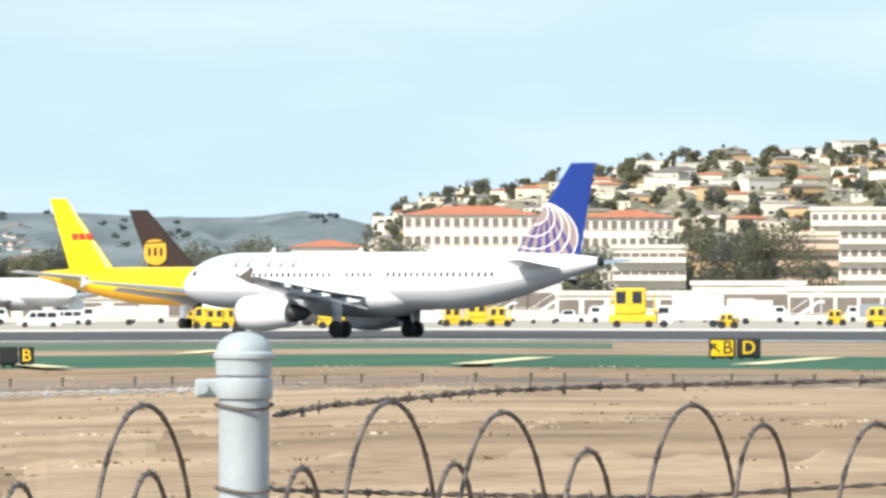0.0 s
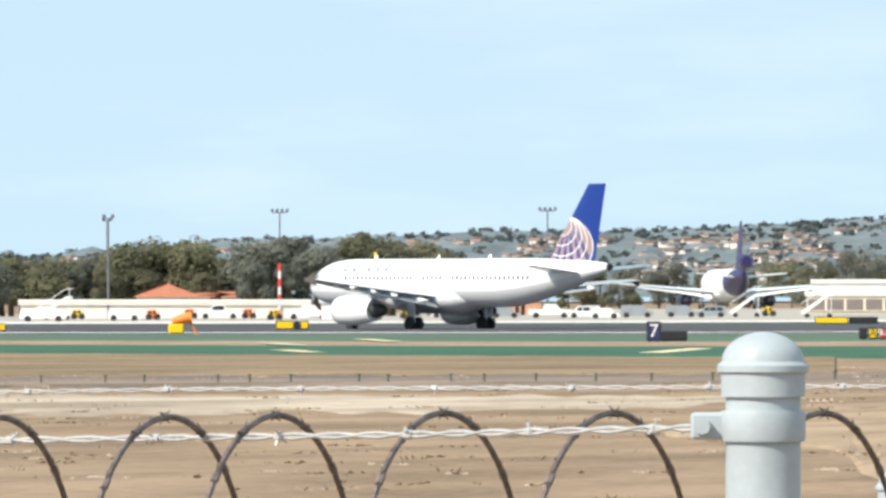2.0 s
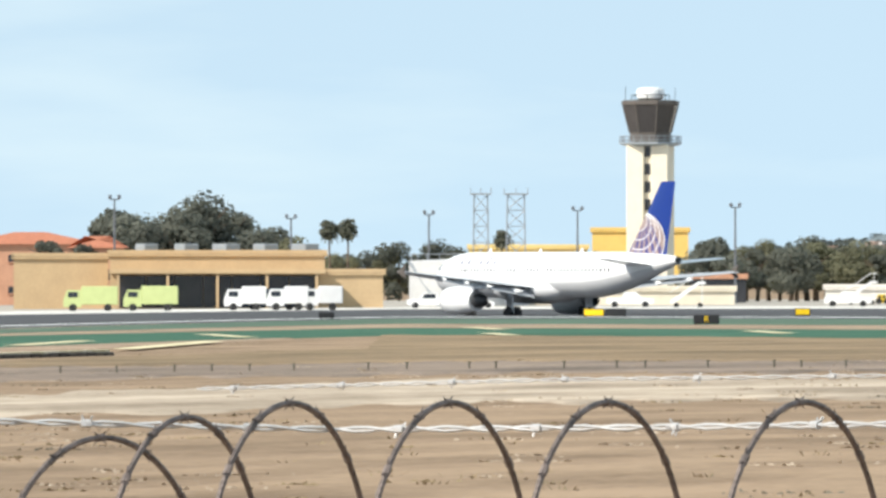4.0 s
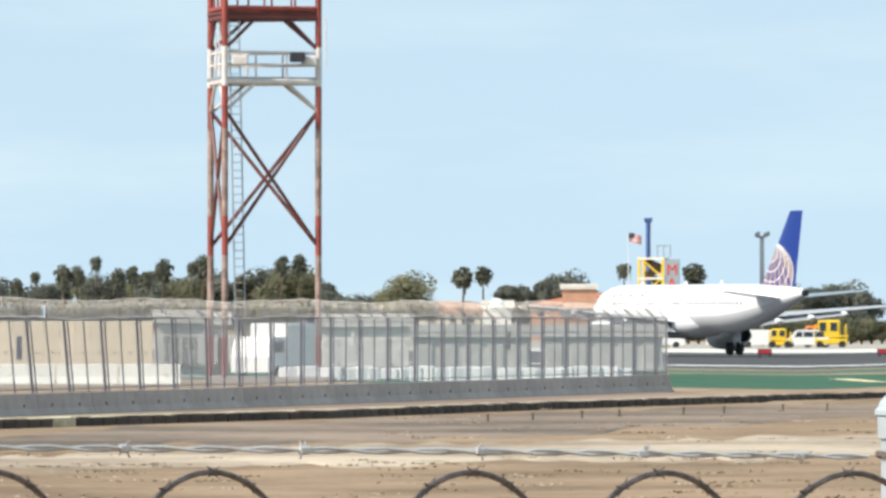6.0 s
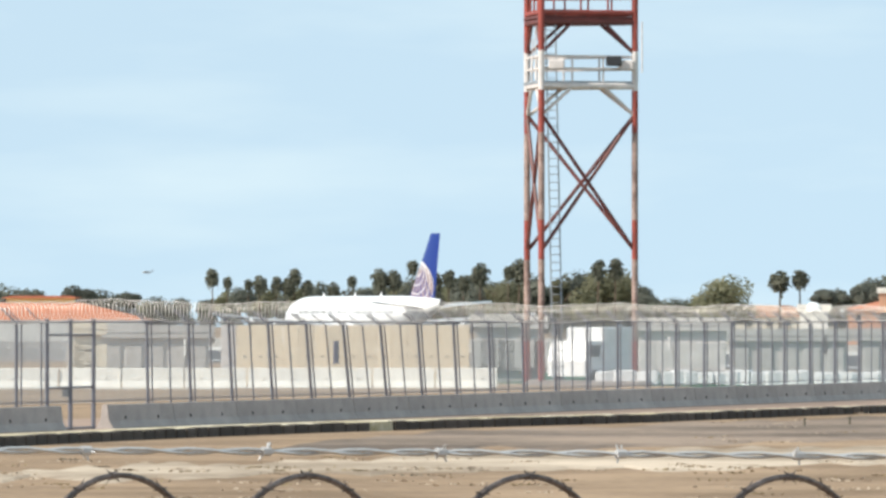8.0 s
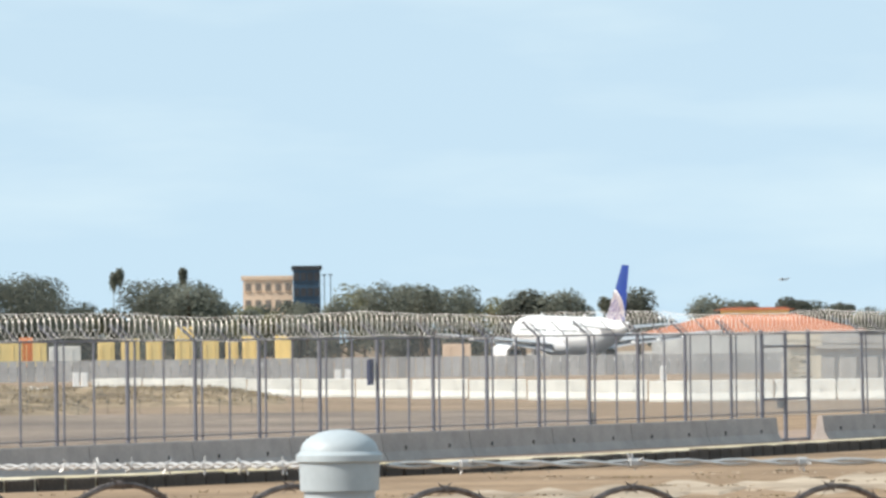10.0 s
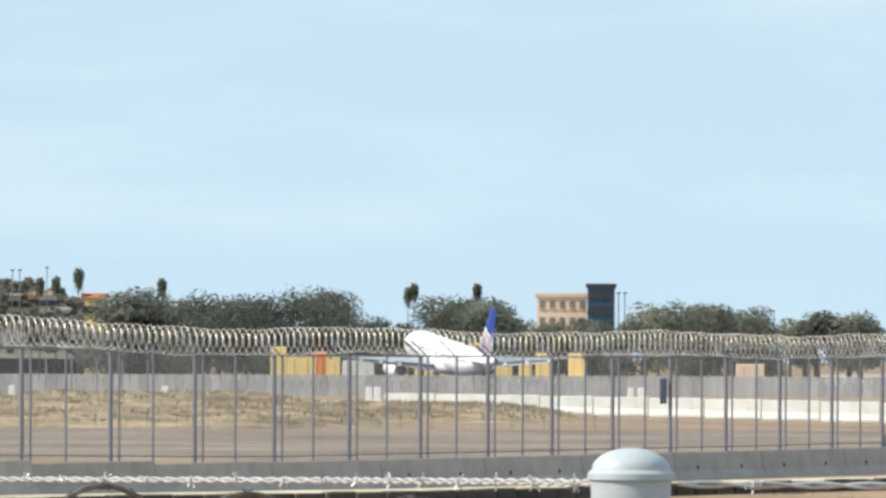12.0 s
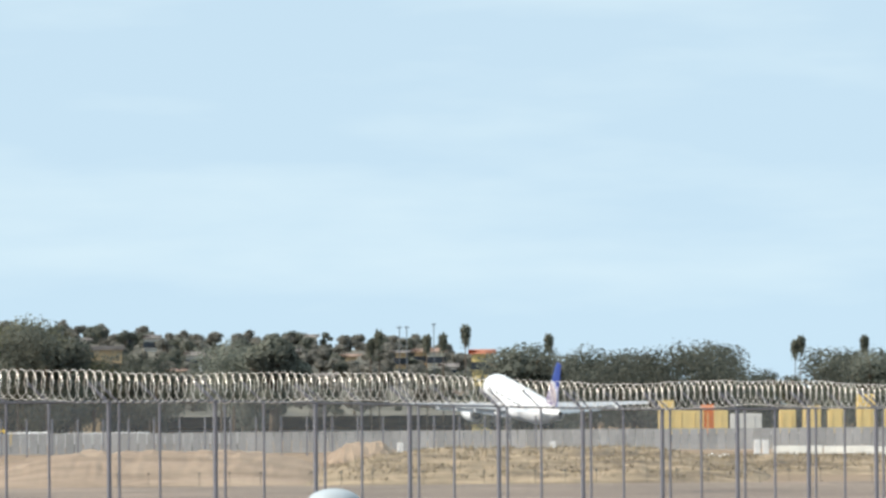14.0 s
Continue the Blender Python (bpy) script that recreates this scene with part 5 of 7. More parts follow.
# white sheds along the apron
sheds = [(-200, -470, 1180, -28, 22), (-440, -640, 1240, -20, 40), (-610, -860, 1200, -28, 30), (-30, -210, 1260, -26, 45), (120, -60, 1300, -30, 30), (360, 110, 1280, -30, 25), (560, 360, 1300, -30, 20), (860, 540, 1300, -30, 15)]
for i, (b0, b1, d, e0, e1) in enumerate(sheds):
    block("cargo_shed", b0, b1, d, None, e1, 18, M["stucco"], "long white cargo shed with flat roof", M["stucco"], 1, 6, M["dim_glass"], win_size=(3.0, 2.4), group="cargo sheds")
block("cargo_shed", 1250, 1080, 1150, None, 2, 14, M["cream"], "sandy yellow cargo shed with white roof", M["line_white"], 1, 5, M["dim_glass"], win_size=(2.4, 1.6))
block("cargo_shed", 1100, 860, 1180, None, 10, 16, M["cream"], "sandy cargo shed with white roof", M["line_white"], 1, 7, M["dim_glass"], win_size=(2.4, 1.6))
block("hangar", 1240, 1000, 1350, None, 24, 20, M["stucco"], "white hangar with grey roof", M["line_white"], 0, 0)
block("perimeter_building", 1830, 1720, 1200, None, 30, 10, M["brick"], "red-roofed low building behind hedge", M["tile"], 1, 4, pitched=True)
for b0, b1 in ((2345, 2305), (2255, 2205), (2435, 2325), (2285, 2240)):
    block("barracks", b0, b1, 1060, None, 0, 9, M["stucco"], "low white building with red tile roof", M["tile"], 1, 3, pitched=True, group="low tile-roofed buildings")
block("long_wall", 2640, 2130, 1000, None, -14, 1.0, M["stucco"], "long pale perimeter wall", M["stucco"])
block("freight_container", 2108, 2028, 930, None, -10, 2.5, M["vehicle_white"], "white freight container with purple marking", M["vehicle_white"])
# tan terminal building
term, tb, tw, tq = block("terminal_building", 3905, 3525, 900, None, 45, 40, M["tan"], "tan flat-roofed terminal building with shaded loading bays", M["tan"])
# Dark slabs on the wall paint the shade inside the open bays.
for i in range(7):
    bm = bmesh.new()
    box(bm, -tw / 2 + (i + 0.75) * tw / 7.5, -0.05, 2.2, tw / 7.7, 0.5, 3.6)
    part("loading_bay", bm, M["glass_and_shade"], tb)
bm = bmesh.new()
box(bm, 0, -3.0, 4.5, tw, 6.0, 0.5)
part("canopy", bm, M["tan"], tb)
for i in range(5):
    bm = bmesh.new()
    box(bm, -tw / 2 + 1 + i * (tw - 2) / 4, -5.6, 2.2, 0.3, 0.4, 4.4)
    part("pillar", bm, M["tan"], tb)
block("terminal_building", 4075, 3908, 904, None, 40, 30, M["tan"], "plain tan wing of the terminal", M["tan"])
block("terminal_building", 3530, 3422, 900, None, 12, 14, M["tan"], "lower tan wing of the terminal", M["tan"])
for i in range(5):
    bm = bmesh.new()
    box(bm, 0, 0, 0.6, random.uniform(1.5, 4), 2, 1.2, bevel=0.1)
    p = spot(3560 + i * 70, 915, up(45, 900) + 0.3)
    tagged(part("rooftop_unit", bm, M["steel_grey"], None, m=Matrix.Translation(p)), "grey air-conditioning unit on flat roof", "air conditioner", "rooftop units")
# tank
th = thing("storage_tank", at(3270, 950), "large pale grey round storage tank", "tank")
bm = bmesh.new()
lathe(bm, [(7.2, -0.2), (7.2, 5.4), (7.05, 5.5), (0.1, 5.8)], 48)
part("shell", bm, M["tank"], th, smooth=True)
bm = bmesh.new()
for k in range(24):
    a, c = 2 * math.pi * k / 24, 2 * math.pi * (k + 1) / 24
    bar(bm, (7.1 * math.cos(a), 7.1 * math.sin(a), 6.3), (7.1 * math.cos(c), 7.1 * math.sin(c), 6.3), 0.035, 4)
    bar(bm, (7.1 * math.cos(a), 7.1 * math.sin(a), 5.4), (7.1 * math.cos(a), 7.1 * math.sin(a), 6.3), 0.035, 4)
part("top_railing", bm, M["steel_grey"], th)
bm = bmesh.new()
bar(bm, (-7.1, -2.5, 5.3), (-3.5, -6.8, 0), 0.18, 6)
part("stair", bm, M["steel_grey"], th)
block("ochre_building", 3052, 2882, 1200, None, 88, 20, M["ochre"], "ochre stucco building behind the tower", M["ochre"])
block("ochre_building", 3270, 3060, 1230, None, 58, 16, M["ochre_light"], "yellow stucco building behind trees", M["ochre_light"], 2, 8)
block("brick_building", 3130, 3040, 1150, None, 30, 12, M["brick"], "terracotta building with hipped roof", M["tile"], pitched=True)
block("airfield_wall", 3290, 2800, 960, None, -17, 1.0, M["cream"], "long cream wall below the control tower", M["cream"])
block("low_building", 2880, 2780, 1050, None, 5, 8, M["glass_and_shade"], "low dark building beside the tower", M["brick"])
for i in range(5):
    palm(3090 - i * 22, 1120, random.uniform(42, 62), 0)
palm(3211, 1150, 92, 1)


# ---------------------------------------------------------------- control tower
def control_tower(b, d):
    m = at(b, d, turn=-9)
    th = thing("control_tower", m, "cream concrete control tower with dark glass cab", "control tower")
    s = d / 14000
    z = lambda e: up(e, d) - m.translation.z
    bm = bmesh.new()
    w = 2.65
    hs = z(243)
    for x0, x1 in ((-w, -0.42), (0.42, w)):
        box(bm, (x0 + x1) / 2, 0, hs / 2, x1 - x0, 2 * w, hs, bevel=0.12)
    box(bm, 0, 0.25, hs / 2, 0.86, 2 * w - 0.7, hs)
    shaft = part("shaft", bm, M["cream"], th)
    for i in range(9):
        bm = bmesh.new()
        box(bm, 0, -w + 0.56, hs * (i + 0.6) / 9, 0.8, 0.1, hs / 9 * 0.62)
        part("stair_window", bm, M["glass_and_shade"], shaft)
    bm = bmesh.new()
    lathe(bm, [(2.9, hs - 0.3), (4.05, hs), (4.05, hs + 0.25), (2.5, hs + 0.3)], 8, Euler((0, 0, radians(22.5))).to_matrix().to_4x4())
    gal = part("gallery", bm, M["steel_grey"], th)
    R0 = Euler((0, 0, radians(22.5))).to_matrix().to_4x4()
    for k in range(8):
        a, c = 2 * math.pi * k / 8 + radians(22.5), 2 * math.pi * (k + 1) / 8 + radians(22.5)
        bm = bmesh.new()
        p, q = Vector((4.0 * math.cos(a), 4.0 * math.sin(a), 0)), Vector((4.0 * math.cos(c), 4.0 * math.sin(c), 0))
        for h in (0.55, 1.0):
            bar(bm, p + Vector((0, 0, hs + h)), q + Vector((0, 0, hs + h)), 0.05, 5)
        for f in (0, 0.33, 0.66):
            v = p.lerp(q, f)
            bar(bm, v + Vector((0, 0, hs + 0.2)), v + Vector((0, 0, hs + 1.0)), 0.045, 5)
        part("railing", bm, M["steel_grey"], gal)
    zc0, zc1 = z(264), z(312)
    bm = bmesh.new()
    lathe(bm, [(2.55, hs + 0.2), (2.7, zc0)], 8, R0)
    part("cab_base", bm, M["cab_brown"], th)
    for k in range(8):
        a, c = 2 * math.pi * k / 8 + radians(22.5), 2 * math.pi * (k + 1) / 8 + radians(22.5)
        bm = bmesh.new()
        q = [Vector((r * math.cos(t), r * math.sin(t), zz)) for r, t, zz in ((2.72, a, zc0), (2.72, c, zc0), (3.6, c, zc1), (3.6, a, zc1))]
        bm.faces.new([bm.verts.new(v) for v in q])
        part("cab_window", bm, M["cab_glass"], th)
        bm = bmesh.new()
        bar(bm, q[0] * 1.0, q[3] * 1.0, 0.09, 6)
        part("mullion", bm, M["cab_brown"], th)
    bm = bmesh.new()
    lathe(bm, [(3.62, zc1), (3.75, zc1 + 0.05), (3.75, zc1 + 0.55), (3.2, zc1 + 0.65), (0.1, zc1 + 0.7)], 8, R0)
    part("cab_roof", bm, M["cab_brown"], th)
    bm = bmesh.new()
    for k in range(8):
        a, c = 2 * math.pi * k / 8, 2 * math.pi * (k + 1) / 8
        bar(bm, (2.4 * math.cos(a), 2.4 * math.sin(a), zc1 + 0.6), (2.4 * math.cos(a), 2.4 * math.sin(a), zc1 + 1.3), 0.05, 5)
        bar(bm, (2.4 * math.cos(a), 2.4 * math.sin(a), zc1 + 1.3), (2.4 * math.cos(c), 2.4 * math.sin(c), zc1 + 1.3), 0.05, 5)
    part("roof_railing", bm, M["dark"], th)
    bm = bmesh.new()
    lathe(bm, [(1.2, zc1 + 0.7), (1.7, zc1 + 0.9), (1.85, zc1 + 1.5), (1.7, zc1 + 2.05), (1.2, zc1 + 2.25), (0.1, zc1 + 2.3)], 24)
    part("radome", bm, M["white"], th, smooth=True)
    for a, h in ((0.5, 1.6), (2.2, 1.4), (3.6, 1.7), (5.2, 1.4)):
        bm = bmesh.new()
        bar(bm, (3.3 * math.cos(a), 3.3 * math.sin(a), zc1 + 0.6), (3.3 * math.cos(a), 3.3 * math.sin(a), zc1 + 0.6 + h), 0.035, 5)
        part("antenna", bm, M["dark"], th)


control_tower(2949, 1000)


# ---------------------------------------------------------------- masts and lamps
def light_mast(b, d, e_top, wide=False, material=None):
    zg = ground_z(b, d)
    h = up(e_top, d) - zg
    th = thing("light_mast", at(b, d), "tall steel floodlight mast with lamp heads", "light mast", "apron light masts")
    bm = bmesh.new()
    bar(bm, (0, 0, 0), (0, 0, h - 0.4), 0.17, 8, 0.11)
    part("pole", bm, material or M["mast"], th)
    bm = bmesh.new()
    w = 1.1 if wide else 0.55
    bar(bm, (-w, 0, h - 0.45), (w, 0, h - 0.45), 0.07, 6)
    part("crossarm", bm, material or M["mast"], th)
    for x in ((-w, -w / 3, w / 3, w) if wide else (-w, w)):
        bm = bmesh.new()
        box(bm, x, -0.1, h - 0.15, 0.42, 0.5, 0.5, bevel=0.08)
        part("lamp_head", bm, M["mast"], th)


for b, e in ((3585, 118), (3341, 125), (3078, 132), (2799, 138), (2485, 145), (2487, 140)):
    light_mast(b, 1000 if b != 2487 else 1150, e)
for b, d, e, w in ((2182, 1150, 155, True), (1708, 1150, 158, True), (4470, 900, 150, False), (4192, 900, 150, False), (3897, 950, 152, False), (4474, 1000, 148, False)):
    light_mast(b, d, e, w)


def antenna_tower(b, d, e_top, w):
    zg = ground_z(b, d)
    h = up(e_top, d) - zg
    th = thing("lattice_mast", at(b, d), "grey steel lattice mast with top platform", "mast", "lattice masts")
    r = w / 2
    for x in (-r, r):
        for y in (-r, r):
            bm = bmesh.new()
            bar(bm, (x * 1.25, y * 1.25, 0), (x, y, h), 0.09, 5)
            part("leg", bm, M["lattice"], th)
    n = 7
    for i in range(n):
        bm = bmesh.new()
        z0, z1 = h * i / n, h * (i + 1) / n
        for y in (-r, r):
            bar(bm, (-r * 1.1, y, z0), (r * 1.1, y, z1), 0.045, 4)
            bar(bm, (r * 1.1, y, z0), (-r * 1.1, y, z1), 0.045, 4)
            bar(bm, (-r * 1.1, y, z1), (r * 1.1, y, z1), 0.045, 4)
        part("bracing", bm, M["lattice"], th)
    bm = bmesh.new()
    box(bm, 0, 0, h, w + 0.9, w + 0.9, 0.18)
    for x in (-r - 0.4, 0, r + 0.4):
        bar(bm, (x, -r - 0.4, h), (x, -r - 0.4, h + 0.7), 0.05, 4)
    part("platform", bm, M["lattice"], th)


antenna_tower(3249, 940, 155, 1.6)
antenna_tower(3187, 940, 155, 2.0)
for b, d, e in ((2182, 1000, 60), (2012, 980, 80)):
    zg = ground_z(b, d)
    h = up(e, d) - zg
    th = thing("marker_pole", at(b, d), "slim pole banded in red or orange and white", "pole")
    for i in range(7):
        bm = bmesh.new()
        bar(bm, (0, 0, h * i / 7), (0, 0, h * (i + 1) / 7), 0.2, 8)
        part("band", bm, M["faded"] if i % 2 else (M["red"] if b > 2100 else M["equip_yellow"]), th)
    bm = bmesh.new()
    box(bm, 0, 0, h, 1.1, 0.2, 0.12)
    part("crossarm", bm, M["dark"], th)


# ---------------------------------------------------------------- vehicles on the apron
def wheel_set(th, xs, w, r=0.42):
    for x in xs:
        for y in (-w / 2, w / 2):
            bm = bmesh.new()
            lathe(bm, [(r * 0.4, -0.12), (r * 0.9, -0.13), (r, -0.08), (r, 0.08), (r * 0.9, 0.13), (r * 0.4, 0.12)], 12, Matrix.Translation((x, y, r)) @ Euler((radians(90), 0, 0)).to_matrix().to_4x4())
            part("wheel", bm, M["tyre"], th, smooth=True)


def truck(b, d, L, h, body, cab, label, turn=0.0, category="truck"):
    th = thing(category.replace(" ", "_"), at(b, d, turn=turn), label, category, "apron vehicles")
    bm = bmesh.new()
    box(bm, 0.9, 0, 0.75 + (h - 0.75) / 2, L - 2.0, 2.3, h - 0.75, bevel=0.08)
    part("cargo_box", bm, body, th)
    bm = bmesh.new()
    hc = min(h, 2.3)
    prism(bm, [(-L / 2, 0.5), (-L / 2, 1.3), (-L / 2 + 0.4, hc), (-L / 2 + 1.9, hc), (-L / 2 + 1.9, 0.5)], -1.1, 1.1)
    c = part("cab", bm, cab, th)
    for y in (-1.12, 1.12):
        bm = bmesh.new()
        box(bm, -L / 2 + 1.0, y, hc - 0.5, 1.0, 0.04, 0.55)
        part("side_window", bm, M["window"], c)
    wheel_set(th, (-L / 2 + 1.0, L / 2 - 1.2), 2.1)


def van(b, d, body, label, turn=0.0, k=1.0, category="van"):
    th = thing(category, at(b, d, turn=turn), label, category, "apron vehicles")
    bm = bmesh.new()
    prism(bm, [(x * k, z * k) for x, z in ((-2.5, 0.35), (-2.55, 0.95), (-1.7, 1.15), (-1.0, 1.95), (2.3, 2.0), (2.5, 1.0), (2.5, 0.35))], -0.95 * k, 0.95 * k)
    bo = part("body", bm, body, th)
    for x0, x1 in ((-1.2, -0.35), (-0.2, 0.8), (0.95, 1.95)):
        bm = bmesh.new()
        prism(bm, [(x * k, z * k) for x, z in ((x0, 1.2), (x0 + (0.35 if x0 < -1 else 0), 1.75), (x1, 1.75), (x1, 1.2))], -0.97 * k, -0.94 * k)
        part("side_window", bm, M["window"], bo)
    wheel_set(th, (-1.6 * k, 1.6 * k), 1.7 * k, 0.36)


def pickup(b, d, label, turn=0.0):
    th = thing("pickup", at(b, d, turn=turn), label, "pickup", "apron vehicles")
    bm = bmesh.new()
    prism(bm, [(-2.6, 0.45), (-2.65, 1.0), (-1.3, 1.1), (-0.7, 1.75), (0.7, 1.75), (0.9, 1.1), (2.6, 1.1), (2.65, 0.45)], -0.95, 0.95)
    bo = part("body", bm, M["vehicle_white"], th)
    bm = bmesh.new()
    prism(bm, [(-1.0, 1.15), (-0.6, 1.65), (0.55, 1.65), (0.6, 1.15)], -0.97, -0.94)
    part("side_window", bm, M["window"], bo)
    wheel_set(th, (-1.7, 1.7), 1.7, 0.38)


def loader(b, d, label, k=1.0, color=None):
    """Container loader: chassis, mast, cab, platform."""
    c = color or M["equip_yellow"]
    th = thing("cargo_loader", at(b, d), label, "cargo loader", "apron equipment")
    bm = bmesh.new()
    box(bm, 0, 0, 0.7 * k, 3.6 * k, 2 * k, 0.6 * k, bevel=0.1)
    part("chassis", bm, c, th)
    bm = bmesh.new()
    box(bm, -0.2 * k, 0, 2.0 * k, 2.4 * k, 1.9 * k, 2.0 * k, bevel=0.15)
    part("cab", bm, c, th)
    for x in (-0.9, 0.3):
        bm = bmesh.new()
        box(bm, x * k, -0.96 * k, 2.3 * k, 0.7 * k, 0.06, 0.9 * k)
        part("cab_window", bm, M["window"], th)
    bm = bmesh.new()
    for x in (-1.6, 1.6):
        bar(bm, (x * k, -0.9 * k, 0.6), (x * k, -0.9 * k, 2.6 * k), 0.09, 6)
    box(bm, 1.2 * k, 0, 1.3 * k, 1.4 * k, 2.1 * k, 0.2)
    part("lift_frame", bm, c, th)
    wheel_set(th, (-1.2 * k, 1.2 * k), 1.9 * k, 0.4)


def stairs(b, d, label):
    th = thing("boarding_stairs", at(b, d), label, "boarding stairs", "apron equipment")
    bm = bmesh.new()
    prism(bm, [(-1.5, 0.5), (-1.5, 0.8), (1.6, 2.9), (2.4, 2.9), (2.4, 2.6), (1.7, 2.6), (-1.1, 0.5)], -0.6, 0.6)
    part("ramp", bm, M["vehicle_white"], th)
    bm = bmesh.new()
    for y in (-0.6, 0.6):
        bar(bm, (-1.5, y, 1.7), (1.6, y, 3.8), 0.05, 5)
        bar(bm, (1.6, y, 3.8), (2.4, y, 3.8), 0.05, 5)
        bar(bm, (2.0, y, 0.4), (2.0, y, 3.8), 0.05, 5)
    part("handrail", bm, M["vehicle_white"], th)
    wheel_set(th, (-0.8, 1.8), 1.2, 0.3)


YL = "yellow cargo loader parked on the apron"
truck(-436, 800, 7.2, 3.3, M["vehicle_white"], M["vehicle_white"], "white box truck parked on apron")
loader(-336, 800, YL, 1.35)
for b, d, k in ((420, 790, 0.75), (400, 785, 0.7), (380, 790, 0.7), (-64, 860, 0.9), (-20, 840, 0.7), (195, 780, 0.85), (-504, 760, 0.5), (-770, 780, 0.7), (180, 790, 0.8), (320, 800, 0.8), (-100, 830, 0.7), (345, 790, 0.7)):
    loader(b, d, YL, k)
rnd = random.Random(21)
for i in range(25):
    b = -840 + i * 68 + rnd.uniform(-15, 15)
    d = rnd.uniform(880, 1120)
    q = rnd.random()
    if q < 0.35:
        van(b, d, M["vehicle_white"], "white van parked on the apron", rnd.choice((0, 180, 20)))
    elif q < 0.6:
        truck(b, d, rnd.uniform(5, 8), rnd.uniform(2.4, 3.2), rnd.choice((M["vehicle_white"], M["stucco"], M["steel_grey"])), M["vehicle_white"], "white service truck on the apron", rnd.choice((0, 180)))
    elif q < 0.75:
        pickup(b, d, "white pickup parked on the apron", rnd.choice((0, 180)))
    elif q < 0.9:
        stairs(b, d, "white boarding stairs standing on apron")
    else:
        loader(b, d, "yellow baggage loader on the apron", 0.6)
for i in range(24):
    b = 1250 + i * 58 + rnd.uniform(-14, 14)
    d = rnd.uniform(900, 1010)
    q = rnd.random()
    if q < 0.3:
        van(b, d, M["vehicle_white"] if q < 0.15 else M["steel_grey"], "pale van parked beside the apron", rnd.choice((0, 180)), rnd.uniform(0.65, 0.85))
    elif q < 0.55:
        pickup(b, d, "white pickup beside the perimeter wall", rnd.choice((0, 180)))
    elif q < 0.72:
        loader(b, d, "small yellow ground equipment", 0.42)
    elif q < 0.92:
        stairs(b, d, "white boarding stairs beside the perimeter wall")
    else:
        loader(b, d, "small orange ground equipment", 0.42, M["equip_orange"])
for b in (3338, 2985, 2600, 3255):
    q = rnd.random()
    if q < 0.5:
        pickup(b, 880, "white pickup parked near the tank", rnd.choice((0, 180)))
    else:
        van(b, 880, M["vehicle_white"], "white van parked near the wall", rnd.choice((0, 180)), 0.75)
stairs(2890, 870, "white boarding stairs near the wall")
for b, lab in ((3665, "white airport bus"), (3530, "white fuel truck"), (3590, "white service truck")):
    truck(b, 840, 4.6, 2.6, M["vehicle_white"], M["vehicle_white"], lab + " in front of terminal")
van(3620, 842, M["glass_blue"], "dark blue van in front of terminal", 0, 1.2)
for b in (3832, 3938):
    truck(b, 840, 5.9, 2.7, M["lime"], M["lime"], "lime green fire engine in front of terminal", category="fire engine")
for b in (4530, 4470, 4395, 4650):
    van(b, 850, M["vehicle_white"], "white van beyond the runway", rnd.choice((0, 180)))
loader(4440, 845, "yellow ground equipment beyond the runway", 0.7)
loader(4375, 850, "orange ground equipment beyond the runway", 0.8, M["equip_orange"])
loader(4350, 850, "yellow lifting equipment beyond the runway", 1.0)


# ---------------------------------------------------------------- west of the runway
for b0, b1, d, e1, wl, lab, rf in ((4640, 4290, 1050, 22, M["brick"], "long terracotta barracks with tile roof", M["tile"]), (4880, 4610, 1100, 22, M["brick"], "terracotta barracks with tile roof", M["tile"]),
                               (4166, 3925, 1060, 66, M["brick"], "terracotta barracks behind the terminal", M["tile"]), (5140, 4900, 1150, 8, M["cream"], "low sandy barracks roofline", M["tile2"])):
    block("barracks", b0, b1, d, None, e1, 14, wl, lab, rf, 2, 7, pitched=True, rise=0.12, win_size=(0.7, 0.9), group="terracotta barracks")
block("barracks", 3975, 3880, 1000, None, 60, 10, M["brick"], "terracotta gable end beside trees", M["tile"], 1, 2, pitched=True)
block("sandy_building", 4825, 4765, 1040, None, 50, 8, M["brick"], "small terracotta rooftop block", M["stucco"], 1, 3)
block("sandy_building", 4590, 4550, 1040, None, 48, 8, M["tan"], "small sandy rooftop block", M["stucco"], 1, 3)
# hedge below the barracks
for i in range(22):
    b = 4260 + i * 18
    tree(b, 960, rnd.uniform(-8, 4), 6, True, 1.3, label="low olive hedge bush below barracks")


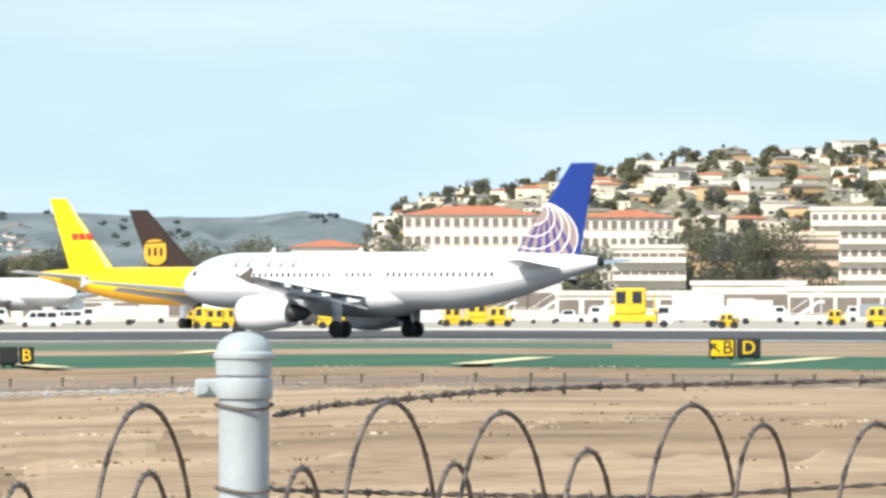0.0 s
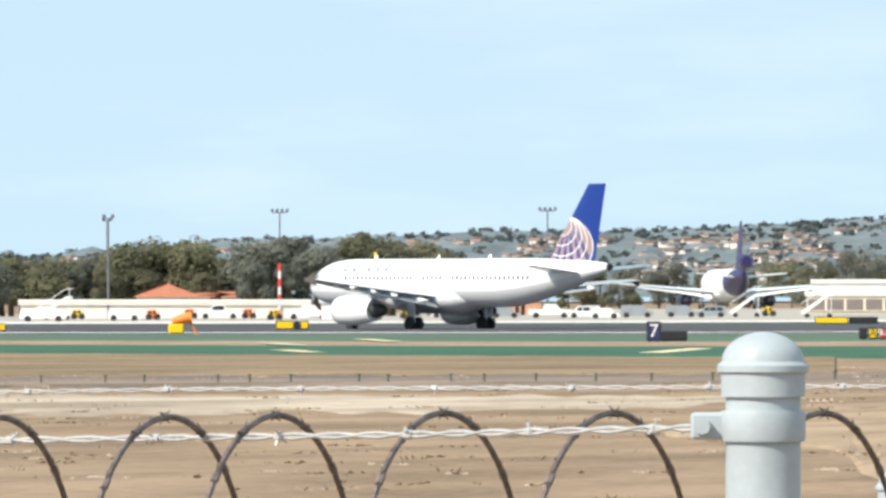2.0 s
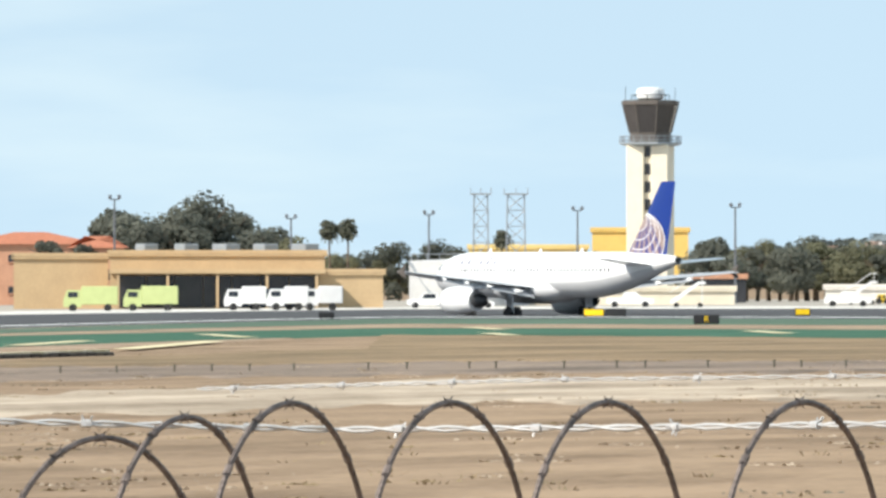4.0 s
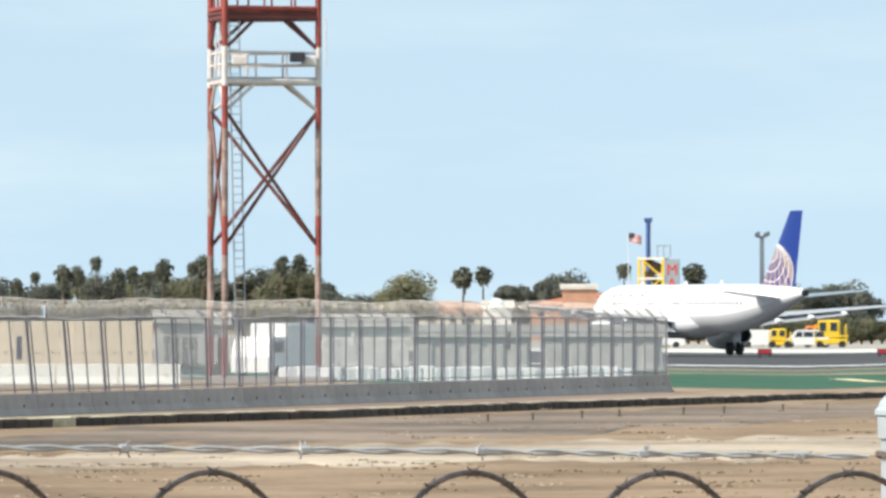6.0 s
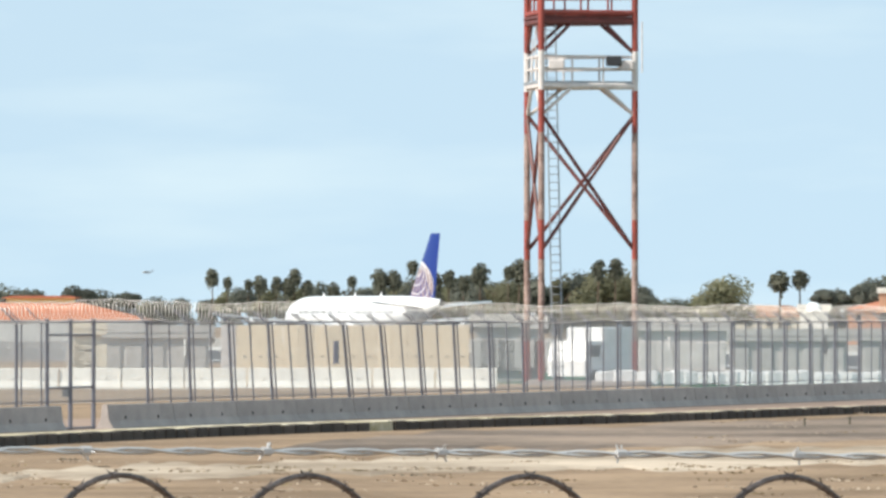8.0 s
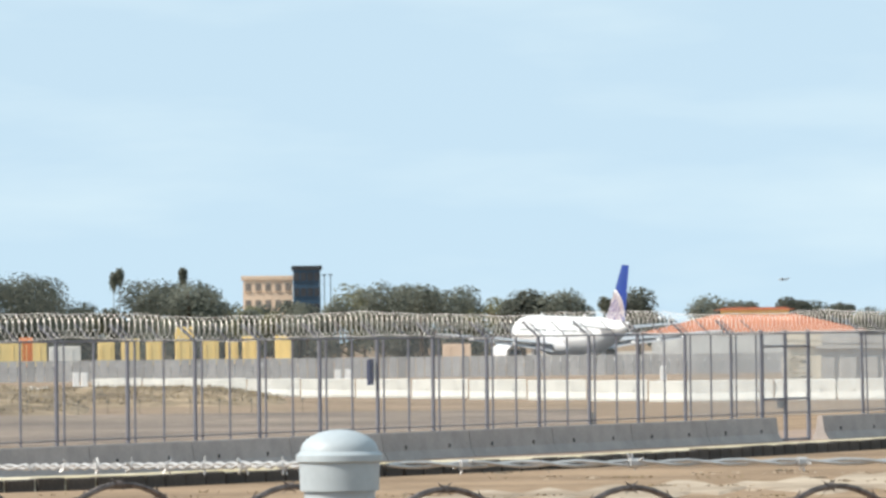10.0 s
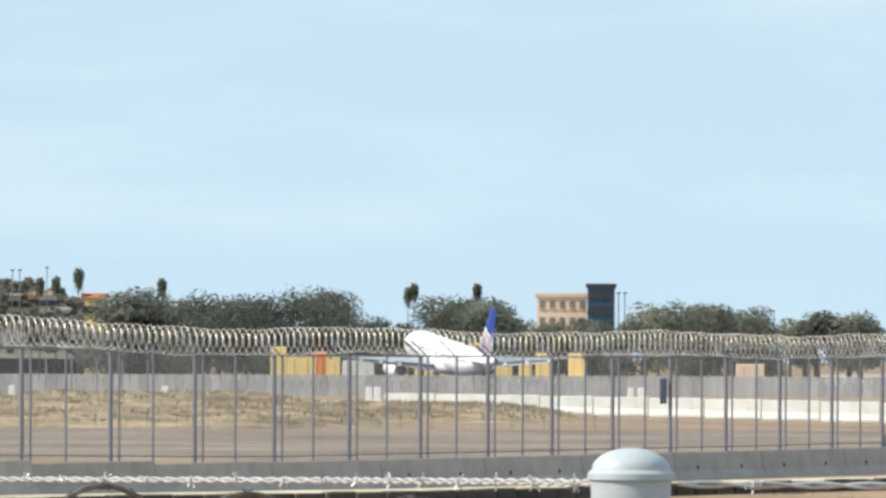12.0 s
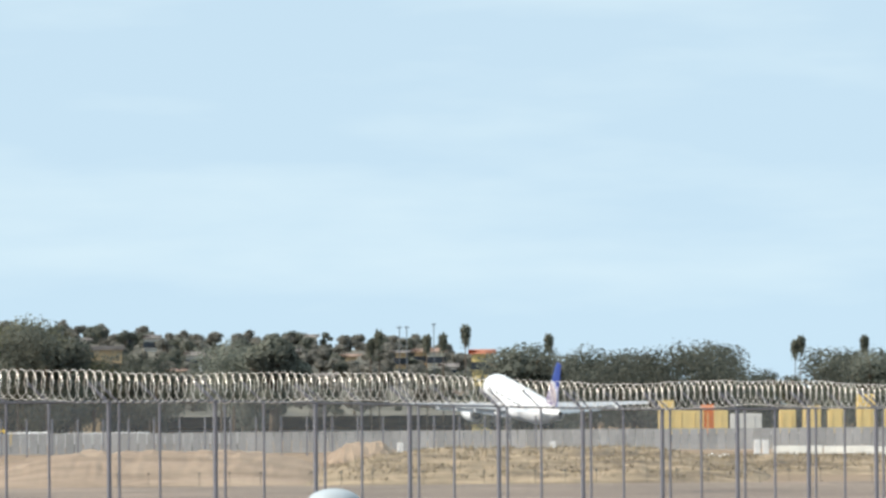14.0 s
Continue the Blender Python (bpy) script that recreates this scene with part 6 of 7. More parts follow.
def drill_tower(b, d):
    """Open yellow training frame with a lettered banner."""
    m = at(b, d, turn=-12)
    h = up(106, d) - m.translation.z
    th = thing("training_tower", m, "yellow steel training tower with lettered banner", "tower")
    w = 2.6
    for x in (-w / 2, w / 2):
        for y in (0, w):
            bm = bmesh.new()
            box(bm, x, y, h / 2, 0.28, 0.28, h)
            part("post", bm, M["equip_yellow"], th)
    for i, z in enumerate((0.35, 0.55, 0.78, 1.0)):
        bm = bmesh.new()
        box(bm, 0, w / 2, h * z - 0.12, w + 0.3, w + 0.3, 0.22)
        part("deck", bm, M["cream"], th)
    for i in range(3):
        bm = bmesh.new()
        z0, z1 = h * (0.35, 0.55, 0.78)[i], h * (0.55, 0.78, 1.0)[i]
        bar(bm, (-w / 2, -0.05, z0 if i % 2 else z1), (w / 2, -0.05, z1 if i % 2 else z0), 0.1, 5)
        part("brace", bm, M["equip_yellow"], th)
    bm = bmesh.new()
    for i in range(5):
        z0 = h * (0.56 + 0.08 * i)
        box(bm, 0, w * 0.5, z0 + h * 0.04, 1.7, 0.9, 0.16)
        bar(bm, (-0.85 if i % 2 else 0.85, w * 0.5, z0), (0.85 if i % 2 else -0.85, w * 0.5, z0 + h * 0.08), 0.42, 5)
    part("inner_stair", bm, M["bark"], th, "brown inner stair")
    bm = bmesh.new()
    box(bm, w / 2 + 1.0, 0.3, h * 0.66, 1.45, 0.5, h * 0.64)
    wall = part("climbing_wall", bm, M["steel_grey"], th, "grey climbing wall with red letters")
    for i, ch in enumerate("MAR"):
        writing(ch, 1.6, M["red"], wall, w / 2 + 1.0, 0.02, h * 0.86 - i * 1.5, 0.03)
    bm = bmesh.new()
    for x in (0.6, 1.3, 2.0):
        bar(bm, (x, 0.5, h), (x, 0.5, h + 1.3), 0.06, 5)
    bar(bm, (0.5, 0.5, h + 1.25), (2.1, 0.5, h + 1.25), 0.06, 5)
    part("top_railing", bm, M["steel_grey"], th)


drill_tower(4668, 850)
th = thing("blue_mast", at(4673, 870), "blue mast with a wide head", "mast")
bm = bmesh.new()
hb = up(172, 870)
bar(bm, (0, 0, 0), (0, 0, hb), 0.26, 8)
part("pole", bm, M["mast_blue"], th)
bm = bmesh.new()
box(bm, 0, 0, hb, 0.9, 0.6, 0.5, bevel=0.08)
part("head", bm, M["mast_blue"], th)
th = thing("flagpole", at(4708, 860), "white pole with red and white striped flag", "flag")
bm = bmesh.new()
hf = up(152, 860)
bar(bm, (0, 0, 0), (0, 0, hf), 0.06, 6)
part("pole", bm, M["line_white"], th)
for i in range(7):
    bm = bmesh.new()
    last = None
    for j in range(7):
        x = j * 0.24
        y = 0.12 * math.sin(j * 1.2)
        z = hf - 0.1 - i * 0.13 - x * 0.3
        now = (bm.verts.new((x, y, z)), bm.verts.new((x, y, z - 0.13)))
        if last:
            bm.faces.new((last[0], last[1], now[1], now[0]))
        last = now
    part("stripe", bm, M["red"] if i % 2 == 0 else M["line_white"], th)
bm = bmesh.new()
box(bm, 0.35, -0.03, hf - 0.42, 0.6, 0.04, 0.5)
part("canton", bm, M["glass_blue"], th)
# white dome and rooftops behind the fence
bm = bmesh.new()
lathe(bm, [(0.75, 0), (0.8, 0.35), (0.55, 0.75), (0.1, 0.9)], 16)
tagged(part("white_dome", bm, M["white"], None, m=at(4940, 800, up(18, 800)), smooth=True), "small white dome on a rooftop", "dome")
block("rooftop_block", 4965, 4915, 800, None, 18, 6, M["stucco"], "pale block carrying a white dome", M["stucco"])


# hip-roofed terracotta building
def hip_hall(b0, b1, d, e_eave, e_top, label):
    bc, w = (b0 + b1) / 2, (b0 - b1) * d / 14000
    m = at(bc, d)
    th = thing("tile_roofed_hall", m, label, "building")
    ze, zt = up(e_eave, d) - m.translation.z, up(e_top, d) - m.translation.z
    bm = bmesh.new()
    box(bm, 0, 9, ze / 2, w * 0.9, 18, ze)
    part("wall", bm, M["panel_grey"], th)
    bm = bmesh.new()
    v = [bm.verts.new(p) for p in ((-w / 2, 0, ze), (w / 2, 0, ze), (w / 2, 18, ze), (-w / 2, 18, ze), (-w * 0.17, 7, zt), (w * 0.17, 7, zt), (w * 0.17, 11, zt), (-w * 0.17, 11, zt))]
    for f in ((0, 1, 5, 4), (1, 2, 6, 5), (2, 3, 7, 6), (3, 0, 4, 7), (4, 5, 6, 7), (3, 2, 1, 0)):
        bm.faces.new([v[i] for i in f])
    part("roof", bm, M["tile"], th)
    bm = bmesh.new()
    box(bm, 0, 9, zt + 0.25, w * 0.3, 4.5, 0.6)
    part("clerestory", bm, M["ochre_light"], th)
    bm = bmesh.new()
    prism(bm, [(-w * 0.18, zt + 0.5), (w * 0.18, zt + 0.5), (w * 0.13, zt + 0.85), (-w * 0.13, zt + 0.85)], 6.4, 11.6)
    part("clerestory_roof", bm, M["tile"], th)


hip_hall(6510, 6105, 1020, 2, 34, "terracotta tile-roofed hall with clerestory")
# tan office block with dark glass tower
office, ob_, ow, oh = block("office_block", 7212, 7124, 1350, None, 104, 14, M["sand"], "sandy office block with punched windows", M["sand"], 5, 5, M["dim_glass"], win_size=(0.9, 1.3))
block("office_tower", 7123, 7075, 1345, None, 121, 12, M["glass_blue"], "dark blue glass office tower", M["dark"], 6, 4, M["glass_and_shade"], win_size=(0.9, 1.4))
for b, e in ((7068, 118), (7057, 118), (8140, 154), (8127, 154), (8079, 159), (8735, 150)):
    zt = up(e, 1350)
    th = thing("lamp_pole", at(b, 1350), "slim tall lamp pole beyond trees", "lamp pole", "distant lamp poles")
    bm = bmesh.new()
    bar(bm, (0, 0, 0), (0, 0, zt), 0.09, 6)
    part("pole", bm, M["mast"], th)
    bm = bmesh.new()
    box(bm, 0, 0, zt, 0.7, 0.3, 0.25)
    part("lamp_head", bm, M["mast"], th)
block("house", 8012, 7975, 1290, None, 100, 8, M["ochre_light"], "cream house among dark trees", M["tile"], 3, 3, pitched=True)
block("house", 8700, 8630, 1290, None, 112, 8, M["tan"], "flat-roofed brown house on the rise", M["roof_grey"], 1, 3)
for b, hw, d, e0, e in HOUSES:
    block("house", b + hw, b - hw, d, e0, e, 7, rnd.choice((M["stucco"], M["tan"], M["cream"])), "pale house half hidden by trees", rnd.choice((M["roof_grey"], M["roof_grey"], M["far_tile"])), 1, 3, pitched=True, group="houses among trees")
# yellow construction plant beyond the runway
for b0, b1, e1, mm, lab in ((7683, 7655, 22, "site_yellow", "yellow site container"), (7655, 7560, 8, "site_yellow", "long yellow flatbed with load"), (7608, 7584, 14, "equip_orange", "orange site machine"), (7556, 7500, -2, "stucco", "low white site shed"),
                            (7470, 7440, 4, "site_yellow", "yellow skip"), (7428, 7396, 10, "site_yellow", "yellow site cabin"), (7384, 7352, 5, "site_yellow", "yellow skip"), (7333, 7300, 30, "site_yellow", "yellow site container"), (7286, 7256, 8, "site_yellow", "yellow site container"), (7244, 7222, 2, "site_yellow", "low yellow skip"), (7214, 7186, 12, "site_yellow", "yellow site shed"), (7156, 7128, 12, "site_yellow", "small yellow site shed"), (6860, 6810, -8, "sand", "low sandy site shed")):
    d = 1120
    bc, w = (b0 + b1) / 2, (b0 - b1) * d / 14000
    th = thing("site_container", at(bc, d), lab + " beyond the runway", "container", "yellow construction plant")
    hh = up(e1, d)
    bm = bmesh.new()
    box(bm, 0, 0, 0.3 + (hh - 0.3) / 2, w, 2.4, hh - 0.3, bevel=0.08)
    bod = part("body", bm, M[mm], th)
    bm = bmesh.new()
    box(bm, 0, 0, 0.16, w * 0.9, 2.2, 0.32)
    part("skid", bm, M["dark"], th)
    for k in range(max(2, int(w / 1.6))):
        bm = bmesh.new()
        box(bm, -w / 2 + (k + 0.5) * w / max(2, int(w / 1.6)), -1.22, hh * 0.5, 0.12, 0.08, hh * 0.7)
        part("rib", bm, M[mm], bod)


# ---------------------------------------------------------------- perimeter fence on concrete barriers
FA, FD = spot(4638, 345), spot(8000, 175)
FDIR = (FD - FA).normalized()
FLEN = (FD - FA).length + 62
RAIL, BAR = 3.28, 0.82


def fence_pt(s, z=0.0):
    p = FA + FDIR * s
    return Vector((p.x, p.y, z))



def fence_d(b):
    """Distance of the fence line at a bearing."""
    a = az_of(b)
    u = Vector((-math.sin(a), math.cos(a), 0))
    n = Vector((-FDIR.y, FDIR.x, 0))
    return FA.dot(n) / u.dot(n)


def fence_s(b):
    """Run along the fence line at a bearing."""
    return (spot(b, fence_d(b)) - FA).dot(FDIR)


GATE, GAP_EAST, GAP_WEST = fence_s(6255), fence_s(6195), fence_s(6275)
FYAW = math.degrees(math.atan2(FDIR.y, FDIR.x))


def barrier_mesh(L):
    bm = bmesh.new()
    prof = [(-0.3, -0.9), (-0.3, 0.08), (-0.14, 0.33), (-0.08, BAR - 0.03), (-0.05, BAR), (0.05, BAR), (0.08, BAR - 0.03), (0.14, 0.33), (0.3, 0.08), (0.3, -0.9)]
    a = [bm.verts.new((0.02, y, z)) for y, z in prof]
    b = [bm.verts.new((L - 0.02, y, z)) for y, z in prof]
    n = len(prof)
    for k in range(n):
        bm.faces.new((a[k], b[k], b[(k + 1) % n], a[(k + 1) % n]))
    bm.faces.new(a)
    bm.faces.new(b[::-1])
    for x in (L * 0.25, L * 0.75):
        for y in (-0.135, 0.135):
            box(bm, x, y, 0.42, 0.045, 0.06, 0.09, mi=1)
    return finish(bm, "concrete_barrier", [M["concrete"], M["dark"]])


BL = GAP_EAST / round(GAP_EAST / 6.1)
_bm = barrier_mesh(BL)
for s in [GAP_EAST - BL * (k + 1) for k in range(round(GAP_EAST / BL))] + [GAP_WEST + BL * k for k in range(int((FLEN - GAP_WEST) / BL))]:
    ob = new("concrete_barrier", _bm)
    p = fence_pt(s)
    ob.matrix_world = pose(p.x, p.y, 0.0125 * min(20.0, max(0.0, s - 169)), 0, 0, FYAW)
    tagged(ob, "grey concrete road barrier carrying the fence", "barrier", "concrete barriers")

fence = thing("perimeter_fence", Matrix.Translation(FA), "blue-grey steel fence topped with razor wire", "fence")
west_rise = lambda s: 0.0125 * min(20.0, max(0.0, s - 171))    # the ground under the fence climbs to the west
loc = lambda s, z, off=0.0: FDIR * s + Vector((-FDIR.y, FDIR.x, 0)) * off + Vector((0, 0, z + west_rise(s)))


def post_mesh(r, lean):
    bm = bmesh.new()
    bar(bm, (0, 0, 0), (0, 0, RAIL - BAR + 0.02), r, 6)
    # outrigger arm
    bar(bm, (0, 0, RAIL - BAR), (lean * 0.12, -0.42, RAIL - BAR + 0.42), r * 0.7, 5)
    return finish(bm, "post", M["fpost"])


_main, _mid = post_mesh(0.055, 1), post_mesh(0.03, 1)
BAY = 3.77
n_bay = int(FLEN / BAY)
# bays east of the gate, between gate and bend, and widening along the western stretch
MAIN = [109.4 - 3.96 * i for i in range(28)] + [147.1 - 3.75 * i for i in range(1, 8)] + [147.1 + 3.736 * i + 0.0308 * i * i for i in range(21)]
for s0 in MAIN:
    for ds, me in ((0.0, _main), (-0.42, _mid), (-2.1, _mid)):
        s = s0 + ds
        if s < -0.3:
            continue
        o = new("post", me)
        o.parent = fence
        # a stretch of the fence leans over
        ln = 18.0 * max(0.0, 1 - abs(s - 88) / 26.0)
        o.matrix_local = Matrix.Translation(loc(s, BAR - 0.02)) @ Euler((0, 0, radians(FYAW))).to_matrix().to_4x4() @ Euler((0, radians(ln), 0)).to_matrix().to_4x4()
for i in range(n_bay):
    for z, r in ((RAIL, 0.026), (BAR + 0.12, 0.018)):
        bm = bmesh.new()
        bar(bm, loc(i * BAY, z), loc((i + 1) * BAY, z), r, 5)
        part("rail", bm, M["fpost"], fence)
    bm = bmesh.new()
    bm.faces.new([bm.verts.new(loc(*q)) for q in ((i * BAY, BAR + 0.05), ((i + 1) * BAY, BAR + 0.05), ((i + 1) * BAY, RAIL), (i * BAY, RAIL))])
    part("chain_link", bm, M["fine_mesh"] if i * BAY > GATE + 6 else M["mesh"], fence)
# razor coil in lengths
pitch, cr = 0.34, 0.31
seg_turns = 14
total = int(FLEN / pitch)
for t0 in range(0, total, seg_turns):
    bm = bmesh.new()
    pts = []
    for k in range(seg_turns * 14 + 1):
        a = 2 * math.pi * k / 14
        s = (t0 + k / 14) * pitch
        w = 1 + 0.06 * math.sin(s * 0.9) + 0.04 * math.sin(s * 2.3)
        pts.append(loc(s + 0.16 * math.sin(a), RAIL + 0.32 + 0.05 * math.sin(s * 0.35) + cr * w * math.cos(a), 0.05 + cr * 0.9 * math.sin(a)))
    tube(bm, pts, 0.0068, 4)
    part("razor_coil", bm, M["coil"], fence)
# plates on the fence, gate posts
for b, z, w, h, mm in ((5780, 2.3, 0.42, 0.75, "sign_navy"), (4915, 2.35, 0.35, 0.75, "dark"), (6982, 2.4, 0.36, 0.66, "sign_navy"), (5190, 2.5, 0.3, 0.5, "line_white"), (6045, 2.5, 0.3, 0.5, "line_white")):
    bm = bmesh.new()
    box(bm, 0, 0, 0, w, 0.05, h)
    o = part("sign_plate", bm, M[mm], fence)
    o.matrix_local = Matrix.Translation(loc(fence_s(b), z, -0.1)) @ Euler((0, 0, radians(FYAW))).to_matrix().to_4x4()
gate = thing("fence_gate", Matrix.LocRotScale(fence_pt(GATE), Euler((0, 0, radians(FYAW))), None), "closed steel gate in the perimeter fence", "gate")
for x in (-2.0, 0, 2.0):
    bm = bmesh.new()
    bar(bm, (x, 0, 0), (x, 0, RAIL + 0.1), 0.07, 8)
    part("gate_post", bm, M["fpost"], gate)
for z in (0.15, 1.35, 2.9):
    bm = bmesh.new()
    bar(bm, (-2.0, 0, z), (2.0, 0, z), 0.035, 6)
    part("gate_rail", bm, M["fpost"], gate)
bm = bmesh.new()
box(bm, 0.1, -0.1, 1.2, 0.3, 0.15, 0.25)
part("lock_box", bm, M["dark"], gate)

# service road before the fence, with a dark block kerb
KERB = [(3900, 340), (4300, 318), (5240, 258), (6020, 226), (6630, 196), (7031, 186), (7440, 176), (8200, 166), (9300, 160)]


sheet("service_road", between(KERB), lambda b: max(fence_d(b) + 26, lerp_table(b, KERB) + 5) if b > 4640 else lerp_table(b, KERB) + lerp_table(b, [(3900, 1), (4640, 30)]), 3900, 9200, M["road"], 0.10, "pale worn service road along fence", skirt=0.03, step=40, rows=3)
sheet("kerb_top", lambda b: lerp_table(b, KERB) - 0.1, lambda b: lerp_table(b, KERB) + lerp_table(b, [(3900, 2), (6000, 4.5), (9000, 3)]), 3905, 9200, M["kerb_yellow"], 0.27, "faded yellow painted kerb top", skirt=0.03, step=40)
# Brown blocks, coloured dark to hold the shadow line below the kerb top.
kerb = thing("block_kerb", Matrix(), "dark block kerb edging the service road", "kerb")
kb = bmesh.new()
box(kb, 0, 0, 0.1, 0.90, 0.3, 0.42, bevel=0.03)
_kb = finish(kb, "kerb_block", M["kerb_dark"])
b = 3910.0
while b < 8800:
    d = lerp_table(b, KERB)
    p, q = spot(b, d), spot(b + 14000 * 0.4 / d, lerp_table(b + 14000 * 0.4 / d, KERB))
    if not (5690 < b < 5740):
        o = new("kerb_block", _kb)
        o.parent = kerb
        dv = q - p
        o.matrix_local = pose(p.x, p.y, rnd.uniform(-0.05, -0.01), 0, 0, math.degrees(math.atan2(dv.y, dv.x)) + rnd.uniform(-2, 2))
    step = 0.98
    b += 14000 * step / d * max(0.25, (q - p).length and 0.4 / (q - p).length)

# white barriers, wall panels and containers behind the fence
_wb = barrier_mesh(3.0)
_wb2 = _wb.copy()
_wb2.materials.clear()
_wb2.materials.append(M["white_conc"])
_wb2.materials.append(M["dark"])
b = 5500
while b < 7440:
    d = lerp_table(b, [(5500, 385), (6400, 385), (7440, 478)])
    p = spot(b, d)
    o = new("white_barrier", _wb2)
    o.matrix_world = Matrix.LocRotScale(p, Euler((0, 0, az_of(b) + math.pi + radians(rnd.uniform(-2, 2)))), (1, 1, 1.25))
    tagged(o, "white concrete barrier in a row", "barrier", "white barriers")
    b += 14000 * 3.05 / d
for i in range(16):
    b = 5975 - i * 27.5
    th = thing("wall_panel", at(b, 398), "tan plywood wall panel behind white barriers", "wall panel", "tan wall panels")
    bm = bmesh.new()
    box(bm, 0, 0, 1.6, 0.755, 0.08, 3.0, bevel=0.02)
    bd = part("board", bm, M["ply"] if i else M["faded"], th)
    bm = bmesh.new()
    box(bm, 0.0, -0.055, 1.55, 0.07, 0.04, 0.07)
    part("bolt", bm, M["dark"], bd)
    bm = bmesh.new()
    bar(bm, (0.3, 0.06, 0), (0.3, 0.9, 2.2), 0.04, 4)
    part("brace", bm, M["bark"], th)
for b0, b1, d, h, mm, lab in ((5540, 5460, 420, 3.0, "panel_grey", "grey steel storage container"), (5460, 5420, 425, 2.9, "faded", "pale steel storage container"), (5250, 5095, 420, 2.8, "faded", "white site office with flat roof"), (5090, 4880, 440, 2.2, "panel_grey", "grey screen of stacked panels"), (4860, 4648, 450, 2.2, "panel_grey", "grey stacked site panels"), (6250, 6200, 420, 2.6, "cream", "sandy hut behind the gate"), (6200, 6010, 430, 2.4, "panel_grey", "long grey storage shed")):
    block("site_shed", b0, b1, d, None, (h - EYE) * 14000 / d, 3, M[mm], lab, M[mm], 1, 5, M[mm], win_size=(0.9, 1.5))
truck(5330, 405, 5.5, 3.0, M["vehicle_white"], M["vehicle_white"], "white box truck behind the fence", 60)
for i in range(26):
    b = 4720 + i * 24 + rnd.uniform(-8, 8)
    bm = bmesh.new()
    box(bm, 0, 0, 0.4, rnd.uniform(0.5, 1.1), 0.7, rnd.uniform(0.6, 0.9), bevel=0.06)
    tagged(part("white_crate", bm, M["vehicle_white"], None, m=at(b, 400, 0.0, rnd.uniform(-20, 20))), "small white crate behind the fence", "crate", "white crates")
for b in (7494, 7027, 7870, 7509, 8140, 7046, 6470):
    bm = bmesh.new()
    box(bm, 0, 0, 0.55, 0.45, 0.3, 1.0, bevel=0.04)
    box(bm, 0, 0, 0.06, 0.6, 0.5, 0.12)
    tagged(part("white_marker_box", bm, M["vehicle_white"], None, m=at(b, 560)), "white upright marker box on field", "marker", "white marker boxes")
for b, L, h in ((8806, 5.0, 1.9), (8735, 7.0, 1.7), (8660, 8.0, 1.8), (8560, 7.0, 1.6), (8470, 6.0, 1.7)):
    truck(b, 700, L, h, M["vehicle_white"], M["vehicle_white"], "low white service truck beyond the soil bank")
loader(8850, 690, "yellow site loader beyond the soil bank", 0.7)
# grey slatted fence far back
back = thing("slatted_screen", Matrix(), "long grey slatted screen fence", "fence")
for i in range(178):
    b = 6052 + i * 16
    d = 640
    bm = bmesh.new()
    p = spot(b, d)
    box(bm, 0, 0, 0.85, 0.68, 0.06, 1.7, pose(p.x, p.y, 0, 0, 0, facing(b)))
    part("slat", bm, M["screen"], back)
for i in range(24):
    b = 7900 + i * 45
    th = thing("field_post", at(b, 600), "dark steel field post", "post", "field posts")
    bm = bmesh.new()
    bar(bm, (0, 0, 0), (0, 0, 2.9), 0.07, 6)
    part("pole", bm, M["fpost"], th)


# ---------------------------------------------------------------- soil
def mound(b0, b1, d, e_top, depth, label, material, seed):
    bm = bmesh.new()
    n, r = 130, 26
    rows = []
    for j in range(r + 1):
        row = []
        for i in range(n + 1):
            f, g = i / n, j / r
            b = b0 + (b1 - b0) * f
            dd = d + depth * (g - 0.5)
            top = up(e_top, d) * min(1, math.sin(math.pi * f) ** 0.6 * 1.15) * math.sin(math.pi * g) ** 0.8
            z = top * (0.9 + 0.14 * noise.noise((b * 0.03, dd * 0.15, seed))) - 0.15
            z += (0.10 * noise.noise((b * 0.11, dd * 0.5, seed)) + 0.05 * noise.noise((b * 0.4, dd * 1.3, seed))) * min(1.0, max(0.0, top))
            row.append(bm.verts.new(spot(b, dd, z)))
        rows.append(row)
    for a, c in zip(rows, rows[1:]):
        for i in range(n):
            bm.faces.new((a[i], a[i + 1], c[i + 1], c[i]))
    me = finish(bm, "soil_mound", material, True)
    if sum(p.normal.z for p in me.polygons) < 0:
        me.flip_normals()
    tagged(new("soil_mound", me), label, "soil mound")
    if material != M["bank"]:
        return
    r = random.Random(int(seed * 10))
    tv, tf = [], []
    for i in range(900):                          # dry tufts on the bank
        v = me.vertices[r.randrange(len(me.vertices))].co
        if v.z < 0.15:
            continue
        for k in range(9):
            c = v + Vector((r.gauss(0, 0.35), r.gauss(0, 0.35), -0.03))
            side = Vector((r.uniform(-1, 1), r.uniform(-1, 1), 0)) * 0.06
            q = len(tv)
            tv += [c - side, c + side, c + Vector((r.uniform(-0.1, 0.1), r.uniform(-0.1, 0.1), r.uniform(0.08, 0.24)))]
            tf.append((q, q + 1, q + 2))
    tm = bpy.data.meshes.new("grass_tufts")
    tm.from_pydata(tv, [], tf)
    tm.materials.append(M["olive_grass"])
    tagged(new("grass_tufts", tm), "dry olive tufts on the soil bank", "grass", kind="stuff")


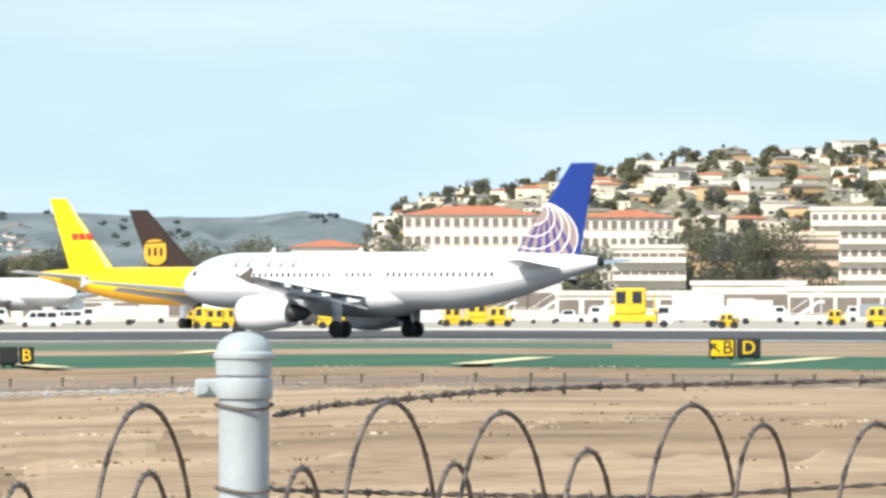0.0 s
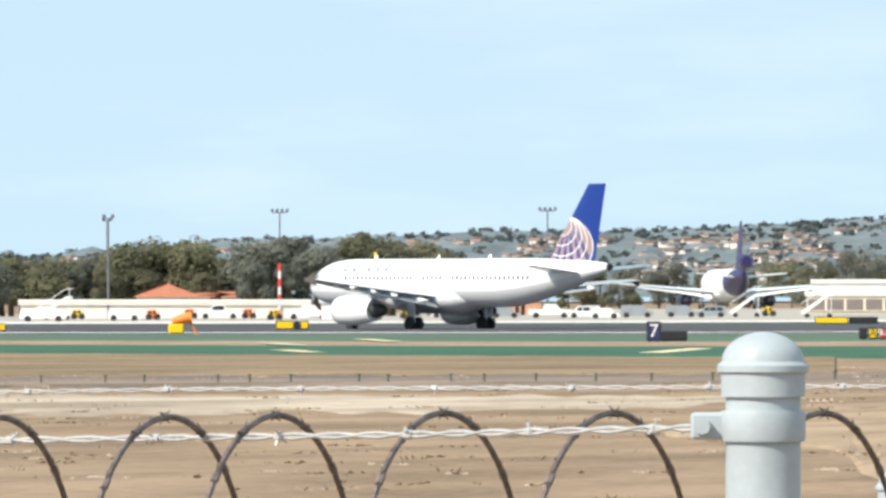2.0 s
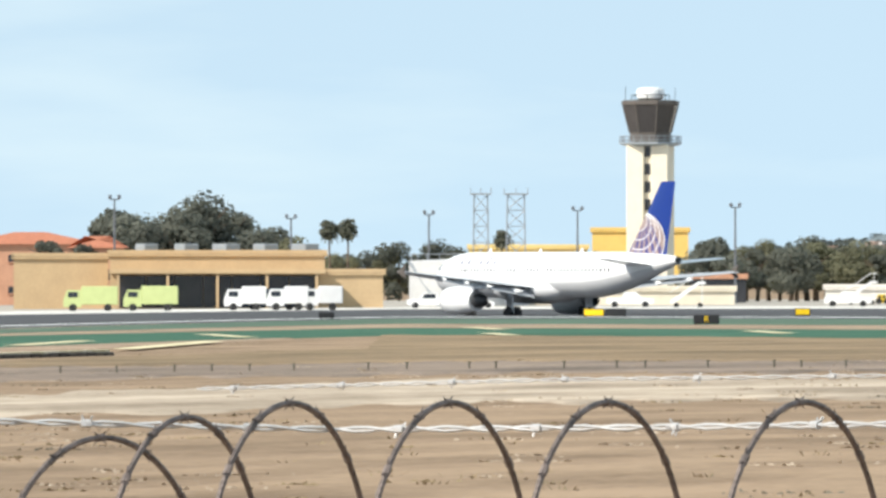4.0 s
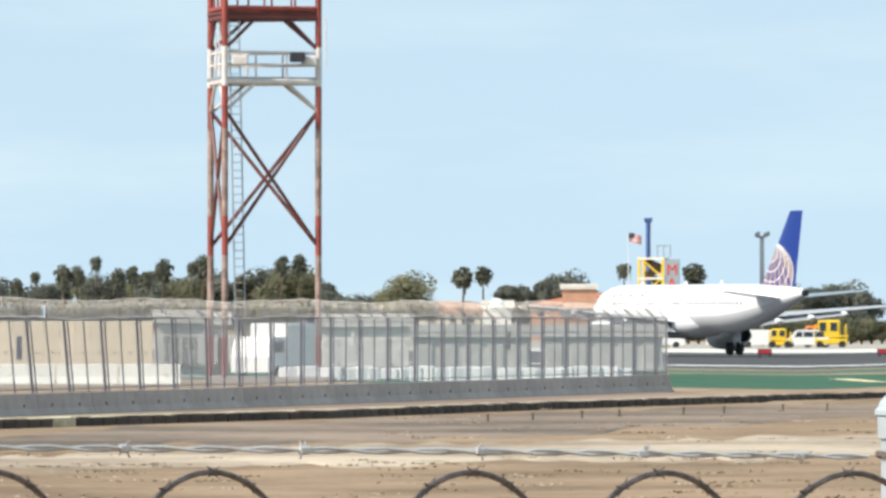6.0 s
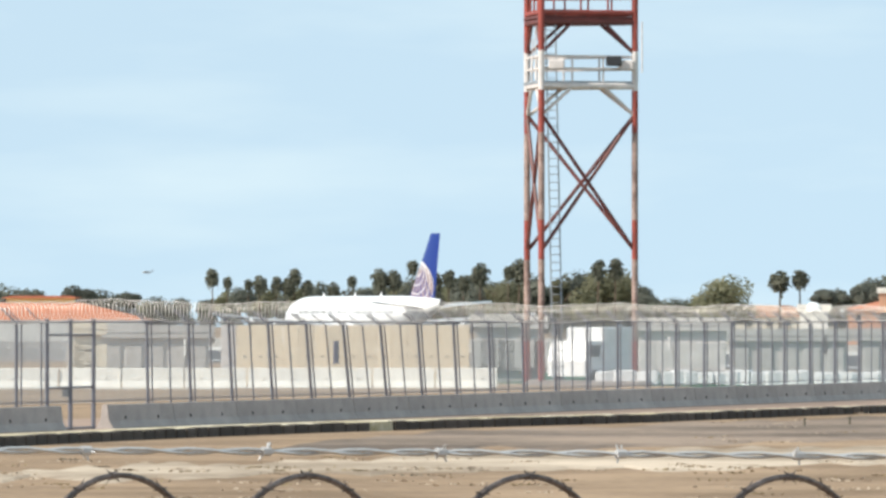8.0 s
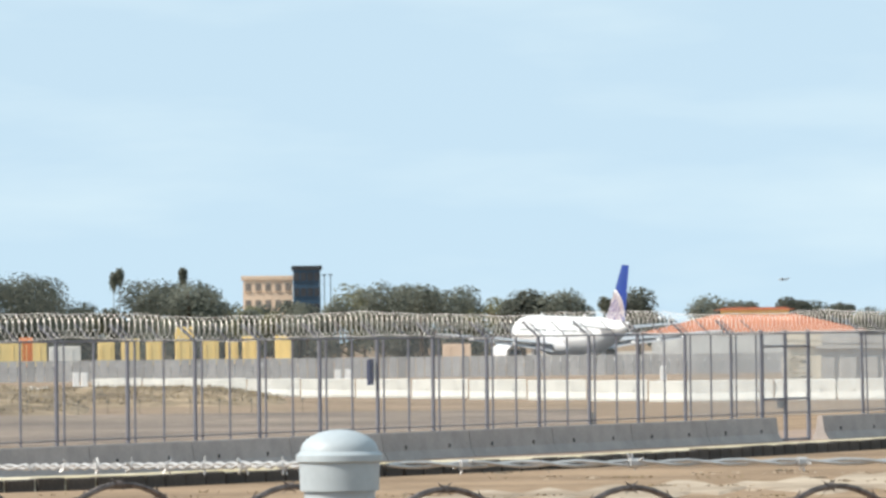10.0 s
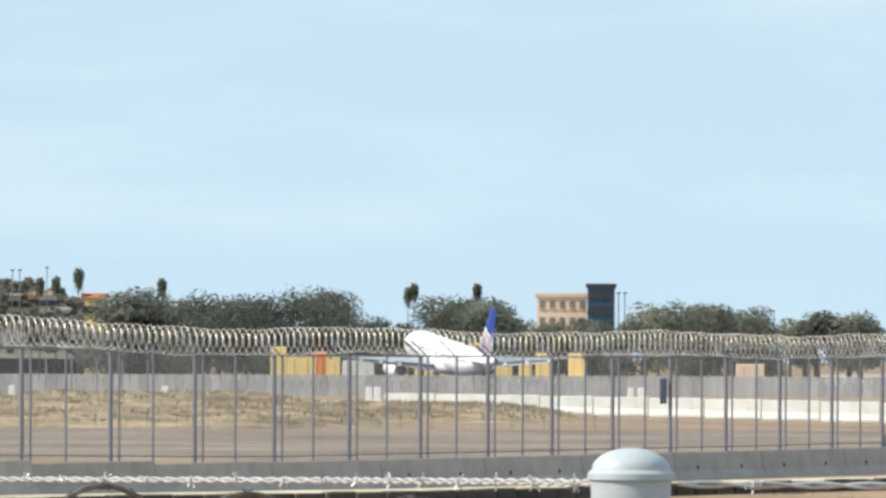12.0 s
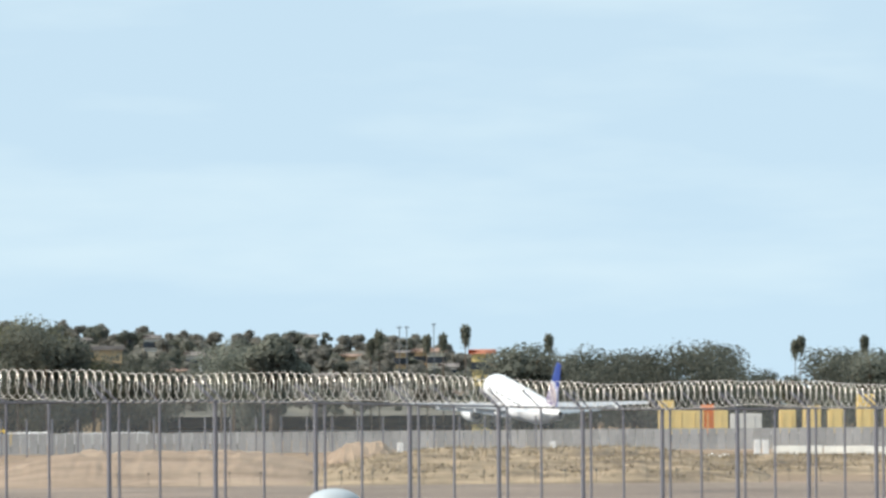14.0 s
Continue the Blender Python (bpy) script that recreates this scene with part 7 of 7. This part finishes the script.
mound(8290, 8120, 400, -45, 16, "heap of pale excavated soil", M["dirt"], 1.0)
mound(8900, 8230, 400, -58, 90, "long low bank of pale soil", M["dirt"], 2.0)
mound(8330, 7480, 395, -58, 100, "long low bank of brown grassy soil", M["bank"], 3.0)
mound(7700, 7130, 415, -76, 60, "low tan grassy bank", M["bank"], 4.0)
_post = bmesh.new()
bar(_post, (0, 0, 0), (0, 0, 0.68), 0.012, 6)
box(_post, 0, 0, 0.68, 0.10, 0.10, 0.08, bevel=0.01)
_post = finish(_post, "marker_post", M["scrub"])
for i in range(24):
    b = 8640 - i * 66 + 14 * math.sin(i * 2.1)
    o = new("marker_post", _post)
    o.matrix_world = Matrix.Translation(spot(b, 341, 0.0))
    tagged(o, "short dark marker post before the bank", "marker", "bank marker posts")
sheet("dirt_road", lambda b: 250, lambda b: 338, 6600, 9300, M["old_asphalt"], 0.14, "pale dirt track behind the fence", rows=3)
rnd = random.Random(31)
bm = bmesh.new()
for i in range(700):                              # tufts
    b, d = rnd.uniform(-800, 8900), rnd.choice((rnd.uniform(90, 200), rnd.uniform(300, 460)))
    p = spot(b, d, ground_z(b, d))
    for k in range(9):
        a, hgt = rnd.uniform(0, 6.28), rnd.uniform(0.03, 0.09)
        q = p + Vector((math.cos(a), math.sin(a), 0)) * rnd.uniform(0, 0.5)
        s = Vector((-math.sin(a), math.cos(a), 0)) * 0.02
        t = q + Vector((math.cos(a) * 0.1, math.sin(a) * 0.1, hgt))
        bm.faces.new([bm.verts.new(v) for v in (q - s, q + s, t)])
tagged(part("grass_tufts", bm, M["olive_grass"]), "scattered dry grass tufts", "grass", kind="stuff")
def clumps(material, label, n, seed, bands, hi):
    """Low dry clumps of grass blades; bands: bearing and distance limits."""
    r = random.Random(seed)
    vs, fs = [], []
    for i in range(n):
        b0, b1, d0, d1 = bands[i % len(bands)]
        b, d = r.uniform(b0, b1), r.uniform(d0, d1)
        p = spot(b, d, ground_z(b, d) + 0.04)
        wide = r.uniform(0.15, 0.7)
        for k in range(14):
            a, q = r.uniform(0, 6.28), r.gauss(0, wide)
            c = p + Vector((math.cos(a) * q, math.sin(a) * q, 0))
            side = Vector((math.cos(az_of(b)), math.sin(az_of(b)), 0)) * r.uniform(0.02, 0.07)
            top = c + Vector((r.uniform(-0.06, 0.06), r.uniform(-0.06, 0.06), r.uniform(0.3, 1.0) * hi))
            k0 = len(vs)
            vs += [c - side, c + side, top]
            fs.append((k0, k0 + 1, k0 + 2))
    me = bpy.data.meshes.new("grass_clumps")
    me.from_pydata(vs, [], fs)
    me.materials.append(material)
    tagged(new("grass_clumps", me), label, "grass", kind="stuff")


FIELD = [(-800, 4600, 70, 205), (-800, 5200, 205, 300), (3600, 7200, 90, 190)]
clumps(M["olive_grass"], "low olive clumps of dry grass", 300, 51, FIELD, 0.05)
clumps(M["pale_dirt"], "pale straw clumps of dry grass", 500, 52, FIELD, 0.05)
clumps(M["scrub"], "dark dead clumps of grass", 50, 53, FIELD, 0.045)
for i in range(9):
    b = 7600 - 60 + i * 7
    bm = bmesh.new()
    bmesh.ops.create_icosphere(bm, subdivisions=1, radius=rnd.uniform(0.2, 0.4), matrix=Matrix.Diagonal((1.4, 1, 0.7, 1)))
    tagged(part("white_rubble", bm, M["white_conc"], None, m=at(b, 500, 0.2, rnd.uniform(0, 90))), "lump of white broken concrete", "rubble", "white rubble")


# ---------------------------------------------------------------- red and white lattice tower
def lattice_tower():
    d = 400.0
    m = at(5339, d)
    th = thing("radio_tower", m, "weathered red and white steel radio tower", "tower")
    s = d / 14000.0
    w = 4.75
    Z = lambda e: up(e, d)
    H = Z(680)
    corners = [(-2.37, 0.0), (2.37, 2.0), (-3.12, 4.0)]
    bands = [(-130, -35, "orange"), (-35, 110, "rusty"), (110, 180, "orange"), (180, 335, "rusty"), (335, 410, "orange"), (410, 480, "faded"), (480, 560, "orange"), (560, 680, "orange")]
    for x, y in corners:
        for e0, e1, mm in bands:
            bm = bmesh.new()
            bar(bm, (x, y, max(0, Z(e0))), (x, y, Z(e1)), 0.17, 10)
            part("leg_section", bm, M[mm], th, smooth=True)
    def brace(p, q, r, mm):
        bm = bmesh.new()
        bar(bm, p, q, r, 6)
        part("brace", bm, M[mm], th)
    for k in range(3):
        (x0, y0), (x1, y1) = corners[k], corners[(k + 1) % 3]
        brace((x0, y0, Z(125)), (x1, y1, Z(368)), 0.1, "brace_red")
        brace((x1, y1, Z(125)), (x0, y0, Z(368)), 0.1, "brace_red")
        mx, my = (x0 + x1) / 2, (y0 + y1) / 2
        brace((x0, y0, Z(365)), (x0 * 0.35 + mx * 0.65, y0 * 0.35 + my * 0.65, Z(415)), 0.09, "faded")
        brace((x1, y1, Z(365)), (x1 * 0.35 + mx * 0.65, y1 * 0.35 + my * 0.65, Z(415)), 0.09, "faded")
        brace((x0, y0, Z(475)), (x0 * 0.35 + mx * 0.65, y0 * 0.35 + my * 0.65, Z(530)), 0.09, "brace_red")
        brace((x1, y1, Z(475)), (x1 * 0.35 + mx * 0.65, y1 * 0.35 + my * 0.65, Z(530)), 0.09, "brace_red")
        brace((x0, y0, Z(532)), (x1, y1, Z(532)), 0.16, "brace_red")
        brace((x0, y0, Z(548)), (x1, y1, Z(548)), 0.14, "orange")
        for e in (575, 600):
            brace((x0, y0, Z(e)), (x1, y1, Z(e)), 0.07, "orange")
        for f in (0.25, 0.5, 0.75):
            brace((x0 + (x1 - x0) * f, y0 + (y1 - y0) * f, Z(540)), (x0 + (x1 - x0) * f, y0 + (y1 - y0) * f, Z(600)), 0.06, "orange")
        brace((x0, y0, Z(418)), (x1, y1, Z(418)), 0.16, "faded")
        for e in (448, 470):
            brace((x0, y0, Z(e)), (x1, y1, Z(e)), 0.07, "faded")
        for f in (0.33, 0.66):
            brace((x0 + (x1 - x0) * f, y0 + (y1 - y0) * f, Z(425)), (x0 + (x1 - x0) * f, y0 + (y1 - y0) * f, Z(472)), 0.06, "faded")
    for e, mm in ((424, "steel_grey"), (540, "brace_red")):
        bm = bmesh.new()
        lo = [bm.verts.new((x * 1.06, y, Z(e) - 0.07)) for x, y in corners]
        hi = [bm.verts.new((x * 1.06, y, Z(e) + 0.07)) for x, y in corners]
        bm.faces.new(lo)
        bm.faces.new(hi[::-1])
        for k in range(3):
            bm.faces.new((lo[k], hi[k], hi[(k + 1) % 3], lo[(k + 1) % 3]))
        part("platform", bm, M[mm], th)
    for x, e in ((1.3, 462), (-1.6, 455), (1.9, 455)):
        bm = bmesh.new()
        box(bm, x, 0.85 + x * 0.42, Z(e), 0.8, 0.5, 0.5, bevel=0.06)
        part("equipment_box", bm, M["dark"] if x == 1.3 else M["faded"], th)
    for x, y, e0, e1 in ((w / 2 + 0.35, 0, 440, 530), (-w / 2 - 0.45, 0.5, 440, 500), (-w / 2 - 0.3, 1.5, 430, 520)):
        bm = bmesh.new()
        bar(bm, (x, y, Z(e0)), (x, y, Z(e1)), 0.035, 5)
        part("whip_antenna", bm, M["faded"], th)
    lx = -w / 2 + 0.35
    bm = bmesh.new()
    for x in (lx, lx + 0.5):
        bar(bm, (x + 0.25, 0.6, 0), (x - 0.15, 0.6, Z(545)), 0.04, 5)
    ld = part("ladder", bm, M["steel_grey"], th)
    for i in range(44):
        z = 1.0 + i * (Z(545) - 1) / 44
        o = 0.25 - 0.4 * z / Z(545)
        bm = bmesh.new()
        bar(bm, (lx + o, 0.6, z), (lx + 0.5 + o, 0.6, z), 0.022, 4)
        part("rung", bm, M["steel_grey"], ld)
    bm = bmesh.new()
    box(bm, 0, w / 2, 0.15, w + 1.6, w + 1.6, 0.3)
    part("footing", bm, M["concrete"], th)


lattice_tower()


# ---------------------------------------------------------------- small aeroplane far off
plane = thing("light_aeroplane", at(6120, 4300, 30.0), "tiny light aeroplane low over the horizon", "aeroplane")
bm = bmesh.new()
tube(bm, [(-2.6, 0, 0), (-2.2, 0, 0.1), (-0.8, 0, 0.25), (0.8, 0, 0.2), (3.2, 0, 0.35)], [0.1, 0.45, 0.6, 0.5, 0.12], 8)
part("fuselage", bm, M["steel_grey"], plane, smooth=True)
for y in (-2.4, 2.4):
    bm = bmesh.new()
    box(bm, -0.6, y, 0.75, 1.3, 4.8, 0.14)
    part("wing", bm, M["steel_grey"], plane)
bm = bmesh.new()
prism(bm, [(2.4, 0.3), (3.3, 0.3), (3.6, 1.5), (3.1, 1.5)], -0.06, 0.06)
part("fin", bm, M["steel_grey"], plane)
bm = bmesh.new()
box(bm, 3.0, 0, 0.4, 0.8, 2.6, 0.1)
part("tailplane", bm, M["steel_grey"], plane)


# ---------------------------------------------------------------- near fence: posts, barbed wire, razor loops
def near_post(b, d, e_cap, dia, bands, label, dome=0.7, wire_wraps=()):
    """A round fence post with a domed cap; bands and wraps are heights (in 1/14000 rad) of clamps and wire ties."""
    zt = up(e_cap, d)
    th = thing("fence_post", Matrix.Translation(spot(b, d, 1.45)) @ Euler((0, 0, az_of(b))).to_matrix().to_4x4(), label, "fence post", "near fence posts")
    h = zt - 1.45
    r = dia / 2
    bm = bmesh.new()
    bar(bm, (0, 0, -0.1), (0, 0, h - r * 0.9), r * 0.9, 28)
    part("pipe", bm, M["post"], th, smooth=True)
    bm = bmesh.new()
    prof = [(r * 1.0, h - r * 1.55), (r * 1.02, h - r * (dome + 0.3)), (r * 1.1, h - r * (dome + 0.25)), (r * 1.1, h - r * (dome + 0.1)), (r * 1.02, h - r * (dome + 0.02))]
    for k in range(9):
        a = math.pi / 2 * k / 8
        prof.append((r * 0.99 * math.cos(a), h - r * dome + r * dome * math.sin(a)))
    lathe(bm, prof, 32)
    part("cap", bm, M["post"], th, smooth=True)
    for e in bands:
        z = up(e, d) - 1.45
        bm = bmesh.new()
        lathe(bm, [(r * 0.9, z - 0.0145), (r * 1.0, z - 0.0145), (r * 1.02, z - 0.011), (r * 1.02, z + 0.011), (r * 1.0, z + 0.0145), (r * 0.9, z + 0.0145)], 28)
        bd = part("clamp_band", bm, M["post"], th, smooth=True)
        bm = bmesh.new()
        box(bm, -r * 1.0 - 0.012, -0.004, z, 0.034, 0.012, 0.026, bevel=0.003)
        bar(bm, (-r * 1.0 - 0.018, -0.022, z), (-r * 1.0 - 0.018, 0.014, z), 0.008, 8)
        part("clamp_lug", bm, M["post"], bd)
    for e in wire_wraps:
        z = up(e, d) - 1.45
        bm = bmesh.new()
        tube(bm, [((r * 0.95 + 0.003) * math.cos(a), (r * 0.95 + 0.003) * math.sin(a), z + 0.004 * math.sin(a * 2 + 1)) for a in np.linspace(0, 6.283, 25)], 0.0022, 5)
        part("wire_tie", bm, M["rust"], th)


PL = "pale grey-green painted fence post with domed cap"
near_post(352, 11.0, -42, 0.078, (-142,), PL, wire_wraps=(-175, -322))
near_post(1327, 7.5, -62, 0.079, (-228,), PL)
near_post(1079, 9.0, -298, 0.058, (), "shorter grey-green fence post with domed cap")
near_post(4212, 9.0, -128, 0.071, (), "pale grey fence post with flat domed cap", 0.55, wire_wraps=(-244, -248))
near_post(7045, 8.0, -162, 0.080, (), PL, 0.55)
near_post(8258, 11.0, -136, 0.078, (), PL, 0.55, wire_wraps=(-222,))


def wire_thing(pts, material, label, barb_every=0.18, thick=0.0019):
    """Two twisted strands with barbs."""
    th = thing("barbed_wire", Matrix.Translation(pts[0]), label, "barbed wire", "near barbed wires")
    loc3 = [p - pts[0] for p in pts]
    dense = []
    for a, b in zip(loc3, loc3[1:]):
        n = max(2, int((b - a).length / 0.02))
        dense += [a.lerp(b, k / n) for k in range(n)]
    dense.append(loc3[-1])
    for ph in (0, math.pi):
        bm = bmesh.new()
        tube(bm, [p + Vector((0, 0, 0.0026 * math.sin(i * 1.1 + ph))) + Vector((0.0018 * math.cos(i * 1.1 + ph), 0, 0)) for i, p in enumerate(dense)], thick, 4)
        part("strand", bm, material, th)
    rb = random.Random(len(dense))
    step = max(3, int(barb_every / 0.02))
    for i in range(4, len(dense) - 4, step):
        bm = bmesh.new()
        c = dense[i]
        t = (dense[i + 1] - dense[i]).normalized()
        for k in range(4):
            a = rb.uniform(0, 6.28)
            v = Vector((0, 0, 1)) * math.sin(a) + t.cross(Vector((0, 0, 1))) * math.cos(a)
            bar(bm, c - v * 0.004, c + v * 0.010 + t * rb.uniform(-0.008, 0.008), 0.0012, 4)
        bar(bm, c - t * 0.006, c + t * 0.006, 0.005, 6)
        part("barb", bm, material, th)


def wire_line(rows):
    out = []
    for (b0, d0, e0), (b1, d1, e1) in zip(rows, rows[1:]):
        p, q = spot(b0, d0, up(e0, d0)), spot(b1, d1, up(e1, d1))
        n = 10
        out += [p.lerp(q, k / n) - Vector((0, 0, 0.0)) for k in range(n)]
    b, d, e = rows[-1]
    out.append(spot(b, d, up(e, d)))
    return out


wire_thing(wire_line([(1420, 7.5, -231), (1900, 8.0, -243), (2400, 8.4, -250), (2958, 8.8, -258), (3500, 9.0, -262), (4140, 8.95, -246)]), M["galv"], "galvanised barbed wire strung between posts")
wire_thing(wire_line([(4285, 8.95, -246), (4900, 8.8, -238), (5600, 8.6, -232), (6300, 8.3, -228), (6960, 8.0, -226)]), M["galv"], "galvanised barbed wire strung between posts")
wire_thing(wire_line([(7110, 8.0, -224), (7600, 9.5, -222), (8190, 11.0, -222)]), M["galv"], "galvanised barbed wire strung between posts")
wire_thing(wire_line([(8320, 11.0, -222), (9100, 13.0, -215)]), M["galv"], "galvanised barbed wire strung beyond the last post")
wire_thing(wire_line([(420, 11.0, -145), (900, 12.0, -157), (1500, 12.5, -160), (2300, 13.0, -163), (3100, 13.5, -173), (3750, 14.0, -190)]), M["galv"], "upper barbed wire farther off", 0.25, 0.0014)
wire_thing(wire_line([(300, 11.0, -190), (200, 11.2, -172), (60, 11.4, -160), (-60, 11.6, -148), (-250, 12.0, -140), (-500, 12.2, -134), (-900, 12.6, -125)]), M["rust"], "rusty barbed wire tied to the post", 0.12)
wire_thing(wire_line([(300, 11.0, -322), (0, 11.4, -330), (-400, 12.0, -336), (-800, 12.4, -310)]), M["rust"], "rusty lower barbed wire", 0.14)


def razor_loop(b, d, e_top, R, skew, tilt, seed):
    """One loop of razor tape: a ring seen from the side, with barb clusters."""
    rb = random.Random(seed)
    zt = up(e_top, d)
    mm = Matrix.Translation(spot(b, d, zt - R)) @ Euler((0, 0, az_of(b) + math.pi / 2 + radians(skew))).to_matrix().to_4x4()
    n = 56
    pt = lambda a: Vector((R * math.sin(a), tilt * a, R * math.cos(a)))
    bm = bmesh.new()
    pts = [pt(-2.6 + 5.2 * k / n) for k in range(n + 1)]
    tube(bm, pts, 0.0035, 6)
    th = part("loop", bm, M["rust"], razor, m=mm, smooth=True)
    for k in range(-6, 7):
        a = k * 0.36 + rb.uniform(-0.04, 0.04)
        c, t = pt(a), (pt(a + 0.01) - pt(a)).normalized()
        nrm = t.cross(Vector((0, 1, 0)))
        bm = bmesh.new()
        for sg in (1, -1):
            for df in (1, -1):
                bar(bm, c, c + nrm * sg * 0.007 + t * df * 0.014, 0.0019, 4, 0.0004)
        bar(bm, c - t * 0.006, c + t * 0.006, 0.0043, 6)
        part("barb", bm, M["rust"], th)


razor = thing("razor_wire", Matrix(), "weathered razor wire coil along the near fence", "razor wire")
LOOPS_EAST = ((-766, 11.5, -205, 0.28), (-565, 11.5, -207, 0.2), (-440, 11.2, -172, 0.3), (-106, 11.2, -185, 0.3), (94, 11, -166, 0.3), (529, 10.5, -172, 0.3),
              (-256, 11, -252, 0.18), (-20, 11, -276, 0.15), (250, 10.8, -283, 0.15), (520, 10.5, -292, 0.15), (750, 10.5, -312, 0.15), (884, 8.5, -190, 0.25))
for i, (b, d, e, R) in enumerate(LOOPS_EAST):
    razor_loop(b, d, e, R, -17, 0.012, i)
LOOP_TOP = [(1224, -205), (1894, -205), (2380, -212), (3305, -214), (3587, -215), (3772, -240), (3920, -276), (5450, -274), (6861, -270), (7130, -262), (7432, -254), (7724, -246), (7980, -233), (8240, -240)]
LOOP_DIST = [(1224, 8.3), (1600, 8.2), (3587, 8.3), (4315, 8.8), (6000, 8.7), (6861, 8.5), (7432, 8.8), (7980, 10.0), (8240, 11.0)]
for i, b in enumerate((1224, 1594, 1894, 2189, 2380, 2680, 3027, 3305, 3587, 3772, 3920, 4315, 4648, 4990, 5450, 5840, 6171, 6531, 6861, 7130, 7432, 7724, 7980, 8240)):
    razor_loop(b, lerp_table(b, LOOP_DIST), lerp_table(b, LOOP_TOP), 0.25, -25 if b < 3800 else -34, 0.012, 20 + i)


# ---------------------------------------------------------------- what moves
def motions():
    walk(jet, [
        (0, pose(-370.7, 396.4, 1.27, 0, -0.0, 182.3)),
        (0.5, pose(-400.1, 399.4, 0.85, 0, -0.0, 181.6)),
        (1, pose(-430.6, 402.8, 0.80, 0, -0.0, 181.0)),
        (1.5, pose(-462.1, 406.5, 0.82, 0, -0.0, 180.5)),
        (2, pose(-494.5, 410.6, 0.56, 0, -0.0, 180.0)),
        (2.5, pose(-527.7, 414.9, 0.45, 0, -0.0, 179.5)),
        (3, pose(-561.9, 419.5, 0.45, 0, -0.0, 179.1)),
        (3.2, pose(-575.8, 421.4, 0.36, 0, -0.0, 179.0)),
        (5.3, pose(-532.6, 314.6, -0.12, 0, -0.0, 178.0)),
        (5.5, pose(-544.8, 314.3, -0.07, 0, -0.0, 178.1)),
        (6, pose(-575.4, 313.8, 0.16, 0, -0.0, 178.3)),
        (6.5, pose(-606.3, 313.3, 0.04, 0, -0.0, 178.4)),
        (7, pose(-637.7, 312.6, 0.00, 0, -0.0, 178.6)),
        (7.5, pose(-669.5, 311.8, -0.01, 0, -0.0, 178.8)),
        (8, pose(-701.7, 311.0, -0.10, 0, -0.0, 178.9)),
        (8.5, pose(-734.4, 310.0, -0.10, 0, -0.0, 179.0)),
        (10.8, pose(-889.9, 305.2, -0.60, 0, -3.0, 179.6)),
        (11, pose(-904.0, 304.3, -0.58, 0, -3.6, 179.6)),
        (11.5, pose(-939.0, 303.5, -0.55, 0, -4.4, 179.7)),
        (12, pose(-974.4, 302.5, -0.55, 0, -5.8, 179.8)),
        (12.5, pose(-1010.5, 300.7, -0.55, 0, -7.0, 179.9)),
        (13, pose(-1025.7, 295.7, -0.45, 0, -7.6, 179.8)),
        (13.6, pose(-1038.4, 286.2, 0.10, 0, -8.0, 179.9)),
        (14, pose(-1046.8, 279.8, 0.60, 0, -8.5, 180.0)),
    ])
    walk(plane, [(0.0, at(5600, 4300, 30.0)), (8.0, at(6120, 4300, 29.8)), (8.6, at(6161, 4300, 30.5)), (14.0, at(6530, 4300, 33.0))])


motions()
